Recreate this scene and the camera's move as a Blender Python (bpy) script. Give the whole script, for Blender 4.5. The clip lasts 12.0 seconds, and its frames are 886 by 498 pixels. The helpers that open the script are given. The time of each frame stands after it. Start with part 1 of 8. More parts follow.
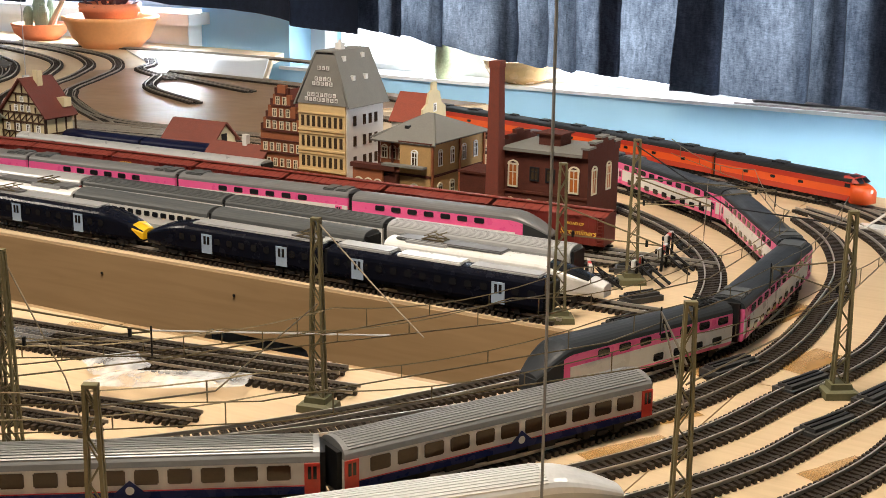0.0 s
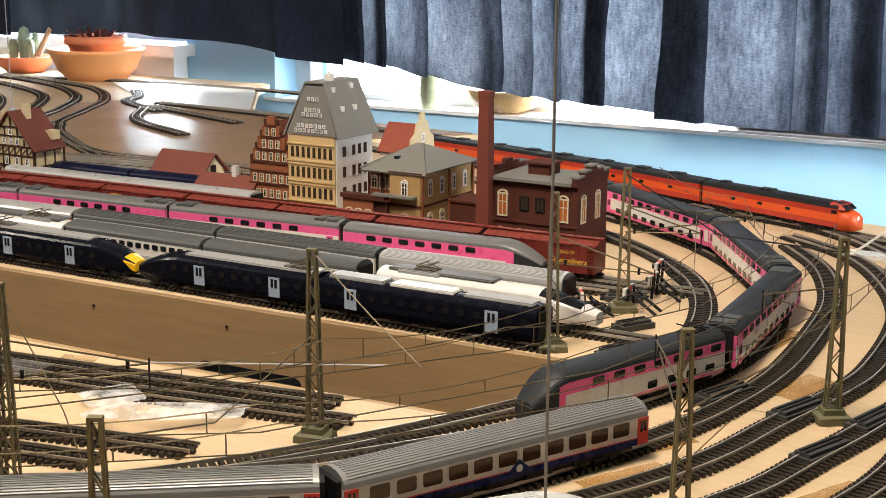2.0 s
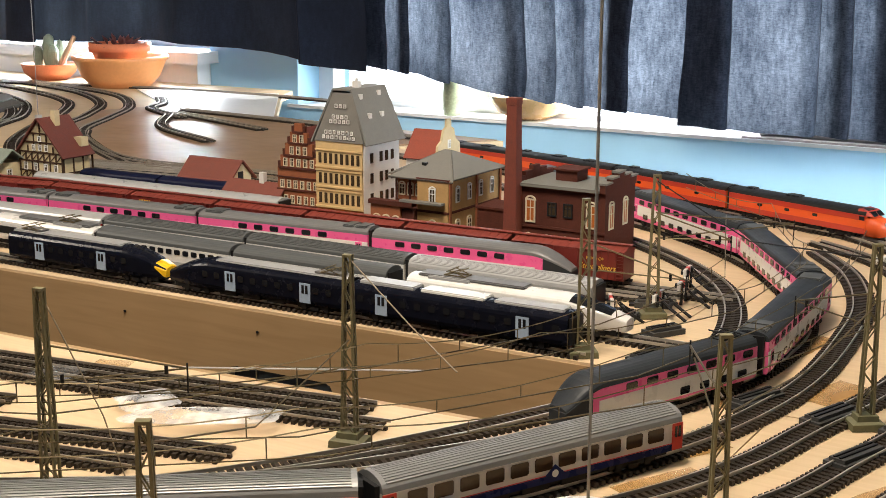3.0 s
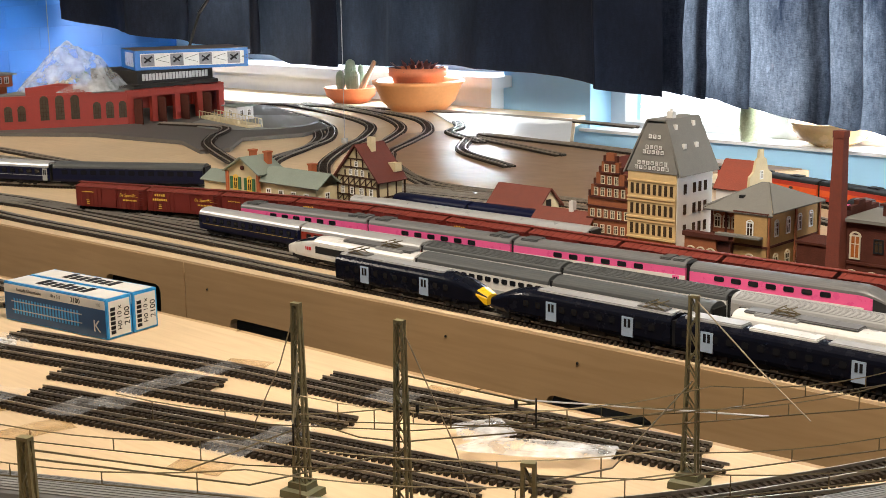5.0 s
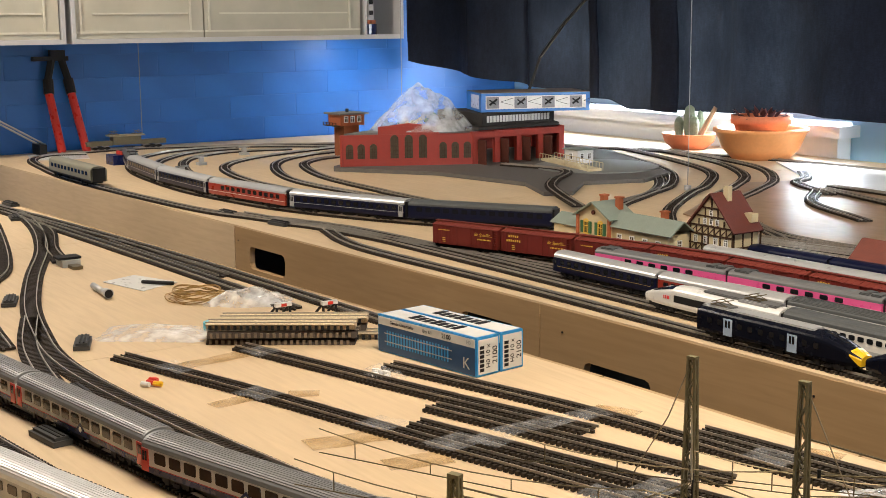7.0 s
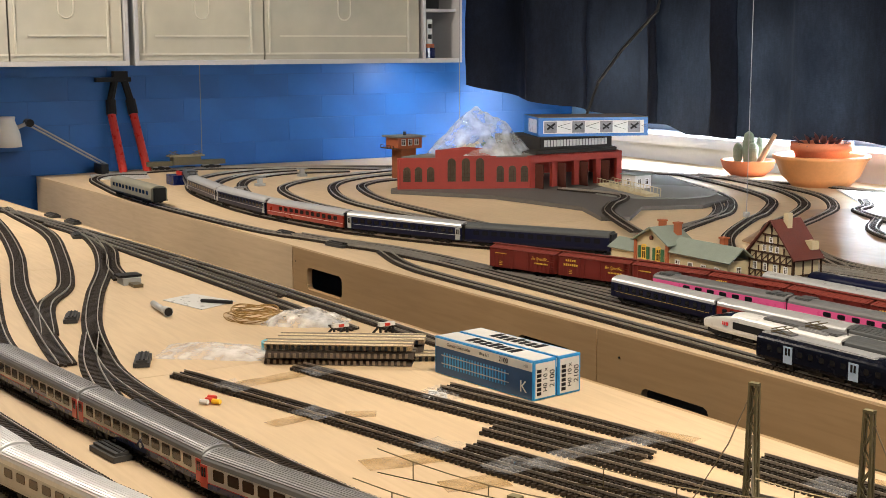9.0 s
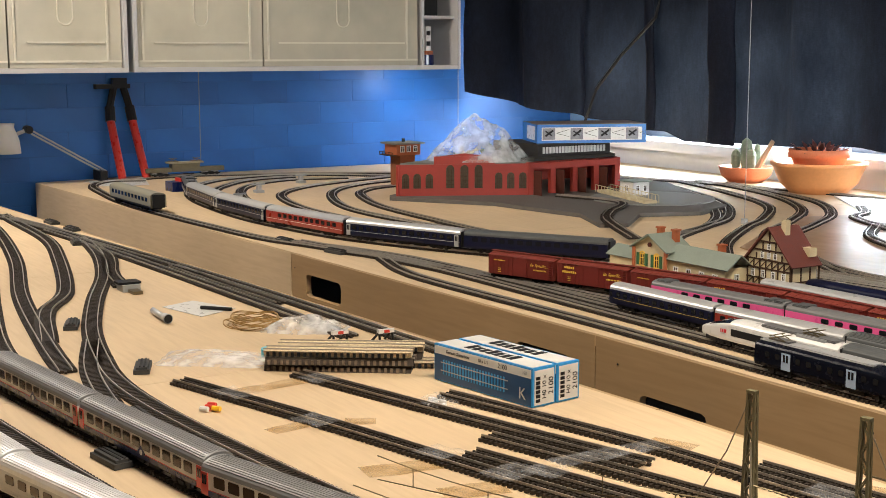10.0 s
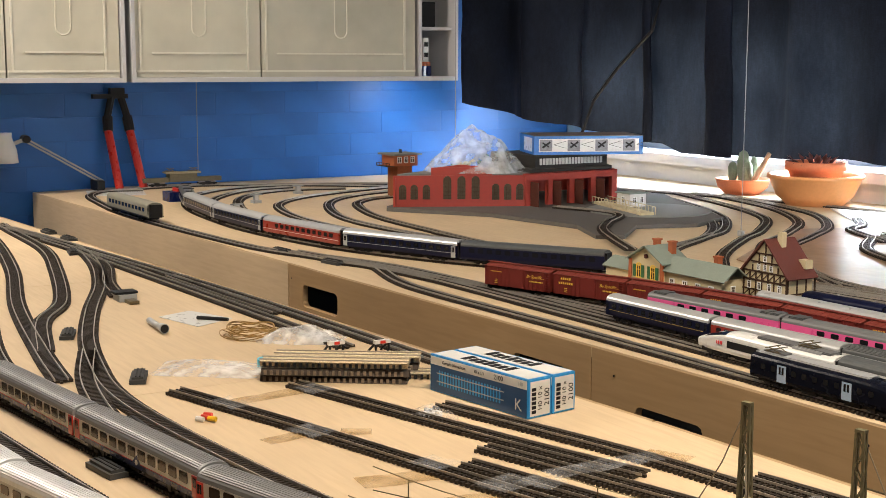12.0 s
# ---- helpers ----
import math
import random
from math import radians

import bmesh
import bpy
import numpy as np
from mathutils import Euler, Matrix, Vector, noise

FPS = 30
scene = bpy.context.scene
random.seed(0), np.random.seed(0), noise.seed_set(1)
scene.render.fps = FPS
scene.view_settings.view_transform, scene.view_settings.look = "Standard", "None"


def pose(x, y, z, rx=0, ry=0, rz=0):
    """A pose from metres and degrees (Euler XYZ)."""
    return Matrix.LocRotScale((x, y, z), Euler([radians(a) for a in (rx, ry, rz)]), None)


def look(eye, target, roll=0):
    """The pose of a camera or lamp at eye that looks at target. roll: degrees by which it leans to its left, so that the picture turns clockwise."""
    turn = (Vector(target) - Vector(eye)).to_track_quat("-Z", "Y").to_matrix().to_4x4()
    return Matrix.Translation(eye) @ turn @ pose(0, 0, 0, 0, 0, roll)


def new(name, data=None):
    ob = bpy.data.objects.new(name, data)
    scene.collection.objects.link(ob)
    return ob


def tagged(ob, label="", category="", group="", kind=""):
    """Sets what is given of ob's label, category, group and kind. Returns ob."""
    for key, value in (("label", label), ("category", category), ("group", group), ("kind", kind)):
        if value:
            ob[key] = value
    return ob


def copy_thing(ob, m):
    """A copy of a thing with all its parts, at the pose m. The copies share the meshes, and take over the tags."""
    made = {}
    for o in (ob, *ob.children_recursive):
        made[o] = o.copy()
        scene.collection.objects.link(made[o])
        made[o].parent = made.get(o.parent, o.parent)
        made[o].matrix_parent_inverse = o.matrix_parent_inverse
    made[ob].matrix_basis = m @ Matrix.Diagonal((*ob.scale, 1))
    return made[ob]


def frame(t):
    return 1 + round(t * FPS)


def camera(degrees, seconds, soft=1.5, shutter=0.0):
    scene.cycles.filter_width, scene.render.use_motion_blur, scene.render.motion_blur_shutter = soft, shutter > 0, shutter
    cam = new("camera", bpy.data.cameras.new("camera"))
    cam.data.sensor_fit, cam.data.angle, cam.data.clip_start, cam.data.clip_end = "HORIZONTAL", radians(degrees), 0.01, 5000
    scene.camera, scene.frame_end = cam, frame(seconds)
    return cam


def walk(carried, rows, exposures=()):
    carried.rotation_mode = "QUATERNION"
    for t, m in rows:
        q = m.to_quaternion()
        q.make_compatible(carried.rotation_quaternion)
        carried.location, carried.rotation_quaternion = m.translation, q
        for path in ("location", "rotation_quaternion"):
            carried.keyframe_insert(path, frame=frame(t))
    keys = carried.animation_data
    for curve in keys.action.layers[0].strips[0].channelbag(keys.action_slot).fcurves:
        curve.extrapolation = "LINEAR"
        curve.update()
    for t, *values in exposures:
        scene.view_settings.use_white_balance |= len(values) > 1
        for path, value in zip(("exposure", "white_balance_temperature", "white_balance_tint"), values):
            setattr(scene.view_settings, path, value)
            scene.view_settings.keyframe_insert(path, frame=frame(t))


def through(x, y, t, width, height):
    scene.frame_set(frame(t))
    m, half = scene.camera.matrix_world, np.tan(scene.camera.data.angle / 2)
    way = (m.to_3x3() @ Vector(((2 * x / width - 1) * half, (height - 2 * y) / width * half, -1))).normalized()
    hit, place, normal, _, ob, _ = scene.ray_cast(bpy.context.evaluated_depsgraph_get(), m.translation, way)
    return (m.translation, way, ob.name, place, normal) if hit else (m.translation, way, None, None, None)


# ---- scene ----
cam = camera(36.96, 12.0, soft=0.6)
PATH = [
    (0.0, pose(0.0186, -0.0255, 0.3708, 75.841, -0.573, 31.419)),
    (0.5, pose(0.0208, -0.0240, 0.3715, 76.102, -0.359, 31.317)),
    (1.0, pose(0.0198, -0.0248, 0.3706, 76.272, -0.353, 31.124)),
    (1.5, pose(0.0176, -0.0260, 0.3716, 76.381, -0.315, 30.736)),
    (2.0, pose(0.0139, -0.0352, 0.3729, 77.095, -0.286, 30.612)),
    (2.5, pose(0.0116, -0.0342, 0.3713, 77.403, -0.294, 30.945)),
    (2.7, pose(0.0096, -0.0387, 0.3721, 77.384, -0.269, 30.946)),
    (4.3, pose(-0.0238, -0.0666, 0.3830, 77.853, 0.606, 38.741)),
    (4.5, pose(-0.0299, -0.0713, 0.3854, 77.986, 0.603, 40.178)),
    (5.0, pose(-0.0408, -0.0833, 0.3894, 78.243, 0.756, 42.939)),
    (5.5, pose(-0.0487, -0.0966, 0.3920, 78.759, 0.796, 45.986)),
    (6.0, pose(-0.0591, -0.1114, 0.3951, 79.247, 0.714, 49.503)),
    (6.5, pose(-0.0728, -0.1232, 0.3964, 79.750, 0.760, 53.229)),
    (7.0, pose(-0.0834, -0.1344, 0.3968, 80.192, 0.509, 56.533)),
    (7.2, pose(-0.0880, -0.1339, 0.3959, 80.339, 0.522, 57.647)),
    (9.0, pose(-0.0843, -0.1402, 0.3955, 81.239, 0.099, 58.958)),
    (9.5, pose(-0.0839, -0.1437, 0.3986, 81.348, 0.066, 58.917)),
    (10.0, pose(-0.0801, -0.1442, 0.3982, 81.494, 0.089, 58.879)),
    (10.5, pose(-0.0807, -0.1433, 0.3967, 81.646, 0.024, 58.878)),
    (11.0, pose(-0.0775, -0.1451, 0.3997, 81.706, -0.061, 58.831)),
    (11.5, pose(-0.0791, -0.1440, 0.3995, 81.814, -0.128, 58.769)),
    (12.0, pose(-0.0782, -0.1444, 0.3984, 81.969, -0.130, 58.785)),
]
walk(cam, PATH)

# ---------- world and lights ----------
world = bpy.data.worlds.new("world")
scene.world = world
world.use_nodes = True
wn, wl = world.node_tree.nodes, world.node_tree.links
sky = wn.new("ShaderNodeTexSky")
sky.sky_type, sky.sun_disc = "NISHITA", False
sky.sun_elevation, sky.sun_rotation = radians(38), radians(20)
wl.new(sky.outputs[0], wn["Background"].inputs[0])
wn["Background"].inputs[1].default_value = 0.15


def lamp(name, kind, energy, color, m, size=1.0, size_y=None):
    d = bpy.data.lights.new(name, kind)
    d.energy, d.color = energy, color
    if kind == "AREA":
        d.size = size
        if size_y:
            d.shape, d.size_y = "RECTANGLE", size_y
    ob = new(name, d)
    ob.matrix_world = m
    return ob


sun = lamp("sun", "SUN", 4.0, (1.0, 0.95, 0.87), look((-1.0, 6.5, 2.7), (-1.9, 2.7, 0)))
sun.data.angle = radians(0.6)
CEILING_LAMP = lamp("ceiling_lamp", "AREA", 46, (1.0, 0.87, 0.71), look((-0.60, 0.55, 1.58), (-0.80, 0.95, 0)), 0.22, 0.6)
CEILING_LAMP_B = lamp("ceiling_lamp", "AREA", 52, (1.0, 0.89, 0.75), look((-3.25, 0.10, 1.58), (-3.1, 0.95, 0)), 0.22, 0.6)
# Unseen overhead fill, added to lift the right side and the window wall.
RIGHT_FILL = lamp("ceiling_lamp", "AREA", 6, (1.0, 0.93, 0.84), look((0.35, 1.4, 1.58), (-0.5, 2.5, -0.1)), 0.22, 0.5)
# Added fill with no real source: brightens the pale blue wall from the right.
WALL_FILL = lamp("side_window_daylight", "AREA", 20, (0.88, 0.95, 1.0), look((1.05, 1.9, 0.42), (-1.35, 2.95, -0.10)), 0.7, 0.7)
WALL_FILL.data.spread = radians(80)
CABINET_LAMP = lamp("cabinet_lamp", "AREA", 1.9, (0.80, 0.90, 1.0), look((-4.08, 2.17, 0.330), (-4.14, 2.15, 0.0)), 0.05, 0.22)
WINDOW_A = lamp("window_daylight", "AREA", 76, (0.80, 0.91, 1.0), look((-3.20, 3.02, 0.30), (-3.2, 1.9, 0.0)), 1.3, 0.40)
WINDOW_A.data.spread = radians(112)
WINDOW_B = lamp("window_daylight", "AREA", 75, (0.86, 0.93, 1.0), look((-1.0, 3.0, 0.45), (-0.9, 1.5, 0.0)), 2.0, 0.95)

# ---------- materials ----------
MATS = {}


def mat(name, rgb, rough=0.5, metal=0.0, vary=0.12, size=60.0, bump=0.05, coat=0.0, stretch=(1, 1, 1), second=6.0):
    """A surface with grain at two sizes: fine at size per metre, broad at size / second."""
    if name in MATS:
        return MATS[name]
    m = bpy.data.materials.new(name)
    m.use_nodes = True
    n, l = m.node_tree.nodes, m.node_tree.links
    b = n["Principled BSDF"]
    b.inputs["Roughness"].default_value, b.inputs["Metallic"].default_value = rough, metal
    b.inputs["Coat Weight"].default_value = coat
    if max(rgb) < 0.1:
        b.inputs["Specular IOR Level"].default_value = 0.18
    tc, mp = n.new("ShaderNodeTexCoord"), n.new("ShaderNodeMapping")
    mp.inputs["Scale"].default_value = stretch
    l.new(tc.outputs["Object"], mp.inputs["Vector"])
    fine, broad = n.new("ShaderNodeTexNoise"), n.new("ShaderNodeTexNoise")
    fine.inputs["Scale"].default_value, fine.inputs["Detail"].default_value = size * 8, 4
    broad.inputs["Scale"].default_value, broad.inputs["Detail"].default_value = size * 8 / second, 3
    add = n.new("ShaderNodeMath")
    add.operation = "ADD"
    for k, tex in enumerate((fine, broad)):
        l.new(mp.outputs[0], tex.inputs["Vector"])
        l.new(tex.outputs["Fac"], add.inputs[k])
    info = n.new("ShaderNodeObjectInfo")
    add2 = n.new("ShaderNodeMath")
    add2.operation = "MULTIPLY_ADD"
    l.new(info.outputs["Random"], add2.inputs[0])
    add2.inputs[1].default_value = 0.25
    l.new(add.outputs[0], add2.inputs[2])
    ramp = n.new("ShaderNodeMapRange")
    l.new(add2.outputs[0], ramp.inputs["Value"])
    for k, v in (("From Min", 0.6), ("From Max", 1.65), ("To Min", 1 - vary), ("To Max", 1 + vary)):
        ramp.inputs[k].default_value = v
    mul = n.new("ShaderNodeVectorMath")
    mul.operation = "SCALE"
    mul.inputs[0].default_value = rgb
    l.new(ramp.outputs[0], mul.inputs["Scale"])
    l.new(mul.outputs[0], b.inputs["Base Color"])
    rr = n.new("ShaderNodeMapRange")
    l.new(broad.outputs["Fac"], rr.inputs["Value"])
    rr.inputs["To Min"].default_value, rr.inputs["To Max"].default_value = max(0.02, rough - 0.12), min(1, rough + 0.12)
    l.new(rr.outputs[0], b.inputs["Roughness"])
    if bump:
        bp = n.new("ShaderNodeBump")
        bp.inputs["Strength"].default_value, bp.inputs["Distance"].default_value = bump, 0.002
        l.new(fine.outputs["Fac"], bp.inputs["Height"])
        l.new(bp.outputs[0], b.inputs["Normal"])
    MATS[name] = m
    return m


def wood(name, rgb, dark, vary_dir=(1.2, 16, 16), rough=0.55, scale=9):
    m = mat(name, rgb, rough, vary=0.1, size=4, bump=0.03)
    n, l = m.node_tree.nodes, m.node_tree.links
    b = n["Principled BSDF"]
    mp = n.new("ShaderNodeMapping")
    mp.inputs["Scale"].default_value = vary_dir
    tc = n.new("ShaderNodeTexCoord")
    l.new(tc.outputs["Object"], mp.inputs["Vector"])
    t = n.new("ShaderNodeTexNoise")
    t.inputs["Scale"].default_value, t.inputs["Detail"].default_value, t.inputs["Distortion"].default_value = scale, 6, 0.6
    l.new(mp.outputs[0], t.inputs["Vector"])
    r = n.new("ShaderNodeValToRGB")
    r.color_ramp.elements[0].position, r.color_ramp.elements[0].color = 0.32, (*dark, 1)
    r.color_ramp.elements[1].position, r.color_ramp.elements[1].color = 0.62, (*rgb, 1)
    l.new(t.outputs["Fac"], r.inputs["Fac"])
    broad = n.new("ShaderNodeTexNoise")
    broad.inputs["Scale"].default_value, broad.inputs["Detail"].default_value = 2.3, 4
    l.new(tc.outputs["Object"], broad.inputs["Vector"])
    mr = n.new("ShaderNodeMapRange")
    mr.inputs["From Min"].default_value, mr.inputs["From Max"].default_value = 0.3, 0.7
    mr.inputs["To Min"].default_value, mr.inputs["To Max"].default_value = 0.84, 1.08
    l.new(broad.outputs["Fac"], mr.inputs["Value"])
    sc = n.new("ShaderNodeVectorMath")
    sc.operation = "SCALE"
    l.new(r.outputs["Color"], sc.inputs[0])
    l.new(mr.outputs[0], sc.inputs["Scale"])
    l.new(sc.outputs[0], b.inputs["Base Color"])
    return m


def clear(name, tint=(1, 1, 1), rough=0.05, alpha=0.25, grain=60):
    """Thin clear plastic: partly see-through, glossy, wrinkled."""
    m = bpy.data.materials.new(name)
    m.use_nodes = True
    n, l = m.node_tree.nodes, m.node_tree.links
    b = n["Principled BSDF"]
    b.inputs["Base Color"].default_value, b.inputs["Roughness"].default_value = (*tint, 1), rough
    b.inputs["Specular IOR Level"].default_value = 0.8
    t = n.new("ShaderNodeTexNoise")
    t.inputs["Scale"].default_value, t.inputs["Detail"].default_value = grain, 4
    tc = n.new("ShaderNodeTexCoord")
    l.new(tc.outputs["Object"], t.inputs["Vector"])
    mr = n.new("ShaderNodeMapRange")
    mr.inputs["From Min"].default_value, mr.inputs["From Max"].default_value = 0.35, 0.7
    mr.inputs["To Min"].default_value, mr.inputs["To Max"].default_value = alpha * 0.4, min(1.0, alpha * 1.7)
    l.new(t.outputs["Fac"], mr.inputs["Value"])
    l.new(mr.outputs[0], b.inputs["Alpha"])
    bp = n.new("ShaderNodeBump")
    bp.inputs["Strength"].default_value, bp.inputs["Distance"].default_value = 0.7, 0.006
    l.new(t.outputs["Fac"], bp.inputs["Height"])
    l.new(bp.outputs[0], b.inputs["Normal"])
    return m


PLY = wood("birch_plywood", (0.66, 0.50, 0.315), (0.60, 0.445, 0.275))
# Upright boards: their weaker light is put into a darker plywood tone.
PLY_SHADED = wood("plywood_shaded_face", (0.435, 0.285, 0.145), (0.39, 0.25, 0.122), (1.0, 10, 14), 0.5)
HARDBOARD = wood("hardboard", (0.36, 0.23, 0.13), (0.30, 0.19, 0.105), (3, 5, 5), 0.35)
# Near-black that puts the shade below the tables into colour.
GAP_SHADE = mat("gap_shade", (0.04, 0.032, 0.026), 0.9)
BLUE_WALL = mat("blue_wall_paint", (0.012, 0.125, 0.44), 0.45, vary=0.22, size=0.9, bump=0.35)
PALE_BLUE = mat("pale_blue_paint", (0.42, 0.71, 0.93), 0.5, vary=0.06, size=1.5)
WHITE = mat("white_paint", (0.78, 0.78, 0.77), 0.4, vary=0.05, size=6)
SILL = mat("white_sill", (0.8, 0.8, 0.8), 0.35, vary=0.04, size=6)
FLOOR = wood("floor_boards", (0.20, 0.14, 0.09), (0.13, 0.09, 0.055))
# Grey for unseen ceiling and south wall, darkened to deepen the shadows.
LOW_BOUNCE = mat("low_bounce_grey", (0.30, 0.29, 0.28), 0.8, vary=0.05, size=3)
SLEEPER = mat("dark_brown_sleeper", (0.034, 0.026, 0.020), 0.5, vary=0.3, size=80, bump=0.1)
RAIL = mat("nickel_rail", (0.58, 0.54, 0.48), 0.34, metal=0.65, vary=0.15, size=60)
RAIL_DARK = mat("dull_rail", (0.42, 0.37, 0.31), 0.36, metal=0.55, vary=0.2, size=60)
BLACK = mat("black_plastic", (0.016, 0.016, 0.017), 0.45, size=80)
UNDER = mat("underframe_black", (0.010, 0.009, 0.009), 0.6, size=80)
STEEL = mat("wheel_steel", (0.30, 0.28, 0.26), 0.35, metal=0.9, size=80)
WINDOW = mat("tinted_window", (0.012, 0.013, 0.016), 0.12, vary=0.1, coat=0.5, bump=0.0)
WINDOW_BROWN = mat("brown_window", (0.05, 0.027, 0.014), 0.15, vary=0.3, coat=0.4, bump=0.0)
NAVY = mat("navy_gloss", (0.005, 0.006, 0.012), 0.25, vary=0.15, coat=0.0, bump=0.01)
BLUE = mat("coach_blue", (0.006, 0.008, 0.030), 0.36, vary=0.15, coat=0.0, bump=0.01)
BLUE_BRIGHT = mat("train_blue", (0.008, 0.016, 0.085), 0.28, vary=0.15, coat=0.3, bump=0.01)
YELLOW = mat("warning_yellow", (0.86, 0.50, 0.012), 0.35, coat=0.3, bump=0.01)
PALE_DOOR = mat("pale_blue_door", (0.38, 0.47, 0.60), 0.4, bump=0.01)
GREY_ROOF = mat("grey_roof", (0.085, 0.09, 0.092), 0.4, vary=0.12, size=30)
MID_ROOF = mat("mid_grey_roof", (0.14, 0.14, 0.142), 0.42, vary=0.12, size=30)
LIGHT_ROOF = mat("light_grey_roof", (0.36, 0.365, 0.37), 0.32, vary=0.1, size=30)
SILVER = mat("silver_paint", (0.50, 0.50, 0.50), 0.42, metal=0.4, vary=0.08, size=30)
SLATE_ROOF = mat("dark_slate_roof", (0.028, 0.032, 0.037), 0.45, vary=0.12, size=30)
GREY_BODY = mat("grey_body", (0.36, 0.37, 0.37), 0.35, vary=0.1, size=40, bump=0.02)
PINK = mat("magenta_pink", (0.82, 0.12, 0.34), 0.3, vary=0.06, coat=0.4, bump=0.01)
OFFWHITE = mat("white_body", (0.72, 0.71, 0.69), 0.3, vary=0.06, coat=0.3, bump=0.01)
BOXRED = mat("boxcar_red", (0.155, 0.018, 0.013), 0.5, vary=0.15, size=50)
BOXROOF = mat("boxcar_roof_red", (0.19, 0.032, 0.021), 0.55, vary=0.2, size=50)
COACH_RED = mat("coach_red", (0.27, 0.025, 0.014), 0.3, vary=0.1, coat=0.3, bump=0.01)
DOOR_RED = mat("door_red", (0.62, 0.040, 0.025), 0.32, coat=0.3, bump=0.01)
ORANGE = mat("daylight_orange", (0.66, 0.085, 0.008), 0.35, vary=0.08, coat=0.3, bump=0.01)
ORANGE_RED = mat("daylight_red", (0.40, 0.028, 0.012), 0.35, vary=0.08, coat=0.3, bump=0.01)
GOLD = mat("yellow_lettering", (0.80, 0.52, 0.07), 0.5, bump=0.0)
INK = mat("black_ink", (0.012, 0.012, 0.014), 0.5, bump=0.0)
INK_RED = mat("red_ink", (0.60, 0.03, 0.04), 0.5, bump=0.0)
MAST = mat("olive_mast", (0.165, 0.145, 0.075), 0.5, vary=0.2, size=80)
MAST_BASE = mat("olive_base", (0.115, 0.110, 0.055), 0.6, vary=0.2, size=60)
WIRE = mat("brass_wire", (0.18, 0.145, 0.085), 0.4, metal=0.7, size=60)

DAYLIGHT = bpy.data.materials.new("hazy_daylight")
DAYLIGHT.use_nodes = True
DAYLIGHT.node_tree.nodes["Principled BSDF"].inputs["Emission Color"].default_value = (0.93, 0.97, 1.0, 1)
DAYLIGHT.node_tree.nodes["Principled BSDF"].inputs["Emission Strength"].default_value = 2.6


# ---------- builders ----------
def thing(name, label="", category="", group="", m=None, kind=""):
    ob = tagged(new(name), label, category, group, kind)
    ob.empty_display_size = 0.02
    if m is not None:
        ob.matrix_world = m
    return ob


def mesh_of(name, bm, material, smooth=False):
    me = bpy.data.meshes.new(name)
    bmesh.ops.recalc_face_normals(bm, faces=bm.faces)
    if smooth:
        for f in bm.faces:
            f.smooth = True
    bm.to_mesh(me)
    bm.free()
    me.materials.append(material)
    return me


def part(name, bm, material, parent, label="", smooth=False, kind=""):
    ob = new(name, mesh_of(name, bm, material, smooth))
    ob.parent = parent
    return tagged(ob, label, kind=kind)


def piece(name, me, parent, m, label=""):
    ob = new(name, me)
    ob.parent = parent
    ob.matrix_local = m
    return tagged(ob, label)


def solid(name, bm, material, label="", category="", group="", kind="", smooth=False):
    ob = new(name, mesh_of(name, bm, material, smooth))
    return tagged(ob, label, category, group, kind)


def box(bm, x0, x1, y0, y1, z0, z1, m=None):
    vs = [Vector((x, y, z)) for z in (z0, z1) for y in (y0, y1) for x in (x0, x1)]
    if m is not None:
        vs = [m @ v for v in vs]
    v = [bm.verts.new(p) for p in vs]
    for f in ((0, 2, 3, 1), (4, 5, 7, 6), (0, 1, 5, 4), (2, 6, 7, 3), (0, 4, 6, 2), (1, 3, 7, 5)):
        bm.faces.new([v[i] for i in f])
    return bm


def boxes(*dims):
    bm = bmesh.new()
    for d in dims:
        box(bm, *d)
    return bm


def cyl(bm, p, q, r, r2=None, n=10, caps=True):
    p, q = Vector(p), Vector(q)
    r2 = r if r2 is None else r2
    w = (q - p).normalized()
    u = w.orthogonal().normalized()
    v = w.cross(u)
    a, b = [], []
    for i in range(n):
        t = 2 * math.pi * i / n
        d = u * math.cos(t) + v * math.sin(t)
        a.append(bm.verts.new(p + d * r))
        b.append(bm.verts.new(q + d * r2))
    for i in range(n):
        bm.faces.new((a[i], a[(i + 1) % n], b[(i + 1) % n], b[i]))
    if caps:
        bm.faces.new(a[::-1])
        bm.faces.new(b)
    return bm


def loft(sections, close=True):
    """Joins rings of points of equal count into a closed skin."""
    bm = bmesh.new()
    rings = [[bm.verts.new(p) for p in s] for s in sections]
    n = len(rings[0])
    for a, b in zip(rings, rings[1:]):
        for i in range(n if close else n - 1):
            bm.faces.new((a[i], a[(i + 1) % n], b[(i + 1) % n], b[i]))
    bm.faces.new(rings[0][::-1])
    bm.faces.new(rings[-1])
    return bm


def prism(poly, z0, z1):
    """An upright block over a plan polygon."""
    return loft([[(x, y, z0) for x, y in poly], [(x, y, z1) for x, y in poly]])


def tube(bm, pts, r, n=5):
    """One unbroken round wire through points."""
    pts = [Vector(p) for p in pts]
    rings = []
    for i, p in enumerate(pts):
        w = (pts[min(i + 1, len(pts) - 1)] - pts[max(i - 1, 0)]).normalized()
        u = w.cross(Vector((0.31, 0.17, 0.93))).normalized()
        v = w.cross(u)
        rings.append([bm.verts.new(p + (u * math.cos(2 * math.pi * k / n) + v * math.sin(2 * math.pi * k / n)) * r) for k in range(n)])
    for a, b in zip(rings, rings[1:]):
        for k in range(n):
            bm.faces.new((a[k], a[(k + 1) % n], b[(k + 1) % n], b[k]))
    bm.faces.new(rings[0][::-1])
    bm.faces.new(rings[-1])
    return bm


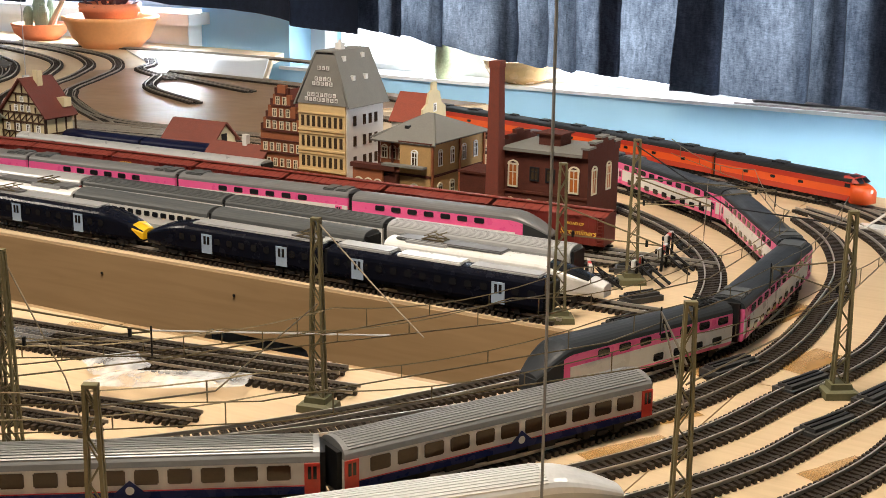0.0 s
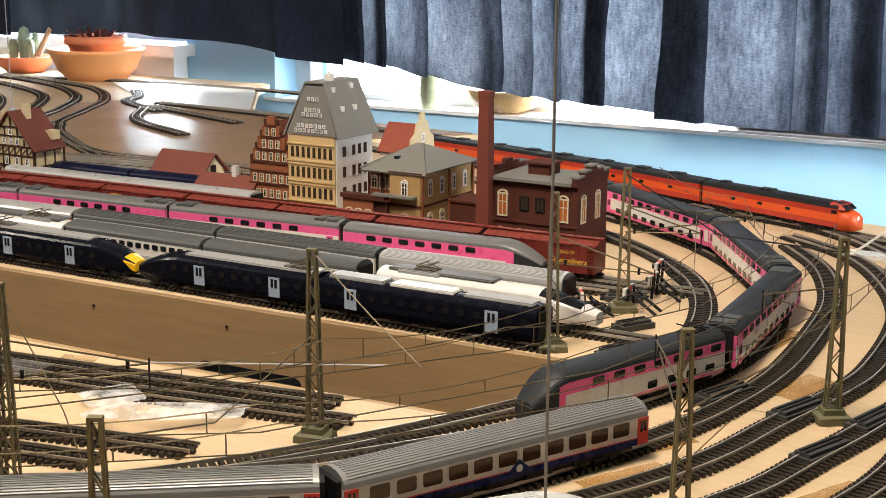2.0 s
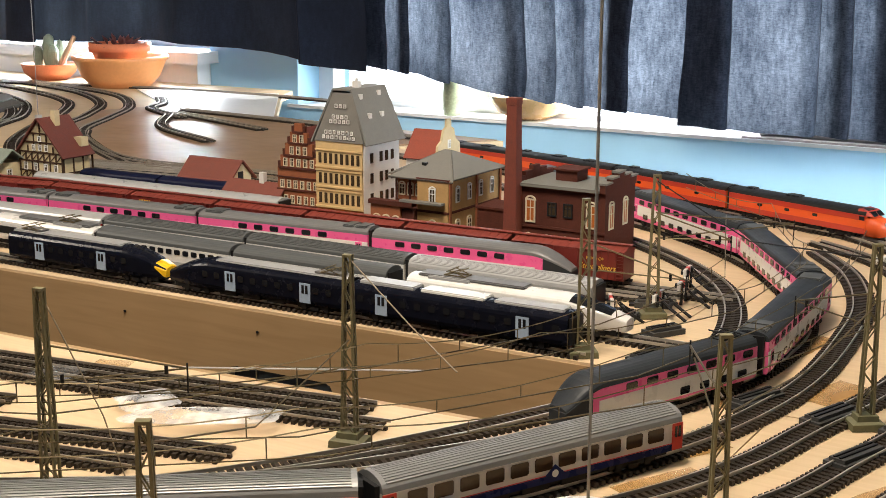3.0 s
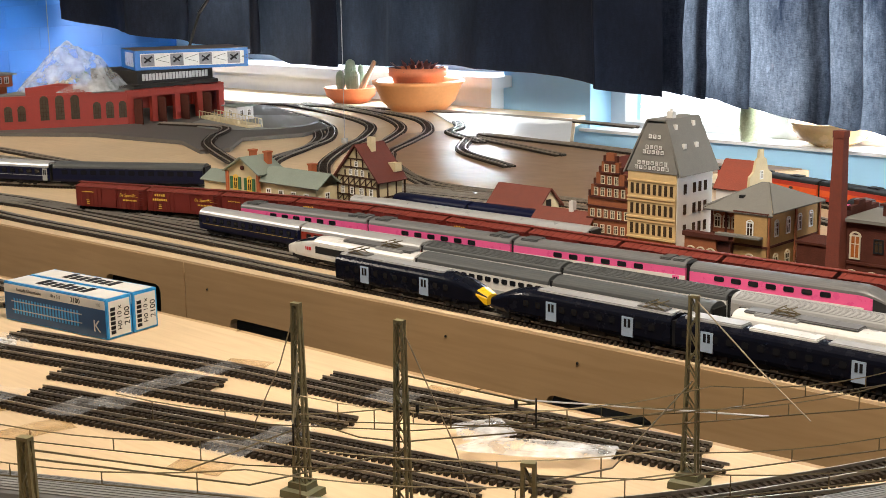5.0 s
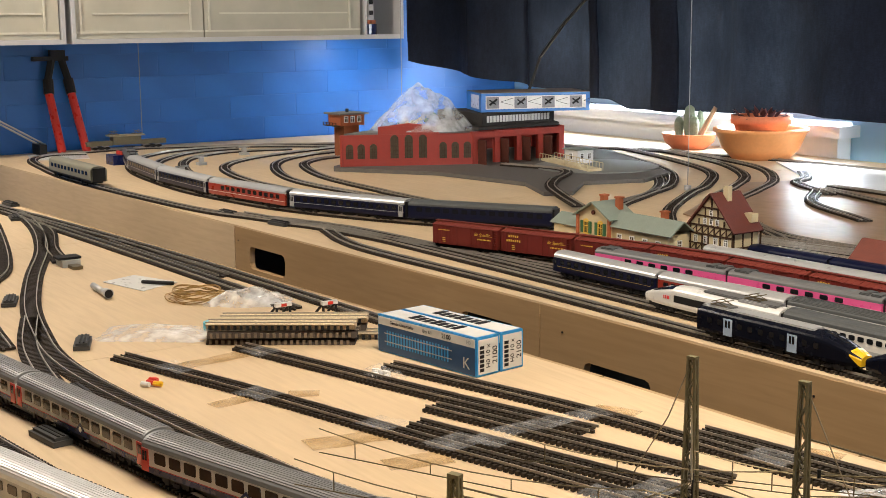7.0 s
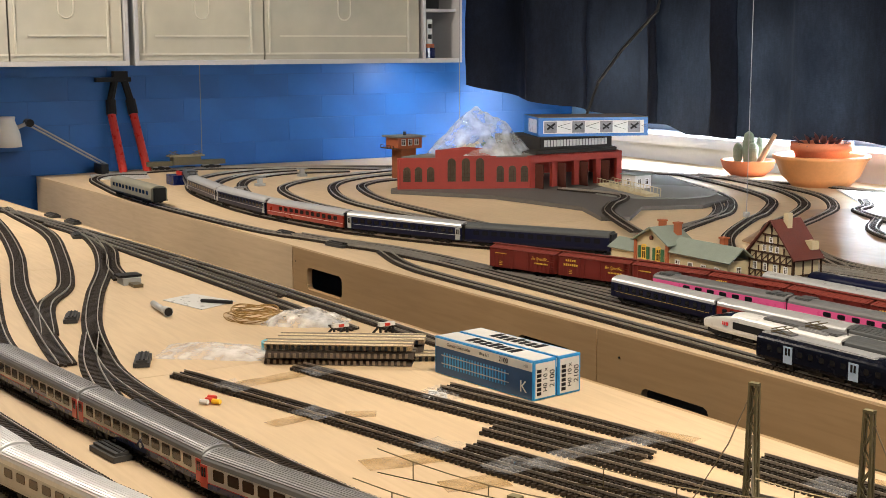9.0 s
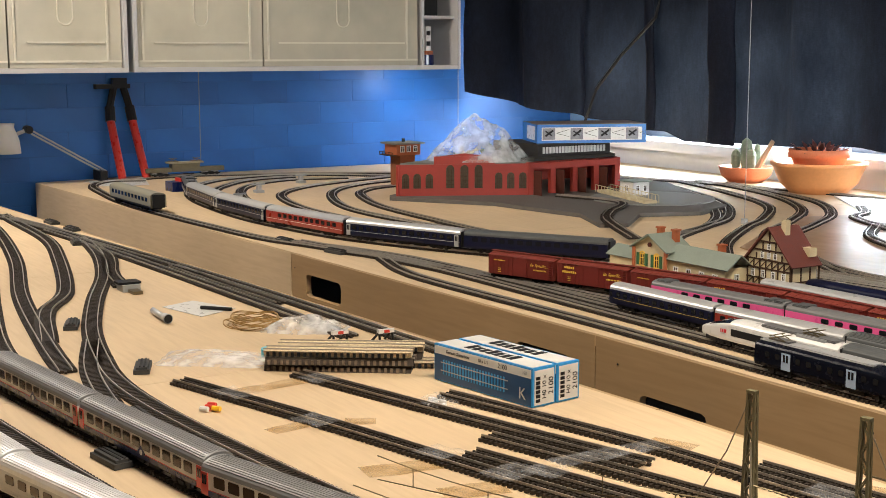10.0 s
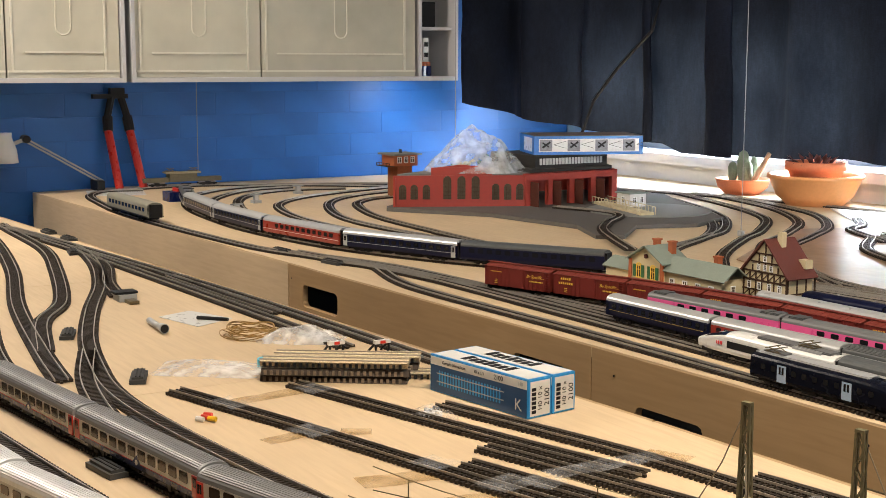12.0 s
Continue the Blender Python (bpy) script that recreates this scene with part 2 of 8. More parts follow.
def smooth_path(points, step=0.004):
    """A Catmull-Rom line through plan points, resampled at even steps."""
    p = [Vector((x, y)) for x, y in points]
    p = [2 * p[0] - p[1]] + p + [2 * p[-1] - p[-2]]
    out = []
    for i in range(1, len(p) - 2):
        a, b, c, d = p[i - 1:i + 3]
        for k in range(40):
            t = k / 40
            out.append(0.5 * (2 * b + (c - a) * t + (2 * a - 5 * b + 4 * c - d) * t * t + (3 * b - a - 3 * c + d) * t ** 3))
    out.append(p[-2])
    dist = [0.0]
    for a, b in zip(out, out[1:]):
        dist.append(dist[-1] + (b - a).length)
    n = max(2, int(dist[-1] / step))
    res, j = [], 0
    for k in range(n + 1):
        s = dist[-1] * k / n
        while j < len(dist) - 2 and dist[j + 1] < s:
            j += 1
        f = (s - dist[j]) / max(1e-9, dist[j + 1] - dist[j])
        res.append(out[j].lerp(out[j + 1], f))
    return res, dist[-1]


class Line:
    def __init__(self, points):
        self.p, self.length = smooth_path(points)
        self.step = self.length / (len(self.p) - 1)

    def at(self, s):
        s = min(max(s, 0.0), self.length - 1e-6)
        i = int(s / self.step)
        i = min(i, len(self.p) - 2)
        return self.p[i].lerp(self.p[i + 1], s / self.step - i)

    def near(self, x, y):
        v = Vector((x, y))
        return min(range(len(self.p)), key=lambda i: (self.p[i] - v).length) * self.step

    def chord(self, s, length, z=0.0):
        """A vehicle whose rear end is at s, lying as a chord over its two bogies."""
        a, b = self.at(s + length * 0.18), self.at(s + length * 0.82)
        m = (a + b) / 2
        return pose(m.x, m.y, z, 0, 0, math.degrees(math.atan2(b.y - a.y, b.x - a.x)))


GAUGE, RAIL_TOP = 0.0165, 0.0072


def sweep(bm, pts, off, w, z0, z1):
    """A rail: a rectangle drawn along a plan line at a sideways offset."""
    rings = []
    for i, p in enumerate(pts):
        t = (pts[min(i + 1, len(pts) - 1)] - pts[max(i - 1, 0)]).normalized()
        nrm = Vector((-t.y, t.x))
        a, b = p + nrm * (off - w / 2), p + nrm * (off + w / 2)
        rings.append([bm.verts.new((q.x, q.y, z)) for q, z in ((a, z0), (b, z0), (b, z1), (a, z1))])
    for a, b in zip(rings, rings[1:]):
        for i in range(4):
            bm.faces.new((a[i], a[(i + 1) % 4], b[(i + 1) % 4], b[i]))
    bm.faces.new(rings[0][::-1])
    bm.faces.new(rings[-1])


def sleeper_mesh():
    bm = bmesh.new()
    box(bm, -0.0018, 0.0018, -0.0150, 0.0150, 0.0005, 0.0042)
    for s in (-1, 1):
        box(bm, -0.0022, 0.0022, s * GAUGE / 2 - 0.0022, s * GAUGE / 2 + 0.0022, 0.0042, 0.0052)
    box(bm, -0.0007, 0.0007, -0.0009, 0.0009, 0.0042, 0.0058)
    return mesh_of("sleeper", bm, SLEEPER)


SLEEPER_MESH = sleeper_mesh()
PITCH = 0.0068


def track(points, label, group="model railway tracks", bright=False, pieces=False, z=0.0, solid_bed=False):
    """Stud-contact track: two rails, a row of sleepers with centre studs, brown plastic web between."""
    line = Line(points)
    root = thing("track", label, "track", group, pose(0, 0, z))
    pts = line.p[::2] if (len(line.p) % 2) else line.p[::2] + [line.p[-1]]
    for s in (-1, 1):
        bm = bmesh.new()
        sweep(bm, pts, s * GAUGE / 2, 0.0013, 0.0044, RAIL_TOP)
        part("rail", bm, RAIL if bright else RAIL_DARK, root)
    n = int(line.length / PITCH)
    if pieces:
        for k in range(n):
            s = (k + 0.5) * PITCH
            p, q = line.at(s), line.at(s + 0.002)
            piece("sleeper", SLEEPER_MESH, root, pose(p.x, p.y, 0, 0, 0, math.degrees(math.atan2(q.y - p.y, q.x - p.x))))
    else:
        vs, fs = [], []
        for k in range(n):
            s = (k + 0.5) * PITCH
            p = line.at(s)
            t = (line.at(s + 0.002) - p).normalized()
            nr = Vector((-t.y, t.x))
            hw = 0.0025 if solid_bed else 0.0018
            b0 = len(vs)
            for zz in (0.0005, 0.0042):
                for a, b in ((-1, -1), (1, -1), (1, 1), (-1, 1)):
                    q = p + t * (a * hw) + nr * (b * 0.0150)
                    vs.append((q.x, q.y, zz))
            fs += [tuple(b0 + i for i in f) for f in ((4, 5, 6, 7), (0, 1, 5, 4), (1, 2, 6, 5), (2, 3, 7, 6), (3, 0, 4, 7))]
        me = bpy.data.meshes.new("track_bed")
        me.from_pydata(vs, [], fs)
        me.materials.append(SLEEPER)
        ob = new("track_bed", me)
        ob.parent = root
        tagged(ob, kind="stuff")
    bm = bmesh.new()
    sweep(bm, pts, 0.0, 0.0035, 0.0008, 0.0036)
    part("web", bm, SLEEPER, root)
    return line


# ---------- vehicles ----------
def bogie_meshes(wheelbase=0.028, r=0.0055):
    bm = bmesh.new()
    for s in (-1, 1):
        box(bm, -wheelbase / 2 - 0.008, wheelbase / 2 + 0.008, s * 0.0115 - 0.0016, s * 0.0115 + 0.0016, 0.0075, 0.0115)
        for x in (-wheelbase / 2, wheelbase / 2):
            box(bm, x - 0.003, x + 0.003, s * 0.0125 - 0.0016, s * 0.0125 + 0.0016, 0.006, 0.0125)
        box(bm, -0.005, 0.005, s * 0.0125 - 0.002, s * 0.0125 + 0.002, 0.0065, 0.010)
    box(bm, -0.006, 0.006, -0.011, 0.011, 0.0085, 0.013)
    frame_me = mesh_of("bogie", bm, UNDER)
    bm = bmesh.new()
    for x in (-wheelbase / 2, wheelbase / 2):
        for s in (-1, 1):
            cyl(bm, (x, s * 0.0072, RAIL_TOP + r - 0.0002), (x, s * 0.0098, RAIL_TOP + r - 0.0002), r, n=14)
        cyl(bm, (x, -0.0072, RAIL_TOP + r), (x, 0.0072, RAIL_TOP + r), 0.001, n=6)
    return frame_me, mesh_of("wheels", bm, STEEL)


BOGIE, WHEELS = bogie_meshes()


def vehicle(name, label, length, body, roof, width=0.033, z0=0.013, z1=0.034, roof_h=0.010, windows=(), glass=None, stripes=(),
            doors=(), group="", ribs=0, nose=0, nose_mats=None, gap=0.003, category="coach", tail=0, bogies=(0.18, 0.82), clutter=()):
    """A railway vehicle along x, centred, with its wheels on the rail. nose / tail: lengths of a streamlined end at +x / -x.
    windows: rows of (first, last, count, width, z0, z1) in shares of the length; stripes: (z0, z1, material); doors: (place, width, z0, z1, material)."""
    root = thing(name, label, category, group)
    x0, x1 = -length / 2 + gap, length / 2 - gap
    steps = [(x0 + tail, 1.0), (x1 - nose, 1.0)]

    def ends(fn):
        secs = []
        if tail:
            for k in range(6, 0, -1):
                secs.append(fn(x0 + tail * (1 - k / 6), k / 6))
        secs += [fn(x, 0.0) for x, _ in steps]
        if nose:
            for k in range(1, 7):
                secs.append(fn(x1 - nose * (1 - k / 6), k / 6))
        return secs

    def side(x, t):
        narrow = 1 - 0.42 * t ** 2.2
        top = z0 + (z1 - z0) * (1 - 0.58 * t ** 1.6)
        hw = width / 2 * narrow
        return [(x, -hw + 0.001, z0), (x, -hw, z0 + 0.004), (x, -hw, top), (x, hw, top), (x, hw, z0 + 0.004), (x, hw - 0.001, z0)]

    def crown(x, t):
        narrow = 1 - 0.42 * t ** 2.2
        top = z0 + (z1 - z0) * (1 - 0.58 * t ** 1.6)
        hw, h = width / 2 * narrow, roof_h * (1 - 0.58 * t ** 1.3)
        pts = [(x, -hw, top + 0.0001)]
        for k in range(1, 12):
            a = math.pi * k / 12
            pts.append((x, -hw * math.cos(a), top + h * math.sin(a) ** 0.75))
        return pts + [(x, hw, top + 0.0001)]

    part("body", loft(ends(side)), body, root)
    if nose and nose_mats:
        part("nose", loft([[(p[0] + 0.0005, p[1] * 1.03, p[2] + (0.0002 if j in (2, 3) else -0.0002)) for j, p in enumerate(side(x1 - nose * (1 - t), t))] for t in (0.30, 0.5, 0.7, 0.85, 1.0)]), nose_mats, root, "dark grey nose")
    part("roof", loft(ends(crown)), roof, root, smooth=False)
    if ribs:
        bm = bmesh.new()
        for k in range(-ribs, ribs + 1):
            a = math.pi / 2 + k * (math.pi * 0.72 / (2 * ribs + 1))
            y, z = -width / 2 * math.cos(a), z1 + roof_h * math.sin(a) ** 0.75
            box(bm, x0 + tail + 0.004, x1 - nose - 0.004, y - 0.0004, y + 0.0004, z - 0.001, z + 0.0004)
        part("roof_ribs", bm, roof, root)
    bm = boxes((x0 + 0.01, x1 - 0.01, -width / 2 + 0.005, width / 2 - 0.005, 0.009, z0 + 0.001))
    for k in (-0.16, -0.03, 0.1):
        box(bm, length * k, length * (k + 0.09), -width / 2 + 0.003, width / 2 - 0.003, 0.0075, z0)
    part("underframe", bm, UNDER, root)
    for b in bogies:
        o = piece("bogie", BOGIE, root, pose(-length / 2 + length * b, 0, 0))
        piece("wheelset", WHEELS, o, Matrix())
    for za, zb, ma in stripes:
        for s in (-1, 1):
            y = s * width / 2
            part("stripe", boxes((x0 + tail * 0.9, x1 - nose * 0.9, y - 0.0003, y + 0.0003, za, zb)), ma, root)
    g = glass or WINDOW
    for first, last, count, w, za, zb in windows:
        bm = boxes((-w / 2, w / 2, -0.0005, 0.0005, za, zb))
        bmesh.ops.bevel(bm, geom=[e for e in bm.edges if abs(e.verts[0].co.y - e.verts[1].co.y) > 0.0005], offset=0.0008, segments=2, affect="EDGES")
        me = mesh_of("window", bm, g)
        for k in range(count):
            x = -length / 2 + length * (first + (last - first) * (k / max(1, count - 1)))
            for s in (-1, 1):
                piece("window", me, root, pose(x, s * (width / 2 + 0.0001), 0))
    for at, w, za, zb, ma in doors:
        me = mesh_of("door", boxes((-w / 2, w / 2, -0.0006, 0.0006, za, zb)), ma)
        gl = mesh_of("pane", boxes((-w * 0.28, -w * 0.06, -0.0009, 0.0009, za + (zb - za) * 0.48, zb - 0.002),
                                   (w * 0.06, w * 0.28, -0.0009, 0.0009, za + (zb - za) * 0.48, zb - 0.002)), WINDOW)
        for s in (-1, 1):
            d = piece("door", me, root, pose(-length / 2 + length * at, s * (width / 2 + 0.0001), 0))
            piece("pane", gl, d, Matrix())
    for lo, hi, hw, za, zb, ma in clutter:
        bm = boxes((length * lo, length * hi, -hw, hw, za, zb))
        bmesh.ops.bevel(bm, geom=bm.edges[:], offset=min(0.0012, (zb - za) * 0.4), segments=2, affect="EDGES")
        part("roof_unit", bm, ma, root)
    if not nose:
        part("gangway", boxes((x1 - 0.0005, x1 + gap + 0.0005, -0.0125, 0.0125, 0.013, z1 + 0.005)), BLACK, root)
    if not tail:
        part("gangway", boxes((x0 - gap - 0.0005, x0 + 0.0005, -0.0125, 0.0125, 0.013, z1 + 0.005)), BLACK, root)
    return root


def pantograph(root, x, z, ma, up=0.006):
    bm = bmesh.new()
    for s in (-1, 1):
        cyl(bm, (x - 0.012, s * 0.006, z), (x + 0.006, s * 0.007, z + up), 0.0006, n=5)
        cyl(bm, (x + 0.012, s * 0.006, z), (x - 0.006, s * 0.007, z + up), 0.0006, n=5)
        box(bm, x - 0.013, x + 0.013, s * 0.006 - 0.0008, s * 0.006 + 0.0008, z - 0.001, z + 0.0005)
    for dx in (-0.006, 0.006):
        cyl(bm, (x + dx, -0.013, z + up), (x + dx, 0.013, z + up), 0.0007, n=5)
    for dx in (-0.012, 0.012):
        cyl(bm, (x + dx, -0.006, z), (x + dx, 0.006, z), 0.0008, n=5)
    part("pantograph", bm, ma, root)


def put(master, line, s, length, first, z=0.0):
    """Stands a vehicle on a track; the first one is the master itself."""
    m = line.chord(s, length, z)
    if first:
        master.matrix_world = m
        return master
    return copy_thing(master, m)


def writing(text, size, material, parent, m, name="lettering", shear=0.0, width=None, center=True):
    """Letters in the built-in font, as a thin mesh under a thing."""
    cu = bpy.data.curves.new(name, "FONT")
    cu.body, cu.size, cu.shear, cu.extrude = text, size, shear, 0.00012
    cu.align_x, cu.align_y = ("CENTER" if center else "LEFT"), "CENTER"
    tmp = new(name, cu)
    dg = bpy.context.evaluated_depsgraph_get()
    me = bpy.data.meshes.new_from_object(tmp.evaluated_get(dg))
    bpy.data.objects.remove(tmp)
    me.materials.clear()
    me.materials.append(material)
    if width:
        xs = [v.co.x for v in me.vertices]
        k = width / max(1e-6, max(xs) - min(xs))
        for v in me.vertices:
            v.co.x *= k
    ob = new(name, me)
    ob.parent = parent
    ob.matrix_local = m
    return ob


# ---------- the room ----------
def structure(name, bm, material, label=""):
    return solid(name, bm, material, label, kind="structure")


X_W, Y_N, X_E, Y_S, Z_F, Z_C = -4.25, 2.95, 2.2, -2.0, -0.95, 1.65
structure("floor", boxes((X_W - 0.2, X_E + 0.2, Y_S - 0.2, Y_N + 0.3, Z_F - 0.05, Z_F)), FLOOR, "dark wooden floor under the railway tables")
structure("ceiling", boxes((X_W - 0.2, X_E + 0.2, Y_S - 0.2, Y_N + 0.3, Z_C, Z_C + 0.05)), LOW_BOUNCE, "plain unseen ceiling in mid grey to limit bounced light")
structure("wall_west", boxes((X_W - 0.15, X_W, Y_S, Y_N, Z_F, Z_C)), BLUE_WALL, "bright blue painted rough brick wall")
structure("wall_south", boxes((X_W, X_E, Y_S - 0.15, Y_S, Z_F, Z_C)), LOW_BOUNCE, "plain unseen wall in mid grey to limit bounced light")
structure("wall_east", boxes((X_E, X_E + 0.15, Y_S, Y_N, Z_F, Z_C)), PALE_BLUE, "pale blue plain wall")
# window wall with two openings
WA, WB, SILL_A, SILL_B, W_TOP = (-4.0, -2.62), (-2.30, 1.2), 0.085, -0.052, 1.15
wall_n = boxes((X_W - 0.15, X_E + 0.15, Y_N, Y_N + 0.25, Z_F, SILL_B), (X_W - 0.15, WA[0], Y_N, Y_N + 0.25, SILL_B, W_TOP),
               (WA[0], WA[1], Y_N, Y_N + 0.25, SILL_B, SILL_A - 0.03), (WA[1], WB[0], Y_N, Y_N + 0.25, SILL_B, W_TOP),
               (WB[1], X_E + 0.15, Y_N, Y_N + 0.25, SILL_B, W_TOP), (X_W - 0.15, X_E + 0.15, Y_N, Y_N + 0.25, W_TOP, Z_C))
structure("wall_north", wall_n, PALE_BLUE, "pale blue window wall")


def window(name, x0, x1, z0, z1, label, mullions, lip=0.09, low=0.05, thick=0.03):
    root = thing(name, label, kind="structure")
    y0, y1 = Y_N + 0.10, Y_N + 0.16
    for a in ((x0, x1, y0, y1, z0, z0 + low), (x0, x1, y0, y1, z1 - 0.05, z1), (x0, x0 + 0.05, y0, y1, z0 + low, z1 - 0.05), (x1 - 0.05, x1, y0, y1, z0 + low, z1 - 0.05)):
        part("window_frame", boxes(a), WHITE, root)
    for mx in mullions:
        part("mullion", boxes((mx - 0.04, mx + 0.04, y0 - 0.01, y1, z0 + low, z1 - 0.05)), WHITE, root)
    part("window_sill", boxes((x0 - 0.03, x1 + 0.03, Y_N - lip, y0, z0 - thick, z0 + 0.004)), SILL, root)
    return root


window("window_1", WA[0], WA[1], SILL_A, W_TOP, "white framed window above the layout corner", (-3.3,))
window("window_2", WB[0], WB[1], SILL_B, W_TOP, "white framed window behind the dark curtain", (-1.75, -0.6, 0.4), 0.012, 0.018, 0.005)
structure("trim", boxes((WA[0] - 0.2, WA[1], Y_N - 0.06, Y_N - 0.002, -0.05, SILL_A - 0.032)), WHITE, "white window panel under the sill")

# pale daylight distance seen through the gap under the curtain
structure("backdrop", boxes((-7.0, 4.0, 5.0, 5.05, -1.2, 0.45)), DAYLIGHT, "bright hazy daylight outside the window")

# curtain of dark denim with folds and a sagging hem
def fabric(name, through):
    """Dark denim: mostly opaque, letting through a share of the daylight behind it."""
    m = bpy.data.materials.new(name)
    m.use_nodes = True
    n, l = m.node_tree.nodes, m.node_tree.links
    b = n["Principled BSDF"]
    b.inputs["Roughness"].default_value, b.inputs["Specular IOR Level"].default_value = 0.85, 0.2
    tc = n.new("ShaderNodeTexCoord")
    fac = None
    # Weave at two sizes; the broadest noise paints soft window-frame shade into the cloth.
    for sc, stretch, rough in ((150, (0.55, 1, 2.2), 0.8), (60, (1.6, 1, 0.5), 0.7), (5, (1.5, 1, 0.9), 0.5)):
        mp, tex = n.new("ShaderNodeMapping"), n.new("ShaderNodeTexNoise")
        mp.inputs["Scale"].default_value = stretch
        l.new(tc.outputs["Object"], mp.inputs["Vector"])
        l.new(mp.outputs[0], tex.inputs["Vector"])
        tex.inputs["Scale"].default_value, tex.inputs["Detail"].default_value, tex.inputs["Roughness"].default_value = sc, 4, rough
        if fac is None:
            fac = tex.outputs["Fac"]
        else:
            mul = n.new("ShaderNodeMath")
            mul.operation = "MULTIPLY"
            l.new(fac, mul.inputs[0])
            l.new(tex.outputs["Fac"], mul.inputs[1])
            fac = mul.outputs[0]
    r1, r2 = n.new("ShaderNodeValToRGB"), n.new("ShaderNodeValToRGB")
    for r, dark, light in ((r1, (0.003, 0.005, 0.011, 1), (0.009, 0.013, 0.028, 1)), (r2, (0.02, 0.035, 0.07, 1), (0.62, 0.72, 0.88, 1))):
        r.color_ramp.elements[0].position, r.color_ramp.elements[0].color = 0.05, dark
        r.color_ramp.elements[1].position, r.color_ramp.elements[1].color = 0.24, light
        l.new(fac, r.inputs["Fac"])
    l.new(r1.outputs["Color"], b.inputs["Base Color"])
    t, mx = n.new("ShaderNodeBsdfTranslucent"), n.new("ShaderNodeMixShader")
    l.new(r2.outputs["Color"], t.inputs["Color"])
    mx.inputs["Fac"].default_value = through
    l.new(b.outputs[0], mx.inputs[1])
    l.new(t.outputs[0], mx.inputs[2])
    l.new(mx.outputs[0], n["Material Output"].inputs["Surface"])
    return m


LINED, DENIM = fabric("lined_denim", 0.003), fabric("denim", 0.085)

HEM = [(-4.62, 0.250), (-4.35, 0.206), (-3.95, 0.172), (-3.54, 0.140), (-3.39, 0.132), (-3.36, 0.104), (-2.87, 0.119), (-2.67, 0.130), (-2.34, 0.118), (-2.11, 0.096),
       (-1.80, 0.056), (-1.66, 0.036), (-1.385, 0.009), (-1.238, 0.002), (-1.10, 0.0), (-0.99, -0.001), (-0.70, -0.004), (0.3, -0.02), (1.5, -0.03)]


def hem(x):
    for (a, za), (b, zb) in zip(HEM, HEM[1:]):
        if x <= b:
            t = (x - a) / (b - a)
            return za + (zb - za) * t
    return HEM[-1][1]


def curtain(name, x0, x1, label, phase, deep=0.03, drop=0.0, cloth=None):
    bm = bmesh.new()
    nx, nz = int((x1 - x0) * 150), 14
    grid = []
    for i in range(nx + 1):
        u = x0 + (x1 - x0) * i / nx
        amp = max(0.05, 0.52 + 1.3 * noise.noise((u * 1.7, phase, 3.1)))
        wave = 17 * u + phase + 2.5 * noise.noise((u * 1.1, phase, 0.7))
        bend = min(1.0, max(0.0, (-3.85 - u) / 0.77))
        x = u + 0.40 * bend + 0.17 * amp * math.sin(wave) * (1 - bend)
        zb = hem(u) + drop + 0.004 * noise.noise((u * 6, 1, 1))
        col = []
        for k in range(nz + 1):
            f = k / nz
            z = zb + (1.35 - zb) * f ** 1.5
            y = 2.74 - 0.27 * bend + deep * (0.35 + amp) * math.cos(wave) + 0.02 * noise.noise((x * 5, z * 3, phase)) + 0.006 * noise.noise((x * 22, z * 9, phase))
            col.append(bm.verts.new((x + 0.012 * noise.noise((u * 3, z * 2, phase)), y, z)))
        grid.append(col)
    for a, b in zip(grid, grid[1:]):
        for k in range(nz):
            bm.faces.new((a[k], b[k], b[k + 1], a[k + 1]))
    ob = solid(name, bm, cloth or DENIM, label, "curtain", "window curtains", smooth=True)
    return ob


curtain("curtain", -4.62, -1.93, "dark navy lined denim curtain with a sagging hem", 0.4, cloth=LINED)


def pleated(x0, x1, folds, label, drop, y0):
    """A panel whose cloth doubles back on itself at each fold (from, to), so that three layers hang there."""
    path, x, side = [], x0, 0.0
    for a, b in [*folds, (x1, x1)]:
        n = max(2, int((b - x) / 0.012))
        path += [(x + (b - x) * k / n, y0 + 0.014 * math.sin(9 * (x + (b - x) * k / n)) + side * (1 - k / n)) for k in range(n + 1)]
        if b > a:
            n = max(2, int((b - a) / 0.012))
            path += [(b - (b - a) * k / n, y0 + 0.030) for k in range(n + 1)]
            x, side = a, 0.050
    soft = [path[0]]
    for p, q, r in zip(path, path[1:], path[2:]):
        soft.append(((p[0] + 2 * q[0] + r[0]) / 4, (p[1] + 2 * q[1] + r[1]) / 4))
    soft.append(path[-1])
    bm, grid, nz = bmesh.new(), [], 16
    for x, y in soft:
        zb, col = hem(x) + drop + 0.004 * noise.noise((x * 9, y * 30, 1)), []
        for k in range(nz + 1):
            z = zb + (1.35 - zb) * (k / nz) ** 1.6
            lean = 0.014 * noise.noise((x * 4, z * 5, drop * 90)) + 0.05 * z * noise.noise((x * 2.2, 0, 4))
            col.append(bm.verts.new((x + lean, y + 0.008 * noise.noise((x * 9, z * 6, 2)) + 0.003 * noise.noise((x * 30, z * 16, 7)), z)))
        grid.append(col)
    for a, b in zip(grid, grid[1:]):
        for k in range(nz):
            bm.faces.new((a[k], b[k], b[k + 1], a[k + 1]))
    return solid("curtain", bm, DENIM, label, "curtain", "window curtains", smooth=True)


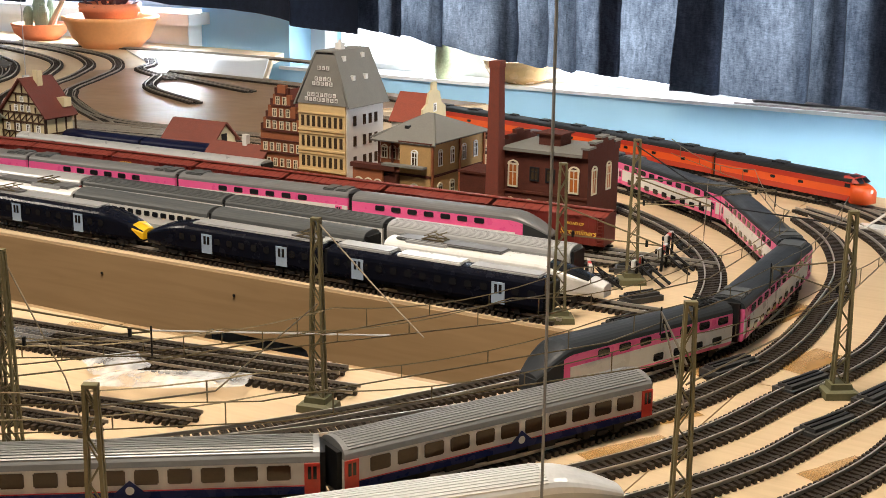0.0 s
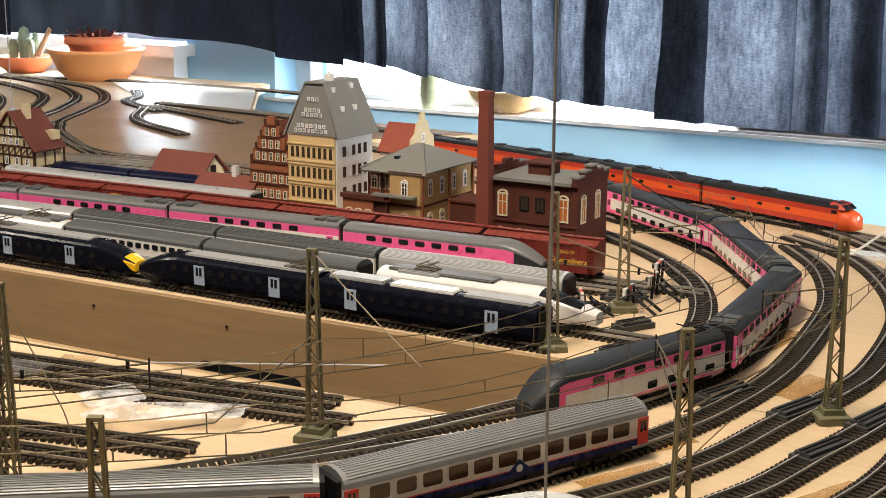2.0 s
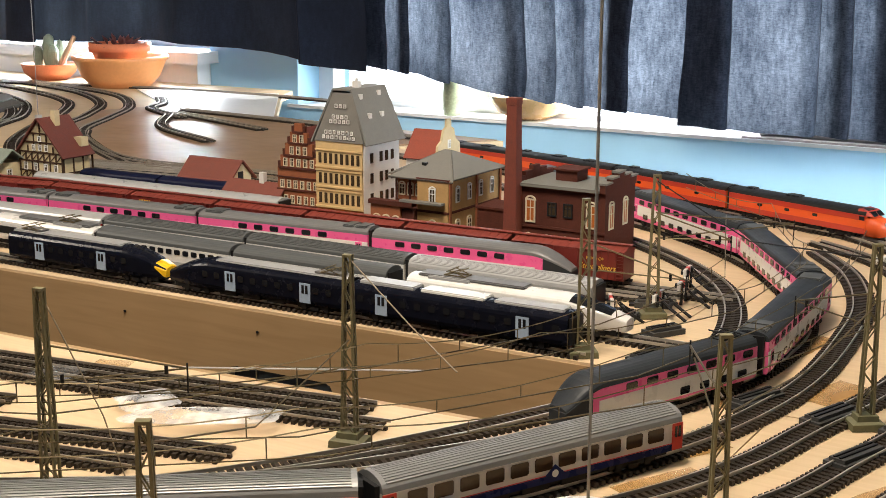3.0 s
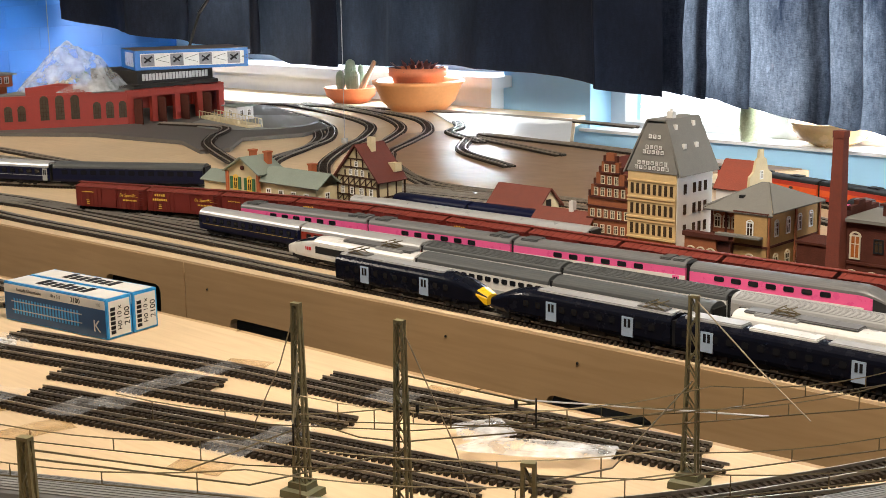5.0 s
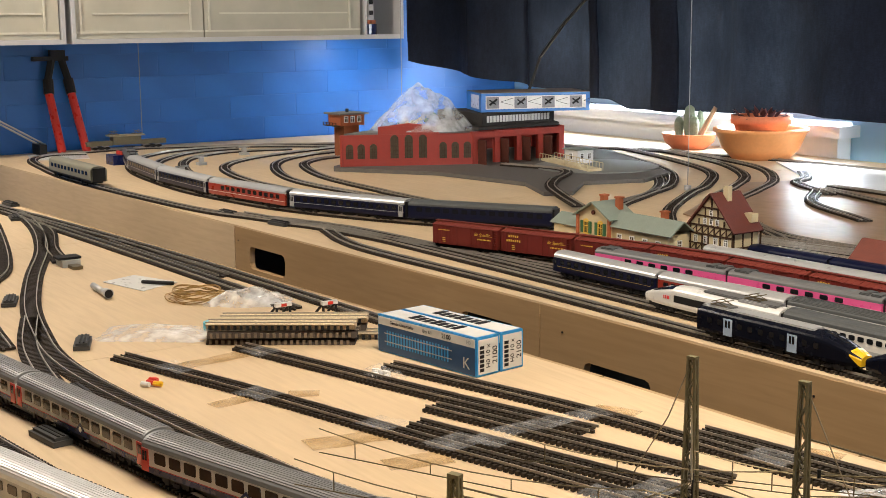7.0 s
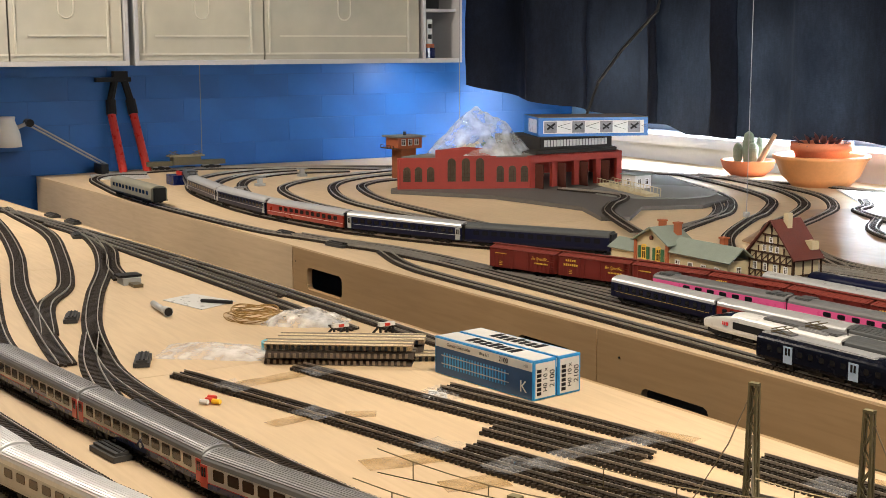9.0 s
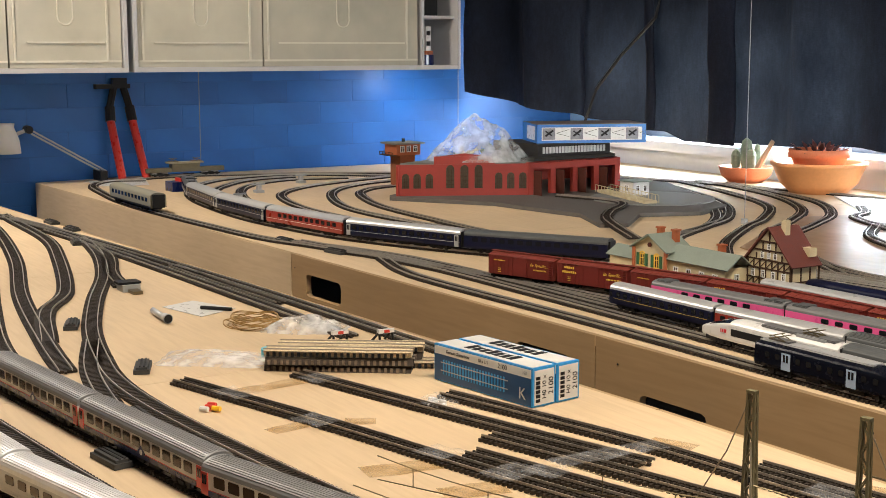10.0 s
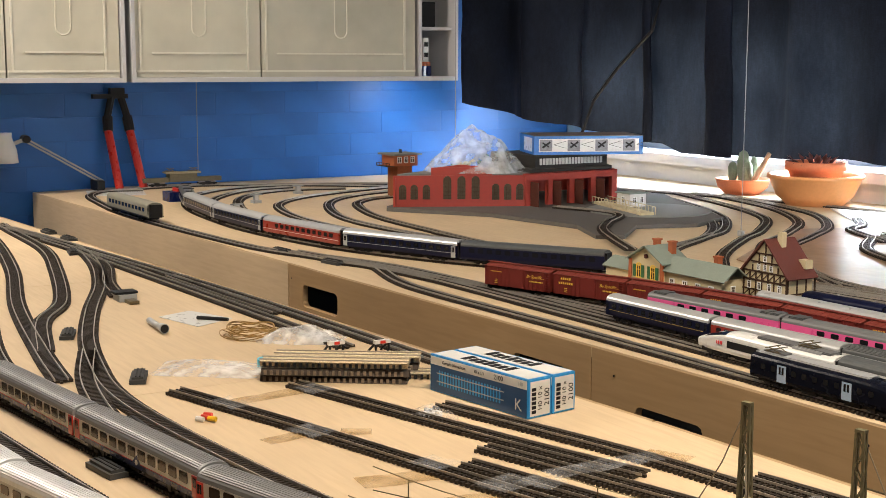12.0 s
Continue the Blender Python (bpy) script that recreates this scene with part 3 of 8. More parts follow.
pleated(-2.12, -1.06, [(-2.02, -1.93), (-1.90, -1.86), (-1.76, -1.735), (-1.575, -1.52), (-1.455, -1.44), (-1.378, -1.366), (-1.318, -1.25)], "dark navy denim curtain with deep folds, backlit", 0.0, 2.83)
pleated(-1.10, 1.6, [(-1.10, -0.99), (-0.81, -0.79), (-0.765, -0.72), (-0.685, -0.61), (-0.3, -0.2), (0.1, 0.2), (0.6, 0.7), (1.1, 1.2)], "dark navy denim curtain panel hanging slightly lower", -0.012, 2.80)

# ---------- tables ----------
FRONT = [(-4.19, 0.878), (-2.485, 0.953), (-1.55, 0.997), (-0.47, 1.035)]
far_poly = FRONT + [(-0.46, 1.0), (-0.42, 0.99), (0.9, 0.99), (0.9, 1.72), (-0.2, 1.78), (-0.45, 1.82), (-0.95, 1.99), (-1.42, 2.10), (-1.28, 2.30), (-1.9, 2.345), (-2.2, 2.75), (-2.25, 2.86), (-4.2, 2.86), (-4.24, 1.2)]


def clip_x(poly, a, b):
    """The piece of a plan polygon between two x values."""
    for lim, sgn in ((a, 1), (b, -1)):
        out = []
        for p, q in zip(poly, poly[1:] + poly[:1]):
            dp, dq = sgn * (p[0] - lim), sgn * (q[0] - lim)
            if dp >= 0:
                out.append(p)
            if dp * dq < 0:
                t = dp / (dp - dq)
                out.append((lim, p[1] + (q[1] - p[1]) * t))
        poly = out
    return poly


def table(name, poly, cuts, label):
    t = thing(name, label, "table")
    edges = [-9.0, *cuts, 9.0]
    for a, b in zip(edges, edges[1:]):
        part("panel", prism(clip_x(poly, a + 0.0006, b - 0.0006), -0.018, 0.0), PLY, t)
    return t


FAR = table("far_table", far_poly, (-2.485, -0.47), "large birch plywood layout board carrying the station yard")
near_poly = [(-4.0, -0.6), (0.9, -0.6), (0.9, 0.988), (-0.452, 0.988), (-0.478, 0.848), (-0.62, 0.836), (-0.85, 0.820), (-1.20, 0.805), (-3.75, 0.625), (-4.0, 0.61)]
table("near_table", near_poly, (-2.45, -1.60, -0.30), "birch plywood layout board with loose unfinished tracks")
# hardboard-covered brown area behind the houses
solid("brown_board", prism([(-1.25, 1.56), (-1.35, 1.98), (-1.43, 2.11), (-1.29, 2.29), (-1.88, 2.35), (-2.25, 2.5), (-2.35, 2.2), (-2.05, 1.75), (-1.6, 1.60)], 0.0006, 0.003), HARDBOARD,
      "thin brown hardboard sheet lying on the layout board", "board")


def fascia(points, depth, material, label, holes=(), faces={}):
    """Upright face board under a table's edge, with rounded grip holes cut through."""
    root = thing("fascia", label, "fascia")
    for i, (a, b) in enumerate(zip(points, points[1:])):
        a, b = Vector(a), Vector(b)
        ln = (b - a).length
        m = pose(a.x, a.y, 0, 0, 0, math.degrees(math.atan2(b.y - a.y, b.x - a.x)))
        cuts = sorted((h[0] - a.x, h[1] - a.x, h[2], h[3]) for h in holes if a.x <= h[0] < b.x)
        bm = bmesh.new()
        x = 0.0015
        for c0, c1, za, zb in cuts:
            box(bm, x, c0, 0, 0.012, -depth, -0.003, m)
            r = 0.010
            poly = [(c0, -depth), (c1, -depth), (c1, za + r), (c1 - r * 0.3, za + r * 0.3), (c1 - r, za), (c0 + r, za), (c0 + r * 0.3, za + r * 0.3), (c0, za + r)]
            top = [(c0, -0.003), (c0, zb - r), (c0 + r * 0.3, zb - r * 0.3), (c0 + r, zb), (c1 - r, zb), (c1 - r * 0.3, zb - r * 0.3), (c1, zb - r), (c1, -0.003)]
            for pl in (poly, top):
                f = [bm.verts.new(m @ Vector((px, 0, pz))) for px, pz in pl]
                g = [bm.verts.new(m @ Vector((px, 0.012, pz))) for px, pz in pl]
                bm.faces.new(f)
                bm.faces.new(g[::-1])
                for k in range(len(pl)):
                    bm.faces.new((f[k], g[k], g[(k + 1) % len(pl)], f[(k + 1) % len(pl)]))
            x = c1
        box(bm, x, ln - 0.0015, 0, 0.012, -depth, -0.003, m)
        bmesh.ops.remove_doubles(bm, verts=bm.verts, dist=0.00002)
        part("panel", bm, faces.get(i, material), root)
    return root


# Panels in the shaded plywood tone; the left one keeps the table-top tone.
fascia([(x, y - 0.001) for x, y in FRONT], 0.30, PLY_SHADED, "long plywood side board with oval grip holes under the yard",
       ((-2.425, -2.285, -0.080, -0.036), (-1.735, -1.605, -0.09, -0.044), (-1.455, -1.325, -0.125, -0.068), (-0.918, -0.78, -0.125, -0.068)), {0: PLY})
fascia([(-1.42, 2.098), (-1.28, 2.298)], 0.14, PLY, "pale plywood side board behind the houses")
fascia([(-3.75, 0.627), (-1.20, 0.807), (-0.85, 0.822), (-0.62, 0.838), (-0.479, 0.850)], 0.2, PLY_SHADED, "plywood side board hidden below the front table")
# Added dark sheet and unseen legs that keep the gap below the board black.
part("underside", boxes((-4.1, -0.6, 1.15, 2.2, -0.33, -0.31)), GAP_SHADE, FAR)
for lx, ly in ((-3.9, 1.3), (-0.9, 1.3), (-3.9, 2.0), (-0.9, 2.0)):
    part("leg", boxes((lx, lx + 0.08, ly, ly + 0.08, Z_F, -0.331)), GAP_SHADE, FAR)
# Added white sheet: window glare on the board's rear corner, put into colour.
solid("white_board", prism([(-2.24, 2.36), (-1.91, 2.349), (-2.21, 2.75), (-2.62, 2.64)], 0.0006, 0.004), WHITE, "thin white sheet standing in for window glare on the rear corner", "board")

# ---------- tracks on the far table ----------
T1 = track([(-2.30, 1.06), (-2.15, 1.02), (-2.0, 1.012), (-1.6, 1.03), (-1.2, 1.037), (-0.5, 1.05)], "dark brown model track along the table edge", bright=True)
T2 = track([(-2.45, 1.02), (-2.28, 1.075), (-2.1, 1.088), (-1.6, 1.095), (-1.1, 1.100), (-0.48, 1.115), (-0.40, 1.125)], "dark brown model track in the yard", bright=True)
T3 = track([(-2.5, 1.04), (-2.27, 1.105), (-1.95, 1.128), (-1.7, 1.132), (-1.45, 1.14), (-1.1, 1.158), (-0.55, 1.17)], "dark brown model track in the yard", bright=True)
T4 = track([(-2.2, 1.09), (-1.95, 1.135), (-1.7, 1.17), (-1.4, 1.206), (-1.1, 1.229), (-0.8, 1.256), (-0.5, 1.274)], "dark brown model track under the pink train", bright=True)
T5 = track([(-2.6, 1.02), (-2.3, 1.075), (-2.12, 1.105), (-1.98, 1.135), (-1.85, 1.18), (-1.69, 1.23), (-1.5, 1.268), (-1.25, 1.285), (-0.8, 1.300), (-0.45, 1.315)], "dark brown model track under red boxcars", bright=True)
T6 = track([(-1.75, 1.30), (-1.5, 1.335), (-1.2, 1.342), (-0.8, 1.35), (-0.6, 1.37)], "dark brown model track beside the boxcars")
LOOP_A = track([(-4.05, 1.18), (-4.08, 1.08), (-3.98, 0.995), (-3.75, 0.955), (-3.386, 0.930), (-2.742, 0.966), (-2.506, 1.02), (-2.308, 1.064), (-2.1, 1.09)], "brown model track bending round the table's end", bright=True)
MT = track([(-3.60, 2.05), (-3.80, 1.88), (-3.96, 1.68), (-3.99, 1.50), (-3.90, 1.33), (-3.72, 1.20), (-3.45, 1.115), (-3.1, 1.078), (-2.857, 1.084), (-2.583, 1.125), (-2.291, 1.235), (-2.042, 1.38), (-1.85, 1.46),
            (-1.6, 1.505), (-1.24, 1.55), (-0.95, 1.60), (-0.74, 1.57), (-0.60, 1.49), (-0.48, 1.36), (-0.415, 1.20), (-0.405, 1.05), (-0.44, 0.93), (-0.505, 0.79), (-0.575, 0.672), (-0.66, 0.570), (-0.78, 0.475), (-0.93, 0.405), (-1.087, 0.366)],
           "brown model track of the long circuit", bright=True)
LOOP_C = track([(-3.80, 1.75), (-3.83, 1.55), (-3.72, 1.38), (-3.492, 1.265), (-3.154, 1.185), (-2.884, 1.196), (-2.575, 1.237), (-2.3, 1.33), (-2.05, 1.46), (-1.8, 1.55), (-1.5, 1.60)], "brown model track in the curved fan", bright=True)
LOOP_D = track([(-3.78, 1.95), (-3.70, 1.70), (-3.60, 1.50), (-3.435, 1.358), (-3.135, 1.285), (-2.828, 1.29), (-2.492, 1.373), (-2.2, 1.48), (-1.9, 1.57), (-1.5, 1.64)], "brown model track in the curved fan", bright=True)
LOOP_E = track([(-3.66, 1.90), (-3.59, 1.68), (-3.427, 1.511), (-3.097, 1.385), (-2.772, 1.375), (-2.389, 1.43), (-2.1, 1.53), (-1.8, 1.61), (-1.45, 1.68)], "brown model track in the curved fan", bright=True)
LOOP_F = track([(-3.50, 1.75), (-3.46, 1.65), (-3.346, 1.558), (-3.051, 1.469), (-2.673, 1.440)], "short brown curved model track ending on bare board")
LOOP_G = track([(-3.06, 1.08), (-2.8, 1.125), (-2.55, 1.19), (-2.3, 1.28), (-2.1, 1.40), (-1.9, 1.51)], "brown model track in the curved fan", bright=True)
WALL_T = track([(-4.10, 1.12), (-4.12, 1.35), (-4.06, 1.55), (-3.95, 1.80), (-3.80, 2.05), (-3.62, 2.28), (-3.4, 2.45), (-3.0, 2.60), (-2.6, 2.68), (-2.2, 2.70), (-1.95, 2.68)], "brown model track along the walls")
S_A = track([(-2.0, 1.56), (-2.192, 1.696), (-2.32, 1.90), (-2.416, 2.057), (-2.62, 2.24), (-2.884, 2.37), (-3.2, 2.47), (-3.45, 2.50)], "brown S-shaped model track")
S_B = track([(-1.95, 1.62), (-2.11, 1.77), (-2.27, 1.98), (-2.36, 2.12), (-2.55, 2.32), (-2.85, 2.46), (-3.2, 2.57)], "brown S-shaped model track")
S_C = track([(-1.70, 1.66), (-1.939, 1.805), (-2.10, 1.945), (-2.21, 2.13), (-2.325, 2.31), (-2.52, 2.48), (-2.75, 2.57), (-3.04, 2.645)], "brown S-shaped model track")
S_D = track([(-2.25, 1.75), (-2.34, 1.93), (-2.50, 2.10), (-2.75, 2.27), (-3.05, 2.38)], "brown S-shaped model track")
S_E = track([(-1.88, 1.68), (-2.03, 1.80), (-2.19, 1.97), (-2.285, 2.13), (-2.44, 2.33), (-2.68, 2.49), (-2.95, 2.58), (-3.15, 2.62)], "brown S-shaped model track")
LOOP_H = track([(-3.92, 1.62), (-3.90, 1.48), (-3.80, 1.355), (-3.62, 1.235), (-3.3, 1.155), (-3.0, 1.135), (-2.75, 1.155)], "brown model track in the curved fan", bright=True)
REAR_A = track([(-1.05, 1.66), (-1.36, 1.665), (-1.7, 1.655), (-1.94, 1.60)], "brown model track behind the houses")
REAR_B = track([(-1.05, 1.72), (-1.4, 1.715), (-1.72, 1.70), (-1.98, 1.84), (-2.1, 1.95)], "brown model track behind the houses")
LOOSE_A = track([(-2.40, 2.50), (-2.30, 2.40), (-2.24, 2.30), (-2.05, 2.20)], "short loose curved model track piece", "loose track pieces", z=0.003)
LOOSE_B = track([(-2.12, 2.23), (-1.98, 2.06), (-1.75, 1.945)], "short loose curved model track piece", "loose track pieces", z=0.003)
LOOSE_C = track([(-2.14, 2.27), (-1.77, 2.14)], "straight loose model track piece", "loose track pieces", z=0.003)
LOOSE_D = track([(-2.16, 2.32), (-1.72, 2.27), (-1.40, 2.20)], "long loose model track piece", "loose track pieces", z=0.003)
STUB = track([(-2.72, 1.44), (-2.5, 1.435)], "short loose model track end", "loose track pieces")

# ---------- tracks on the curve and the near table ----------
PINK_T = track([(-1.05, 1.83), (-0.90, 1.76), (-0.76, 1.68), (-0.62, 1.60), (-0.50, 1.50), (-0.41, 1.38), (-0.355, 1.25), (-0.345, 1.12), (-0.362, 1.01), (-0.40, 0.90), (-0.47, 0.78), (-0.58, 0.64), (-0.75, 0.52)],
               "brown model track under the pink double-deck train", bright=True)
BELG = track([(-0.443, 1.606), (-0.373, 1.496), (-0.325, 1.358), (-0.306, 1.218), (-0.300, 1.069), (-0.318, 0.938), (-0.353, 0.830), (-0.403, 0.715), (-0.473, 0.609), (-0.623, 0.490), (-0.803, 0.387), (-1.020, 0.300), (-1.169, 0.273), (-1.420, 0.237), (-1.644, 0.207), (-1.950, 0.175), (-2.300, 0.145)], "brown model track carrying grey coaches", bright=True)
FRONT_T = track([(-0.46, 1.66), (-0.36, 1.58), (-0.29, 1.46), (-0.245, 1.32), (-0.231, 1.148), (-0.241, 1.054), (-0.263, 0.955), (-0.283, 0.86), (-0.321, 0.765), (-0.39, 0.655), (-0.50, 0.53), (-0.68, 0.39), (-0.9, 0.275), (-1.191, 0.195), (-1.255, 0.183), (-1.529, 0.150), (-1.9, 0.11), (-2.3, 0.075)],
                "brown model track on the front curve", bright=True)
OUTER = track([(-0.50, 1.77), (-0.36, 1.66), (-0.25, 1.50), (-0.19, 1.30), (-0.180, 1.12), (-0.196, 0.996), (-0.218, 0.899), (-0.238, 0.816), (-0.28, 0.72), (-0.35, 0.60), (-0.46, 0.48), (-0.62, 0.355), (-0.85, 0.24), (-1.098, 0.155), (-1.293, 0.118), (-1.6, 0.08), (-2.2, 0.03)],
              "brown model track of the outer curve", bright=True)
OUT_TURN = track([(-0.175, 1.10), (-0.160, 0.97), (-0.168, 0.86), (-0.205, 0.74), (-0.26, 0.63)], "brown model track of the outer curve turnout", bright=True)
ORANGE_T = track([(-1.6, 2.06), (-1.1, 1.945), (-0.80, 1.86), (-0.55, 1.765), (-0.38, 1.705), (-0.1, 1.62)], "brown model track under the orange streamliner")
NB1 = track([(-3.9, 0.52), (-3.386, 0.582), (-2.77, 0.660), (-2.15, 0.715), (-1.595, 0.745), (-1.45, 0.755)], "brown model track along the front table's back edge", bright=True)
NB2 = track([(-3.05, 0.615), (-2.833, 0.632), (-2.396, 0.655), (-1.921, 0.676), (-1.70, 0.684)], "brown model track on the front table", bright=True)
NB3 = track([(-2.42, 0.682), (-2.2, 0.690), (-1.98, 0.702)], "short brown model track piece", "loose track pieces")
N1 = track([(-3.6, 0.56), (-3.117, 0.520), (-2.65, 0.45), (-2.249, 0.364), (-1.885, 0.308), (-1.70, 0.285)], "brown model track on the front table", bright=True)
N2 = track([(-3.4, 0.60), (-3.253, 0.59), (-2.9, 0.575), (-2.62, 0.525), (-2.263, 0.439), (-2.10, 0.365), (-1.887, 0.312)], "brown model track joining a turnout", bright=True)
N3 = track([(-3.3, 0.60), (-2.935, 0.640), (-2.68, 0.615), (-2.40, 0.545), (-2.15, 0.455), (-1.928, 0.385), (-1.75, 0.345), (-1.62, 0.325), (-1.466, 0.325), (-1.25, 0.345), (-1.087, 0.366)],
           "brown model track winding across the front table", bright=True)
N4 = track([(-1.86, 0.366), (-1.72, 0.322), (-1.60, 0.297), (-1.46, 0.280), (-1.30, 0.274)], "brown turnout branch track", bright=True)
N0 = track([(-2.5, 0.37), (-2.17, 0.300), (-1.879, 0.248), (-1.6, 0.23)], "brown model track on the front table", bright=True)
N5 = track([(-2.83, 0.64), (-2.6, 0.615), (-2.4, 0.56), (-2.26, 0.535)], "short brown model track branch ending at a buffer")
E1 = track([(-1.587, 0.391), (-1.334, 0.460), (-1.093, 0.518), (-0.98, 0.548), (-0.80, 0.592), (-0.665, 0.622)], "unfastened brown track taped to the board", "taped tracks", pieces=True)
E2 = track([(-1.546, 0.530), (-1.23, 0.610), (-1.07, 0.655), (-1.035, 0.666)], "unfastened brown track taped to the board", "taped tracks", pieces=True)
E3 = track([(-1.196, 0.582), (-1.018, 0.630), (-0.858, 0.672)], "short unfastened brown track taped to the board", "taped tracks", pieces=True)
E4 = track([(-1.157, 0.538), (-0.974, 0.588), (-0.80, 0.633), (-0.62, 0.675)], "short unfastened brown track taped to the board", "taped tracks", pieces=True)
E5 = track([(-1.366, 0.634), (-1.1, 0.699), (-0.949, 0.722), (-0.783, 0.745), (-0.644, 0.769), (-0.553, 0.786)], "unfastened brown track taped to the board", "taped tracks", pieces=True)
E6 = track([(-0.978, 0.751), (-0.807, 0.778), (-0.69, 0.799), (-0.588, 0.818)], "short unfastened brown track beside another", "taped tracks", pieces=True)

# ---------- trains ----------
JL = 0.250
jav_end = vehicle("railcar_end", "navy blue electric railcar end car with a yellow nose", JL, NAVY, NAVY, windows=[(0.10, 0.76, 11, 0.0075, 0.025, 0.032)],
                  doors=[(0.22, 0.014, 0.014, 0.035, PALE_DOOR), (0.62, 0.014, 0.014, 0.035, PALE_DOOR)], group="navy railcar train", nose=0.060, category="railcar",
                  clutter=[(-0.48, 0.22, 0.0105, 0.0418, 0.0450, LIGHT_ROOF), (-0.44, -0.30, 0.007, 0.0451, 0.0470, MID_ROOF)])
ws = loft([[(JL / 2 - 0.003 - 0.060 * (1 - t), y * (0.0150 * (1 - 0.42 * t ** 2.2)), 0.013 + 0.021 * (1 - 0.58 * t ** 1.6) + 0.010 * (1 - 0.58 * t ** 1.3) * f) for y, f in ((-0.8, 0.72), (0, 1.06), (0.8, 0.72))] for t in (0.10, 0.26, 0.44, 0.64)], close=True)
part("windscreen", ws, WINDOW, jav_end, "black windscreen")
pantograph(jav_end, -0.095, 0.0465, WIRE, 0.005)
s_mid = T1.near(-1.012, 1.04)
twin = copy_thing(jav_end, T1.chord(s_mid, JL) @ pose(0, 0, 0, 0, 0, 180))
tagged(twin, "navy blue electric railcar end car coupled nose to nose")
secs = []
for t in (0.76, 0.82, 0.88, 0.94, 1.0):
    x = JL / 2 - 0.003 - 0.060 * (1 - t) + 0.0006
    nar, top = 1 - 0.42 * t ** 2.2, 0.013 + 0.021 * (1 - 0.58 * t ** 1.6)
    hw, h = 0.0165 * nar + 0.0005, 0.010 * (1 - 0.58 * t ** 1.3) + 0.0005
    low = top - (0.001 + 0.006 * min(1.0, (t - 0.76) / 0.18))
    secs.append([(x, -hw, low), (x, -hw, top), (x, -hw * 0.7, top + h * 0.75), (x, 0, top + h), (x, hw * 0.7, top + h * 0.75), (x, hw, top), (x, hw, low)])
part("nose", loft(secs), YELLOW, jav_end, "bright yellow nose cone")
put(jav_end, T1, s_mid - JL, JL, True)
jav_mid = vehicle("railcar_middle", "navy blue electric railcar middle car with pale doors", JL, NAVY, NAVY, windows=[(0.06, 0.94, 14, 0.0075, 0.025, 0.032)],
                  doors=[(0.16, 0.014, 0.014, 0.035, PALE_DOOR), (0.80, 0.014, 0.014, 0.035, PALE_DOOR)], group="navy railcar train", category="railcar",
                  clutter=[(-0.46, -0.20, 0.0105, 0.0415, 0.0462, LIGHT_ROOF), (-0.17, 0.12, 0.0105, 0.0415, 0.0458, OFFWHITE), (0.16, 0.46, 0.0095, 0.0415, 0.0454, LIGHT_ROOF)])
put(jav_mid, T1, s_mid + JL, JL, True)

# high-speed train in white and grey on the second track
TL = 0.212
fast_car = vehicle("power_car", "white high-speed power car with a black window band", 0.25, OFFWHITE, OFFWHITE, nose=0.07, z1=0.033, roof_h=0.0095, group="white high-speed train", category="locomotive",
              stripes=[(0.021, 0.0305, BLACK)], clutter=[(-0.45, 0.05, 0.010, 0.041, 0.0445, MID_ROOF), (-0.40, -0.2, 0.012, 0.0385, 0.0438, LIGHT_ROOF)], gap=0.002)
ws = loft([[(0.123 - 0.07 * (1 - t), y * 0.0165 * (1 - 0.42 * t ** 2.2), 0.013 + 0.020 * (1 - 0.58 * t ** 1.6) + 0.0095 * (1 - 0.58 * t ** 1.3) * f) for y, f in ((-0.92, 0.60), (-0.5, 0.96), (0, 1.08), (0.5, 0.96), (0.92, 0.60))] for t in (0.16, 0.32, 0.48, 0.64, 0.78)])
part("windscreen", ws, WINDOW, fast_car, "black windscreen")
for s in (-1, 1):
    for dx, w in ((-0.004, 0.0022), (0.0008, 0.0011), (0.0040, 0.0006)):
        part("mark", boxes((0.075 + dx - w, 0.075 + dx + w, s * 0.0168 - 0.0003, s * 0.0168 + 0.0003, 0.0235, 0.0280)), INK_RED, fast_car)
pantograph(fast_car, -0.07, 0.0455, WIRE, 0.005)
s_nose = T2.near(-1.43, 1.09)
fast_car.matrix_world = T2.chord(s_nose, 0.25) @ pose(0, 0, 0, 0, 0, 180)
fast_coach = vehicle("train_car", "white and grey high-speed double-deck train car", TL, OFFWHITE, GREY_ROOF, z1=0.035, roof_h=0.0105, windows=[(0.08, 0.92, 15, 0.0085, 0.0265, 0.0325)],
                  group="white high-speed train", category="train car", stripes=[(0.013, 0.018, GREY_BODY)])
for k in range(2):
    put(fast_coach, T2, s_nose + 0.252 + k * TL, TL, k == 0)
s_end = T2.near(-0.505, 1.115) - 0.228
copy_thing(fast_car, T2.chord(s_end, 0.25))

# sleeping car and grey coaches on the third track
CL = 0.226
sleeper = vehicle("coach", "dark blue sleeping car with a silver roof", CL, BLUE, SILVER, z1=0.035, roof_h=0.0095, windows=[(0.10, 0.90, 12, 0.0085, 0.025, 0.0325)], group="coaches on the third track",
                  stripes=[(0.0218, 0.0221, GOLD)], doors=[(0.03, 0.008, 0.014, 0.034, BLUE), (0.97, 0.008, 0.014, 0.034, BLUE)])
s3 = T3.near(-1.673, 1.135)
put(sleeper, T3, s3, CL, True)
silver_coach = vehicle("coach", "grey corridor coach with a bright silver roof", CL, COACH_RED, SILVER, z1=0.035, roof_h=0.0095, windows=[(0.08, 0.92, 14, 0.0085, 0.025, 0.0325)], group="coaches on the third track",
                       stripes=[(0.013, 0.018, GREY_BODY)])
put(silver_coach, T3, s3 + CL, CL, True)
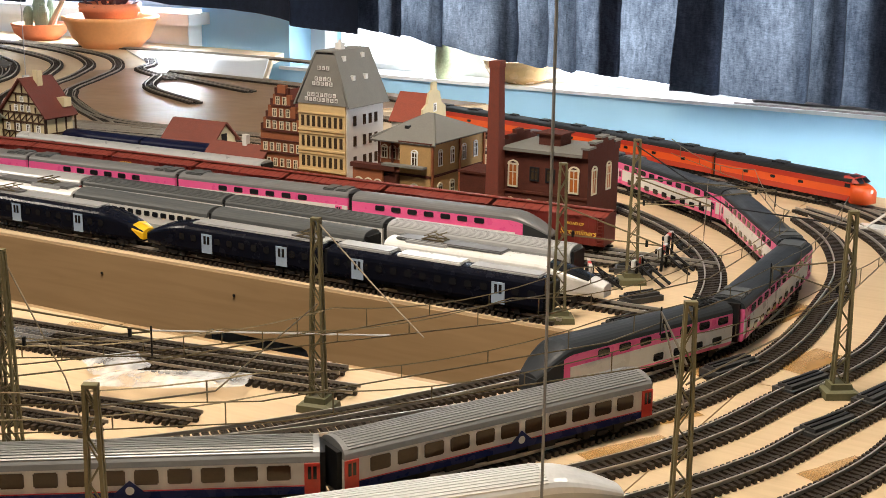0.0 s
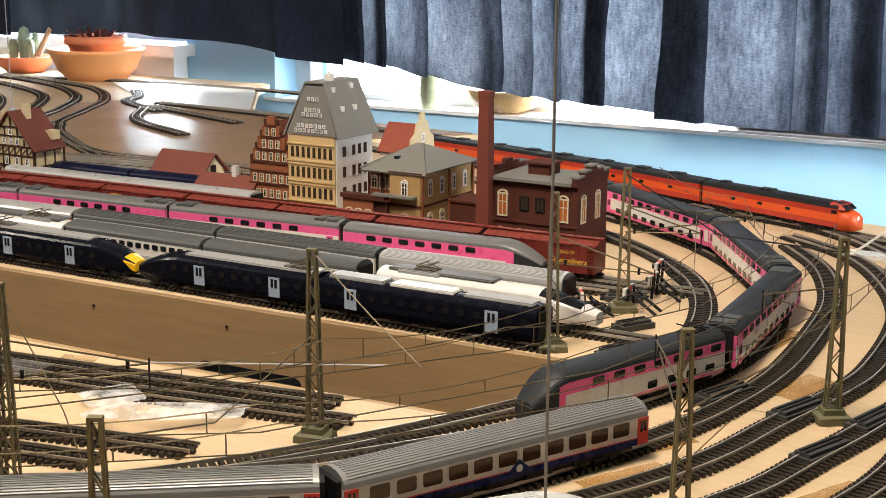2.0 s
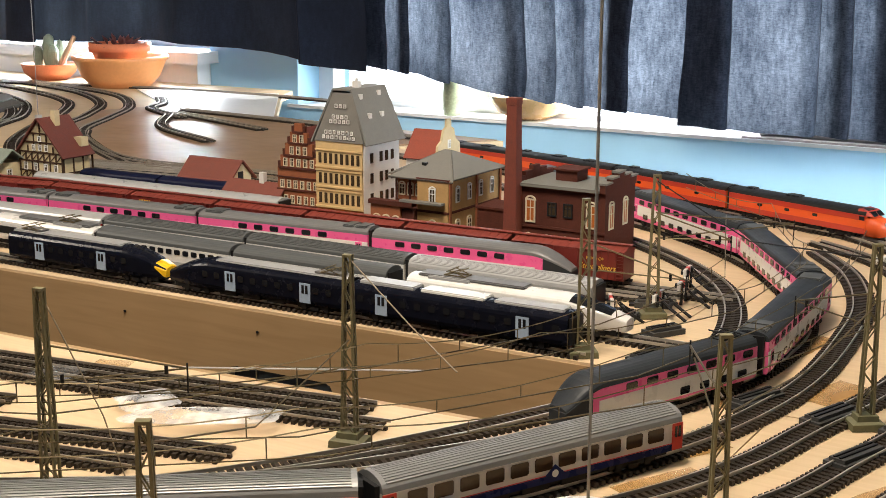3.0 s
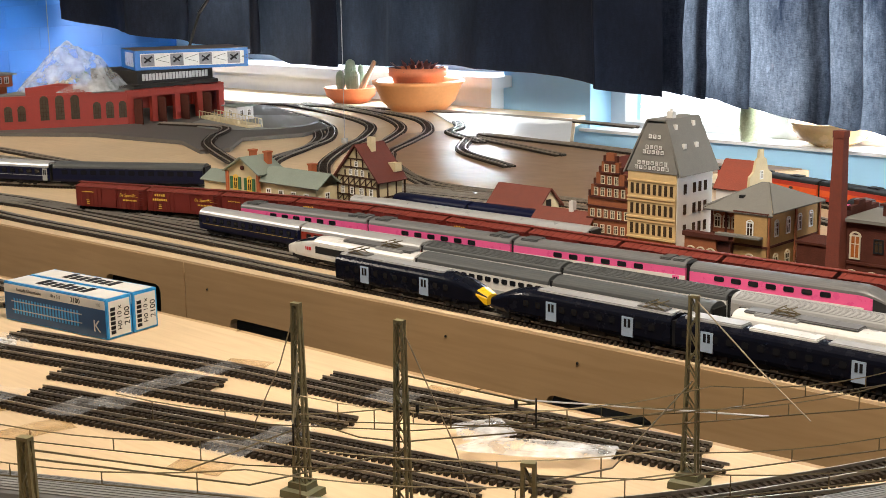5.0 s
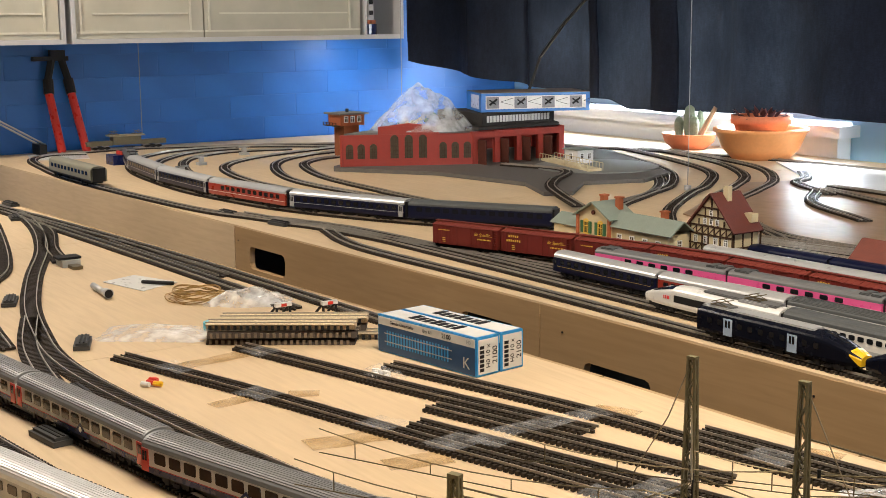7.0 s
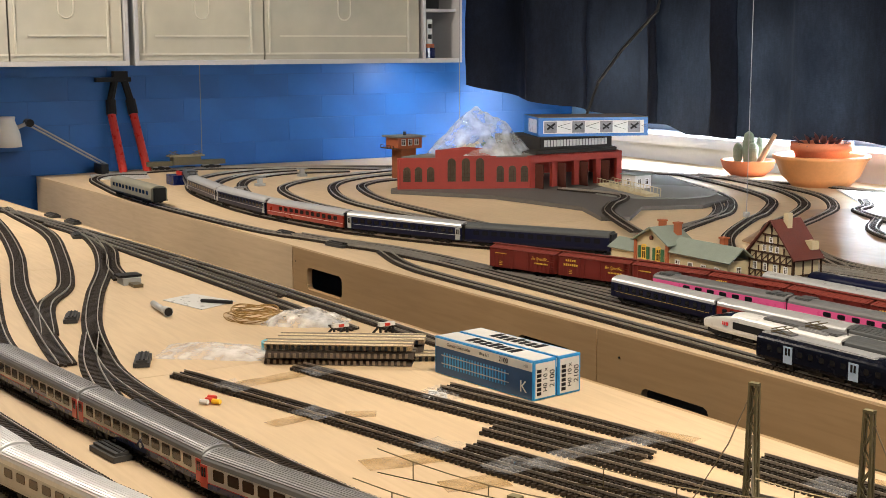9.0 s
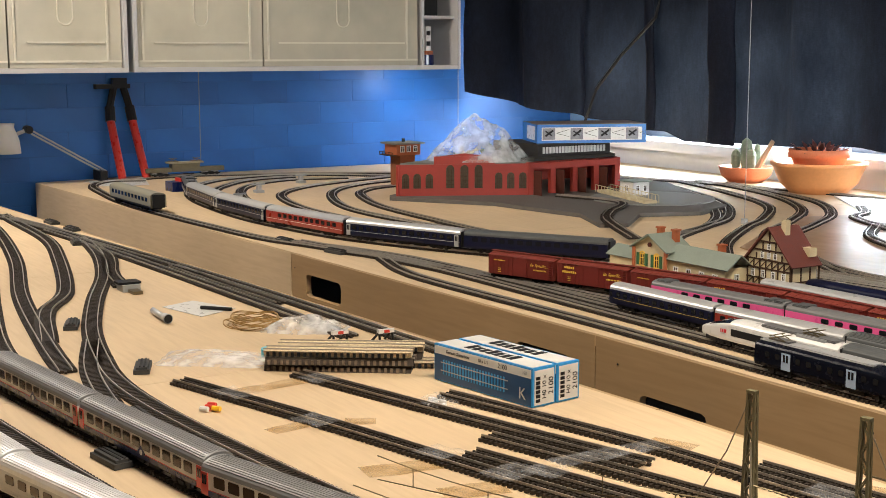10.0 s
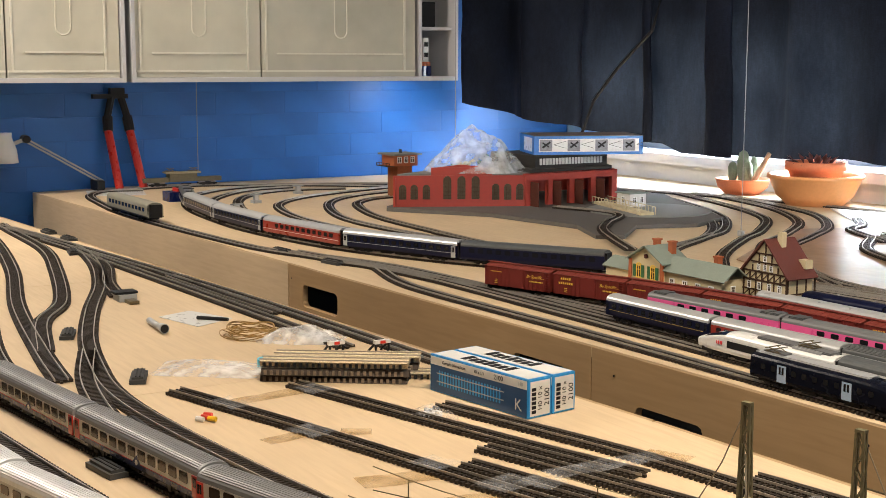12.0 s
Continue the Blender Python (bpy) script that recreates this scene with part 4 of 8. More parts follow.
grey_coach = vehicle("coach", "grey and white coach with a dark ribbed roof", CL, OFFWHITE, GREY_ROOF, z1=0.036, roof_h=0.0095, windows=[(0.08, 0.92, 14, 0.0085, 0.026, 0.0325)], group="coaches on the third track", ribs=5)
for k in range(2):
    put(grey_coach, T3, s3 + (2 + k) * CL, CL, k == 0)
ribbed = vehicle("coach", "stainless steel ribbed coach with a rounded end", CL, SILVER, LIGHT_ROOF, z1=0.035, roof_h=0.010, windows=[(0.08, 0.85, 12, 0.009, 0.025, 0.0325)], group="coaches on the third track", ribs=7)
s = s3 + 4 * CL
put(ribbed, T3, s, CL, True)

# pink double-deck train on the fourth track and on the curve
PL = 0.253


def pink_set(group, side):
    car = vehicle("double_deck_car", "pink and white double-deck train car with a grey roof", PL, PINK, MID_ROOF if side else SLATE_ROOF, z1=0.0425, roof_h=0.0085, windows=[(0.28, 0.74, 6, 0.0125, 0.0345, 0.0408), (0.2, 0.8, 8, 0.0105, 0.0185, 0.0250)] if side else [(0.12, 0.88, 10, 0.0120, 0.0350, 0.0412), (0.16, 0.84, 9, 0.0115, 0.0165, 0.0228)],
                  group=group, category="train car", stripes=[(0.0190, 0.0335, OFFWHITE)] if not side else [(0.0165, 0.0335, OFFWHITE)],
                  doors=[(0.06, 0.009, 0.0145, 0.033, PINK), (0.94, 0.009, 0.0145, 0.033, PINK)], clutter=[(-0.46, -0.36, 0.012, 0.048, 0.0520, GREY_ROOF), (0.34, 0.40, 0.012, 0.048, 0.0518, GREY_ROOF), (0.41, 0.47, 0.012, 0.048, 0.0518, GREY_ROOF)])
    end = vehicle("power_car", "pink end car with a dark grey rounded nose", 0.26 if side else 0.225, PINK, MID_ROOF if side else SLATE_ROOF, z1=0.040 if side else 0.0415, roof_h=0.009, nose=0.046 if side else 0.032, nose_mats=SLATE_ROOF, group=group, category="locomotive",
                  stripes=[(0.0165, 0.0318, OFFWHITE)] if not side else [(0.0160, 0.0270, OFFWHITE)], windows=[(0.07, 0.70, 7, 0.0125, 0.0340, 0.0402), (0.10, 0.42, 4, 0.0115, 0.0175, 0.0240)] if not side else [(0.16, 0.66, 7, 0.0125, 0.0325, 0.0385)])
    return car, end


car, end = pink_set("pink train in the yard", True)
G = T4.near(-1.356, 1.20) - 0.027
for k, sa in enumerate((G - PL, G, G + PL)):
    put(car, T4, sa, PL, k == 0)
put(end, T4, G + 2 * PL, 0.26, True)
car2, end2 = pink_set("pink train on the curve", False)
sP = PINK_T.near(-0.428, 0.838) + 0.002
end2.matrix_world = PINK_T.chord(sP - 0.225, 0.225)
for k in range(4):
    put(car2, PINK_T, sP - 0.225 - (k + 1) * PL, PL, k == 0)
pantograph(end2, -0.085, 0.0508, BLACK, 0.004)

# red boxcars
BL = 0.1465
boxcar = thing("boxcar", "red-brown steel boxcar with yellow lettering and ribs", "boxcar", "red boxcars")
bw = 0.034
part("body", boxes((-BL / 2 + 0.004, BL / 2 - 0.004, -bw / 2, bw / 2, 0.013, 0.046)), BOXRED, boxcar)
rib = mesh_of("rib", boxes((-0.0006, 0.0006, -bw / 2 - 0.0007, bw / 2 + 0.0007, 0.0135, 0.0455)), BOXRED)
for k in range(17):
    x = -BL / 2 + 0.006 + k * (BL - 0.012) / 16
    if abs(x) > 0.016:
        piece("rib", rib, boxcar, pose(x, 0, 0))
for s in (-1, 1):
    part("sliding_door", boxes((-0.014, 0.014, s * bw / 2 - 0.0012, s * bw / 2 + 0.0012, 0.014, 0.0445)), BOXRED, boxcar)
    part("door_rail", boxes((-0.016, 0.040, s * bw / 2 - 0.0016, s * bw / 2 + 0.0016, 0.0447, 0.0457)), BOXRED, boxcar)
    part("ladder", boxes(*[(BL / 2 - 0.012, BL / 2 - 0.005, s * bw / 2 - 0.0014, s * bw / 2 + 0.0014, 0.016 + 0.004 * k, 0.0167 + 0.004 * k) for k in range(8)], (BL / 2 - 0.0125, BL / 2 - 0.0118, s * bw / 2 - 0.0015, s * bw / 2 + 0.0015, 0.015, 0.0455)), BOXRED, boxcar)
part("roof", loft([[(x, -bw / 2 - 0.001, 0.0461), (x, 0, 0.0505), (x, bw / 2 + 0.001, 0.0461), (x, bw / 2, 0.0455), (x, -bw / 2, 0.0455)] for x in (-BL / 2 + 0.003, BL / 2 - 0.003)]), BOXROOF, boxcar)
roofrib = mesh_of("roof_rib", loft([[(x, -bw / 2 - 0.001, 0.0466), (x, 0, 0.0511), (x, bw / 2 + 0.001, 0.0466), (x, bw / 2, 0.0455), (x, -bw / 2, 0.0455)] for x in (-0.0007, 0.0007)]), BOXROOF)
for k in range(13):
    piece("roof_rib", roofrib, boxcar, pose(-BL / 2 + 0.008 + k * (BL - 0.016) / 12, 0, 0))
part("running_board", boxes((-BL / 2, BL / 2, -0.004, 0.004, 0.0513, 0.0523)), BOXROOF, boxcar)
part("underframe", boxes((-BL / 2 + 0.01, BL / 2 - 0.01, -0.008, 0.008, 0.009, 0.0131), (-BL / 2 - 0.0005, -BL / 2 + 0.01, -0.002, 0.002, 0.010, 0.0125), (BL / 2 - 0.01, BL / 2 + 0.0005, -0.002, 0.002, 0.010, 0.0125)), UNDER, boxcar)
for b in (-0.045, 0.045):
    o = piece("bogie", BOGIE, boxcar, pose(b, 0, 0))
    piece("wheelset", WHEELS, o, Matrix())
box_b = copy_thing(boxcar, Matrix())
box_b["label"] = "red-brown steel boxcar with yellow railroad lettering and ribs"
for ob, words in ((boxcar, (("bar13", 0.0028, -0.044, 0.038, 0.0), ("Be Specific...", 0.0075, 0.040, 0.036, 0.3), ("bar10", 0.0042, 0.042, 0.028, 0.3))),
                  (box_b, (("bar5", 0.0062, -0.044, 0.040, 0.0), ("bar7", 0.0062, -0.044, 0.0325, 0.0), ("Be Specific...", 0.0075, 0.042, 0.036, 0.3), ("bar10", 0.0042, 0.044, 0.028, 0.3)))):
    for text, size, x, z, sh in words:
        if text.startswith("bar"):
            n, step = int(text[3:]), size * 0.68
            for k in range(n):
                xk = x + (k - (n - 1) / 2) * step
                part("mark", boxes((xk - step * 0.33, xk + step * 0.33, -bw / 2 - 0.0010, -bw / 2 - 0.0008, z - size * 0.30, z + size * (0.30 if k % 3 else 0.22))), GOLD, ob)
            continue
        writing(text, size, GOLD, ob, pose(x, -bw / 2 - 0.0009, z, 90), shear=sh)
    for z in (0.0175, 0.0205, 0.0235):
        part("lettering_bar", boxes((-0.047, -0.041, -bw / 2 - 0.0010, -bw / 2 - 0.0007, z, z + 0.0010)), GOLD, ob)
s5 = T5.near(-1.985, 1.135) - 0.028
boxcar.matrix_world = T5.chord(s5, BL)
box_b.matrix_world = T5.chord(s5 + 0.1465, BL)
for k in range(2, 9):
    last = copy_thing(boxcar if k % 2 == 0 else box_b, T5.chord(s5 + k * 0.1465, BL))
streamer = copy_thing(boxcar, T5.chord(s5 + 9 * 0.1465, BL))
for o in [c for c in streamer.children if c.name.startswith(("lettering", "mark"))]:
    bpy.data.objects.remove(o)
writing("ROAD OF", 0.0048, GOLD, streamer, pose(0.035, -bw / 2 - 0.0009, 0.036, 90))
writing("Streamliners", 0.0088, GOLD, streamer, pose(0.038, -bw / 2 - 0.0009, 0.0265, 90), shear=0.3)
streamer["label"] = "red-brown boxcar with a cursive yellow slogan"

# low grey wagons beside the boxcars
flat = vehicle("wagon", "low grey covered wagon", 0.20, GREY_BODY, MID_ROOF, z0=0.013, z1=0.030, roof_h=0.008, group="grey wagons", category="wagon")
for k in range(5):
    put(flat, T6, 0.06 + k * 0.205, 0.20, k == 0)

# blue trains behind the houses
blue_rail = vehicle("railcar", "blue railcar with a silver roof band", 0.25, BLUE_BRIGHT, BLUE, z1=0.030, roof_h=0.009, group="stock behind the houses", category="railcar", windows=[(0.1, 0.9, 12, 0.009, 0.022, 0.028)], stripes=[(0.016, 0.0175, OFFWHITE)])
BLUE_T = track([(-1.70, 1.43), (-1.5, 1.435), (-1.2, 1.455)], "brown model track behind the houses")
BLUE_U = track([(-1.66, 1.385), (-1.4, 1.39), (-1.15, 1.40)], "brown model track behind the houses")
blue_rail.matrix_world = BLUE_T.chord(0.05, 0.25)
copy_thing(blue_rail, BLUE_T.chord(0.301, 0.25) @ pose(0, 0, 0, 0, 0, 180))
grey_rail = vehicle("railcar", "low grey railcar with a pale roof", 0.25, GREY_BODY, LIGHT_ROOF, z1=0.028, roof_h=0.009, group="stock behind the houses", category="railcar", windows=[(0.1, 0.9, 12, 0.009, 0.020, 0.026)])
grey_rail.matrix_world = BLUE_U.chord(0.05, 0.25)
copy_thing(grey_rail, BLUE_U.chord(0.301, 0.2))

# the long-distance train on the far curve
ML = 0.268
RUN = "passenger train on the far curve"
loco = vehicle("locomotive", "dark blue electric locomotive with folded pantographs", 0.215, BLUE, GREY_ROOF, z1=0.034, roof_h=0.006, group=RUN, category="locomotive", windows=[(0.20, 0.80, 5, 0.018, 0.026, 0.0315), (0.06, 0.94, 2, 0.010, 0.026, 0.033)],
               stripes=[(0.0145, 0.017, GREY_BODY)], clutter=[(-0.3, -0.1, 0.009, 0.039, 0.043, MID_ROOF), (0.05, 0.3, 0.009, 0.039, 0.043, MID_ROOF)], bogies=(0.22, 0.78))
pantograph(loco, -0.07, 0.042, BLACK, 0.006)
pantograph(loco, 0.07, 0.042, BLACK, 0.006)
run_blue = vehicle("coach", "dark blue express coach with a silver roof", ML, BLUE, SILVER, z1=0.035, roof_h=0.0095, group=RUN, windows=[(0.09, 0.91, 14, 0.0105, 0.025, 0.0325)], stripes=[(0.0215, 0.0222, GREY_BODY)], doors=[(0.035, 0.009, 0.014, 0.034, GREY_BODY), (0.965, 0.009, 0.014, 0.034, GREY_BODY)])
run_red = vehicle("coach", "red dining car with a grey roof", ML, COACH_RED, LIGHT_ROOF, z1=0.035, roof_h=0.0095, group=RUN, windows=[(0.2, 0.9, 11, 0.0105, 0.025, 0.0325)], stripes=[(0.0205, 0.0212, OFFWHITE)])
run_dark = vehicle("coach", "dark blue express coach with a dull grey roof", ML, BLUE, GREY_ROOF, z1=0.035, roof_h=0.0095, group=RUN, windows=[(0.09, 0.91, 14, 0.0105, 0.025, 0.0325)])
sM = MT.near(-3.52, 1.13)
BIG = Matrix.Scale(1.14, 4)
loco.matrix_world = MT.chord(sM - 0.20, 0.245) @ BIG
pos = sM + 0.046
for k, c in enumerate((run_blue, run_blue, run_red, run_blue, run_dark)):
    m = MT.chord(pos + k * ML * 1.14, ML * 1.14)
    if k in (1, 3):
        copy_thing(run_blue, m)
    else:
        c.matrix_world = m @ BIG

# grey coach at the table's end, dark locomotive by the wall
local = vehicle("coach", "dull olive-grey four-axle local coach", 0.262, mat("dull_olive_grey", (0.24, 0.23, 0.18), 0.45, vary=0.15, size=40), MATS["dull_olive_grey"], z1=0.034, roof_h=0.009, windows=[(0.1, 0.9, 11, 0.012, 0.0245, 0.032)], group="", stripes=[(0.013, 0.0155, BLACK)])
sL = LOOP_A.near(-3.52, 0.945)
local.matrix_world = LOOP_A.chord(sL - 0.02, 0.32) @ Matrix.Scale(1.25, 4)
croc = thing("locomotive", "brown model locomotive chassis with long bonnets", "locomotive")
part("body", boxes((-0.035, 0.035, -0.015, 0.015, 0.016, 0.036), (-0.1, -0.036, -0.010, 0.010, 0.015, 0.026), (0.036, 0.1, -0.010, 0.010, 0.015, 0.026)), mat("tarnished_brown", (0.10, 0.085, 0.045), 0.5, vary=0.3), croc)
part("roof", boxes((-0.045, 0.045, -0.016, 0.016, 0.0365, 0.040)), mat("dull_tan", (0.30, 0.25, 0.15), 0.5, vary=0.3), croc)
for b in (-0.065, 0.065):
    o = piece("bogie", BOGIE, croc, pose(b, 0, 0))
    piece("wheelset", WHEELS, o, Matrix())
pantograph(croc, -0.03, 0.041, WIRE, 0.008)
pantograph(croc, 0.03, 0.041, WIRE, 0.008)
croc.matrix_world = WALL_T.chord(WALL_T.near(-4.11, 1.20), 0.26) @ Matrix.Scale(1.28, 4)

# grey express coaches on the near track
BEL = 0.263
BE_G = "grey express coaches on the near curve"
CREAM_GREY = mat("warm_grey_body", (0.68, 0.63, 0.57), 0.35, vary=0.08, size=40, bump=0.01)
belg = vehicle("coach", "light grey express coach with red doors and a blue stripe", BEL, CREAM_GREY, mat("ribbed_roof_grey", (0.25, 0.25, 0.25), 0.42, metal=0.3, vary=0.1, size=30), z1=0.0345, roof_h=0.0105, group=BE_G, windows=[(0.11, 0.89, 11, 0.0150, 0.0232, 0.0332)], glass=WINDOW_BROWN, ribs=6,
               stripes=[(0.0135, 0.0185, BLUE_BRIGHT), (0.0187, 0.0193, INK_RED)], doors=[(0.03, 0.010, 0.0138, 0.0342, DOOR_RED), (0.97, 0.010, 0.0138, 0.0342, DOOR_RED)])
for s in (-1, 1):
    bm = bmesh.new()
    f = [bm.verts.new((x, s * (0.0165 + 0.0005), z)) for x, z in ((-0.021, 0.0165), (0.001, 0.0165), (-0.010, 0.0262))]
    g = [bm.verts.new((v.co.x, s * 0.0164, v.co.z)) for v in f]
    bm.faces.new(f)
    bm.faces.new(g[::-1])
    for i in range(3):
        bm.faces.new((f[i], g[i], g[(i + 1) % 3], f[(i + 1) % 3]))
    part("emblem", bm, BLUE_BRIGHT, belg, "blue triangle emblem")
    part("emblem_oval", cyl(bmesh.new(), (-0.010, s * 0.0165, 0.0195), (-0.010, s * 0.0172, 0.0195), 0.0028, n=14), OFFWHITE, belg)
sB = BELG.near(-0.338, 0.852)
for k in range(6):
    put(belg, BELG, sB + k * BEL, BEL, k == 0)

# silver streamliner nearest to the camera
streamliner = vehicle("coach", "silver fluted streamlined observation car", 0.29, SILVER, mat("polished_roof", (0.70, 0.70, 0.70), 0.34, metal=0.3, size=30), z1=0.034, roof_h=0.011, tail=0.05, group="silver streamliner", windows=[(0.22, 0.92, 10, 0.014, 0.0235, 0.0315)], glass=WINDOW_BROWN, ribs=6,
                      stripes=[(z, z + 0.0012, SILVER) for z in (0.0145, 0.0167, 0.0189, 0.0211)])
stream_mid = vehicle("coach", "silver fluted streamlined coach", 0.29, SILVER, MATS["polished_roof"], z1=0.034, roof_h=0.011, group="silver streamliner", windows=[(0.08, 0.92, 12, 0.014, 0.0235, 0.0315)], glass=WINDOW_BROWN, ribs=6,
                     stripes=[(z, z + 0.0012, SILVER) for z in (0.0145, 0.0167, 0.0189, 0.0211)])
sS = OUTER.near(-0.285, 0.715)
streamliner.matrix_world = OUTER.chord(sS + 0.02, 0.29)
for k in range(1, 5):
    put(stream_mid, OUTER, sS + 0.02 + k * 0.291, 0.29, k == 1)

# orange streamlined diesel units at the back
OL = 0.232
org_b = vehicle("diesel_unit", "orange and red streamlined diesel booster unit", OL, ORANGE, BLACK, z1=0.038, roof_h=0.0075, group="orange diesel set", category="locomotive", stripes=[(0.031, 0.038, ORANGE_RED), (0.0135, 0.0208, ORANGE_RED)],
                windows=[(0.25, 0.75, 3, 0.008, 0.0255, 0.0295)], clutter=[(-0.4, -0.33, 0.006, 0.0445, 0.0475, BLACK), (-0.1, 0.0, 0.008, 0.0445, 0.047, BLACK), (0.2, 0.3, 0.008, 0.0445, 0.047, BLACK)])
org_a = vehicle("diesel_unit", "orange and red streamlined diesel cab unit", OL, ORANGE, BLACK, z1=0.038, roof_h=0.0075, group="orange diesel set", category="locomotive", stripes=[(0.031, 0.038, ORANGE_RED), (0.0135, 0.0208, ORANGE_RED)],
                windows=[(0.25, 0.65, 3, 0.008, 0.0255, 0.0295)], clutter=[(-0.4, -0.33, 0.006, 0.0445, 0.0475, BLACK), (-0.1, 0.0, 0.008, 0.0445, 0.047, BLACK)])
nose = loft([[(OL / 2 - 0.004 + dx, -hw, 0.011), (OL / 2 - 0.004 + dx, -hw, zt * 0.8 + 0.002), (OL / 2 - 0.004 + dx, -hw * 0.6, zt), (OL / 2 - 0.004 + dx, hw * 0.6, zt), (OL / 2 - 0.004 + dx, hw, zt * 0.8 + 0.002), (OL / 2 - 0.004 + dx, hw, 0.011)]
             for dx, hw, zt in ((0, 0.0164, 0.040), (0.008, 0.0162, 0.0355), (0.016, 0.0150, 0.0335), (0.022, 0.0115, 0.0305))])
part("nose", nose, mat("satin_orange", (0.60, 0.075, 0.008), 0.5, vary=0.08), org_a, "rounded orange nose", smooth=True)
part("headlight", cyl(bmesh.new(), (OL / 2 + 0.015, 0, 0.0275), (OL / 2 + 0.0188, 0, 0.0275), 0.0028, n=12), OFFWHITE, org_a, "round white headlight")
cabtop = loft([[(x, -hw, 0.0375), (x, -hw * 0.8, zt), (x, hw * 0.8, zt), (x, hw, 0.0375)] for x, hw, zt in ((OL / 2 - 0.016, 0.0166, 0.0455), (OL / 2 - 0.002, 0.0160, 0.0440), (OL / 2 + 0.006, 0.0145, 0.0380))])
part("cab_roof", cabtop, ORANGE_RED, org_a)
for s in (-1, 1):
    part("cab_window", boxes((OL / 2 - 0.012, OL / 2 - 0.004, s * 0.0166 - 0.0006, s * 0.0166 + 0.0006, 0.0315, 0.0365)), WINDOW, org_a)
    part("windscreen", loft([[(OL / 2 + 0.0006 + 0.0072 * t, s * y, 0.0440 - 0.0062 * t) for y in (0.0015, 0.011)] + [(OL / 2 + 0.0006 + 0.0072 * t, s * y, 0.0425 - 0.0062 * t) for y in (0.011, 0.0015)] for t in (0.15, 0.85)]), WINDOW, org_a)
sO = ORANGE_T.near(-0.40, 1.71)
org_a.matrix_world = ORANGE_T.chord(sO - OL, OL)
for k in range(3):
    put(org_b, ORANGE_T, sO - (k + 2) * (OL + 0.001), OL, k == 0)

# ---------- houses ----------
TIMBER = mat("dark_timber", (0.055, 0.030, 0.018), 0.7, size=60)
CREAM = mat("cream_render", (0.58, 0.49, 0.31), 0.8, size=60)
TILE_RED = mat("red_tiles", (0.125, 0.030, 0.021), 0.7, vary=0.25, size=70, bump=0.3)
TILE_BROWN = mat("brown_red_tiles", (0.17, 0.045, 0.030), 0.7, vary=0.25, size=70, bump=0.3)
SLATE = mat("slate_grey", (0.17, 0.165, 0.15), 0.7, vary=0.15, size=70, bump=0.2)
BRICK = mat("dark_brick", (0.082, 0.026, 0.018), 0.8, vary=0.3, size=90, bump=0.3)
BRICK_O = mat("orange_brick", (0.27, 0.085, 0.032), 0.8, vary=0.25, size=90, bump=0.3)
BRICK_RED = mat("shed_red_brick", (0.33, 0.035, 0.022), 0.6, vary=0.15, size=70, bump=0.25)
SANDST = mat("yellow_sandstone", (0.60, 0.43, 0.21), 0.75, vary=0.12, size=70)
STUCCO = mat("pale_stucco", (0.66, 0.64, 0.62), 0.8, vary=0.1, size=50)
WFRAME = mat("cream_window_frame", (0.62, 0.56, 0.42), 0.6, bump=0)
PANE = mat("model_window_pane", (0.05, 0.035, 0.022), 0.15, vary=0.3, bump=0)
GREEN_ROOF = mat("grey_green_roof", (0.22, 0.26, 0.22), 0.6, vary=0.15, size=50)
GREEN = mat("green_shutter", (0.03, 0.12, 0.05), 0.6, bump=0)
CHIM = mat("orange_chimney", (0.40, 0.11, 0.04), 0.7)
PLINTH = mat("dark_stone_base", (0.105, 0.095, 0.085), 0.7, vary=0.3, size=40, bump=0.2)
WIN_CACHE = {}


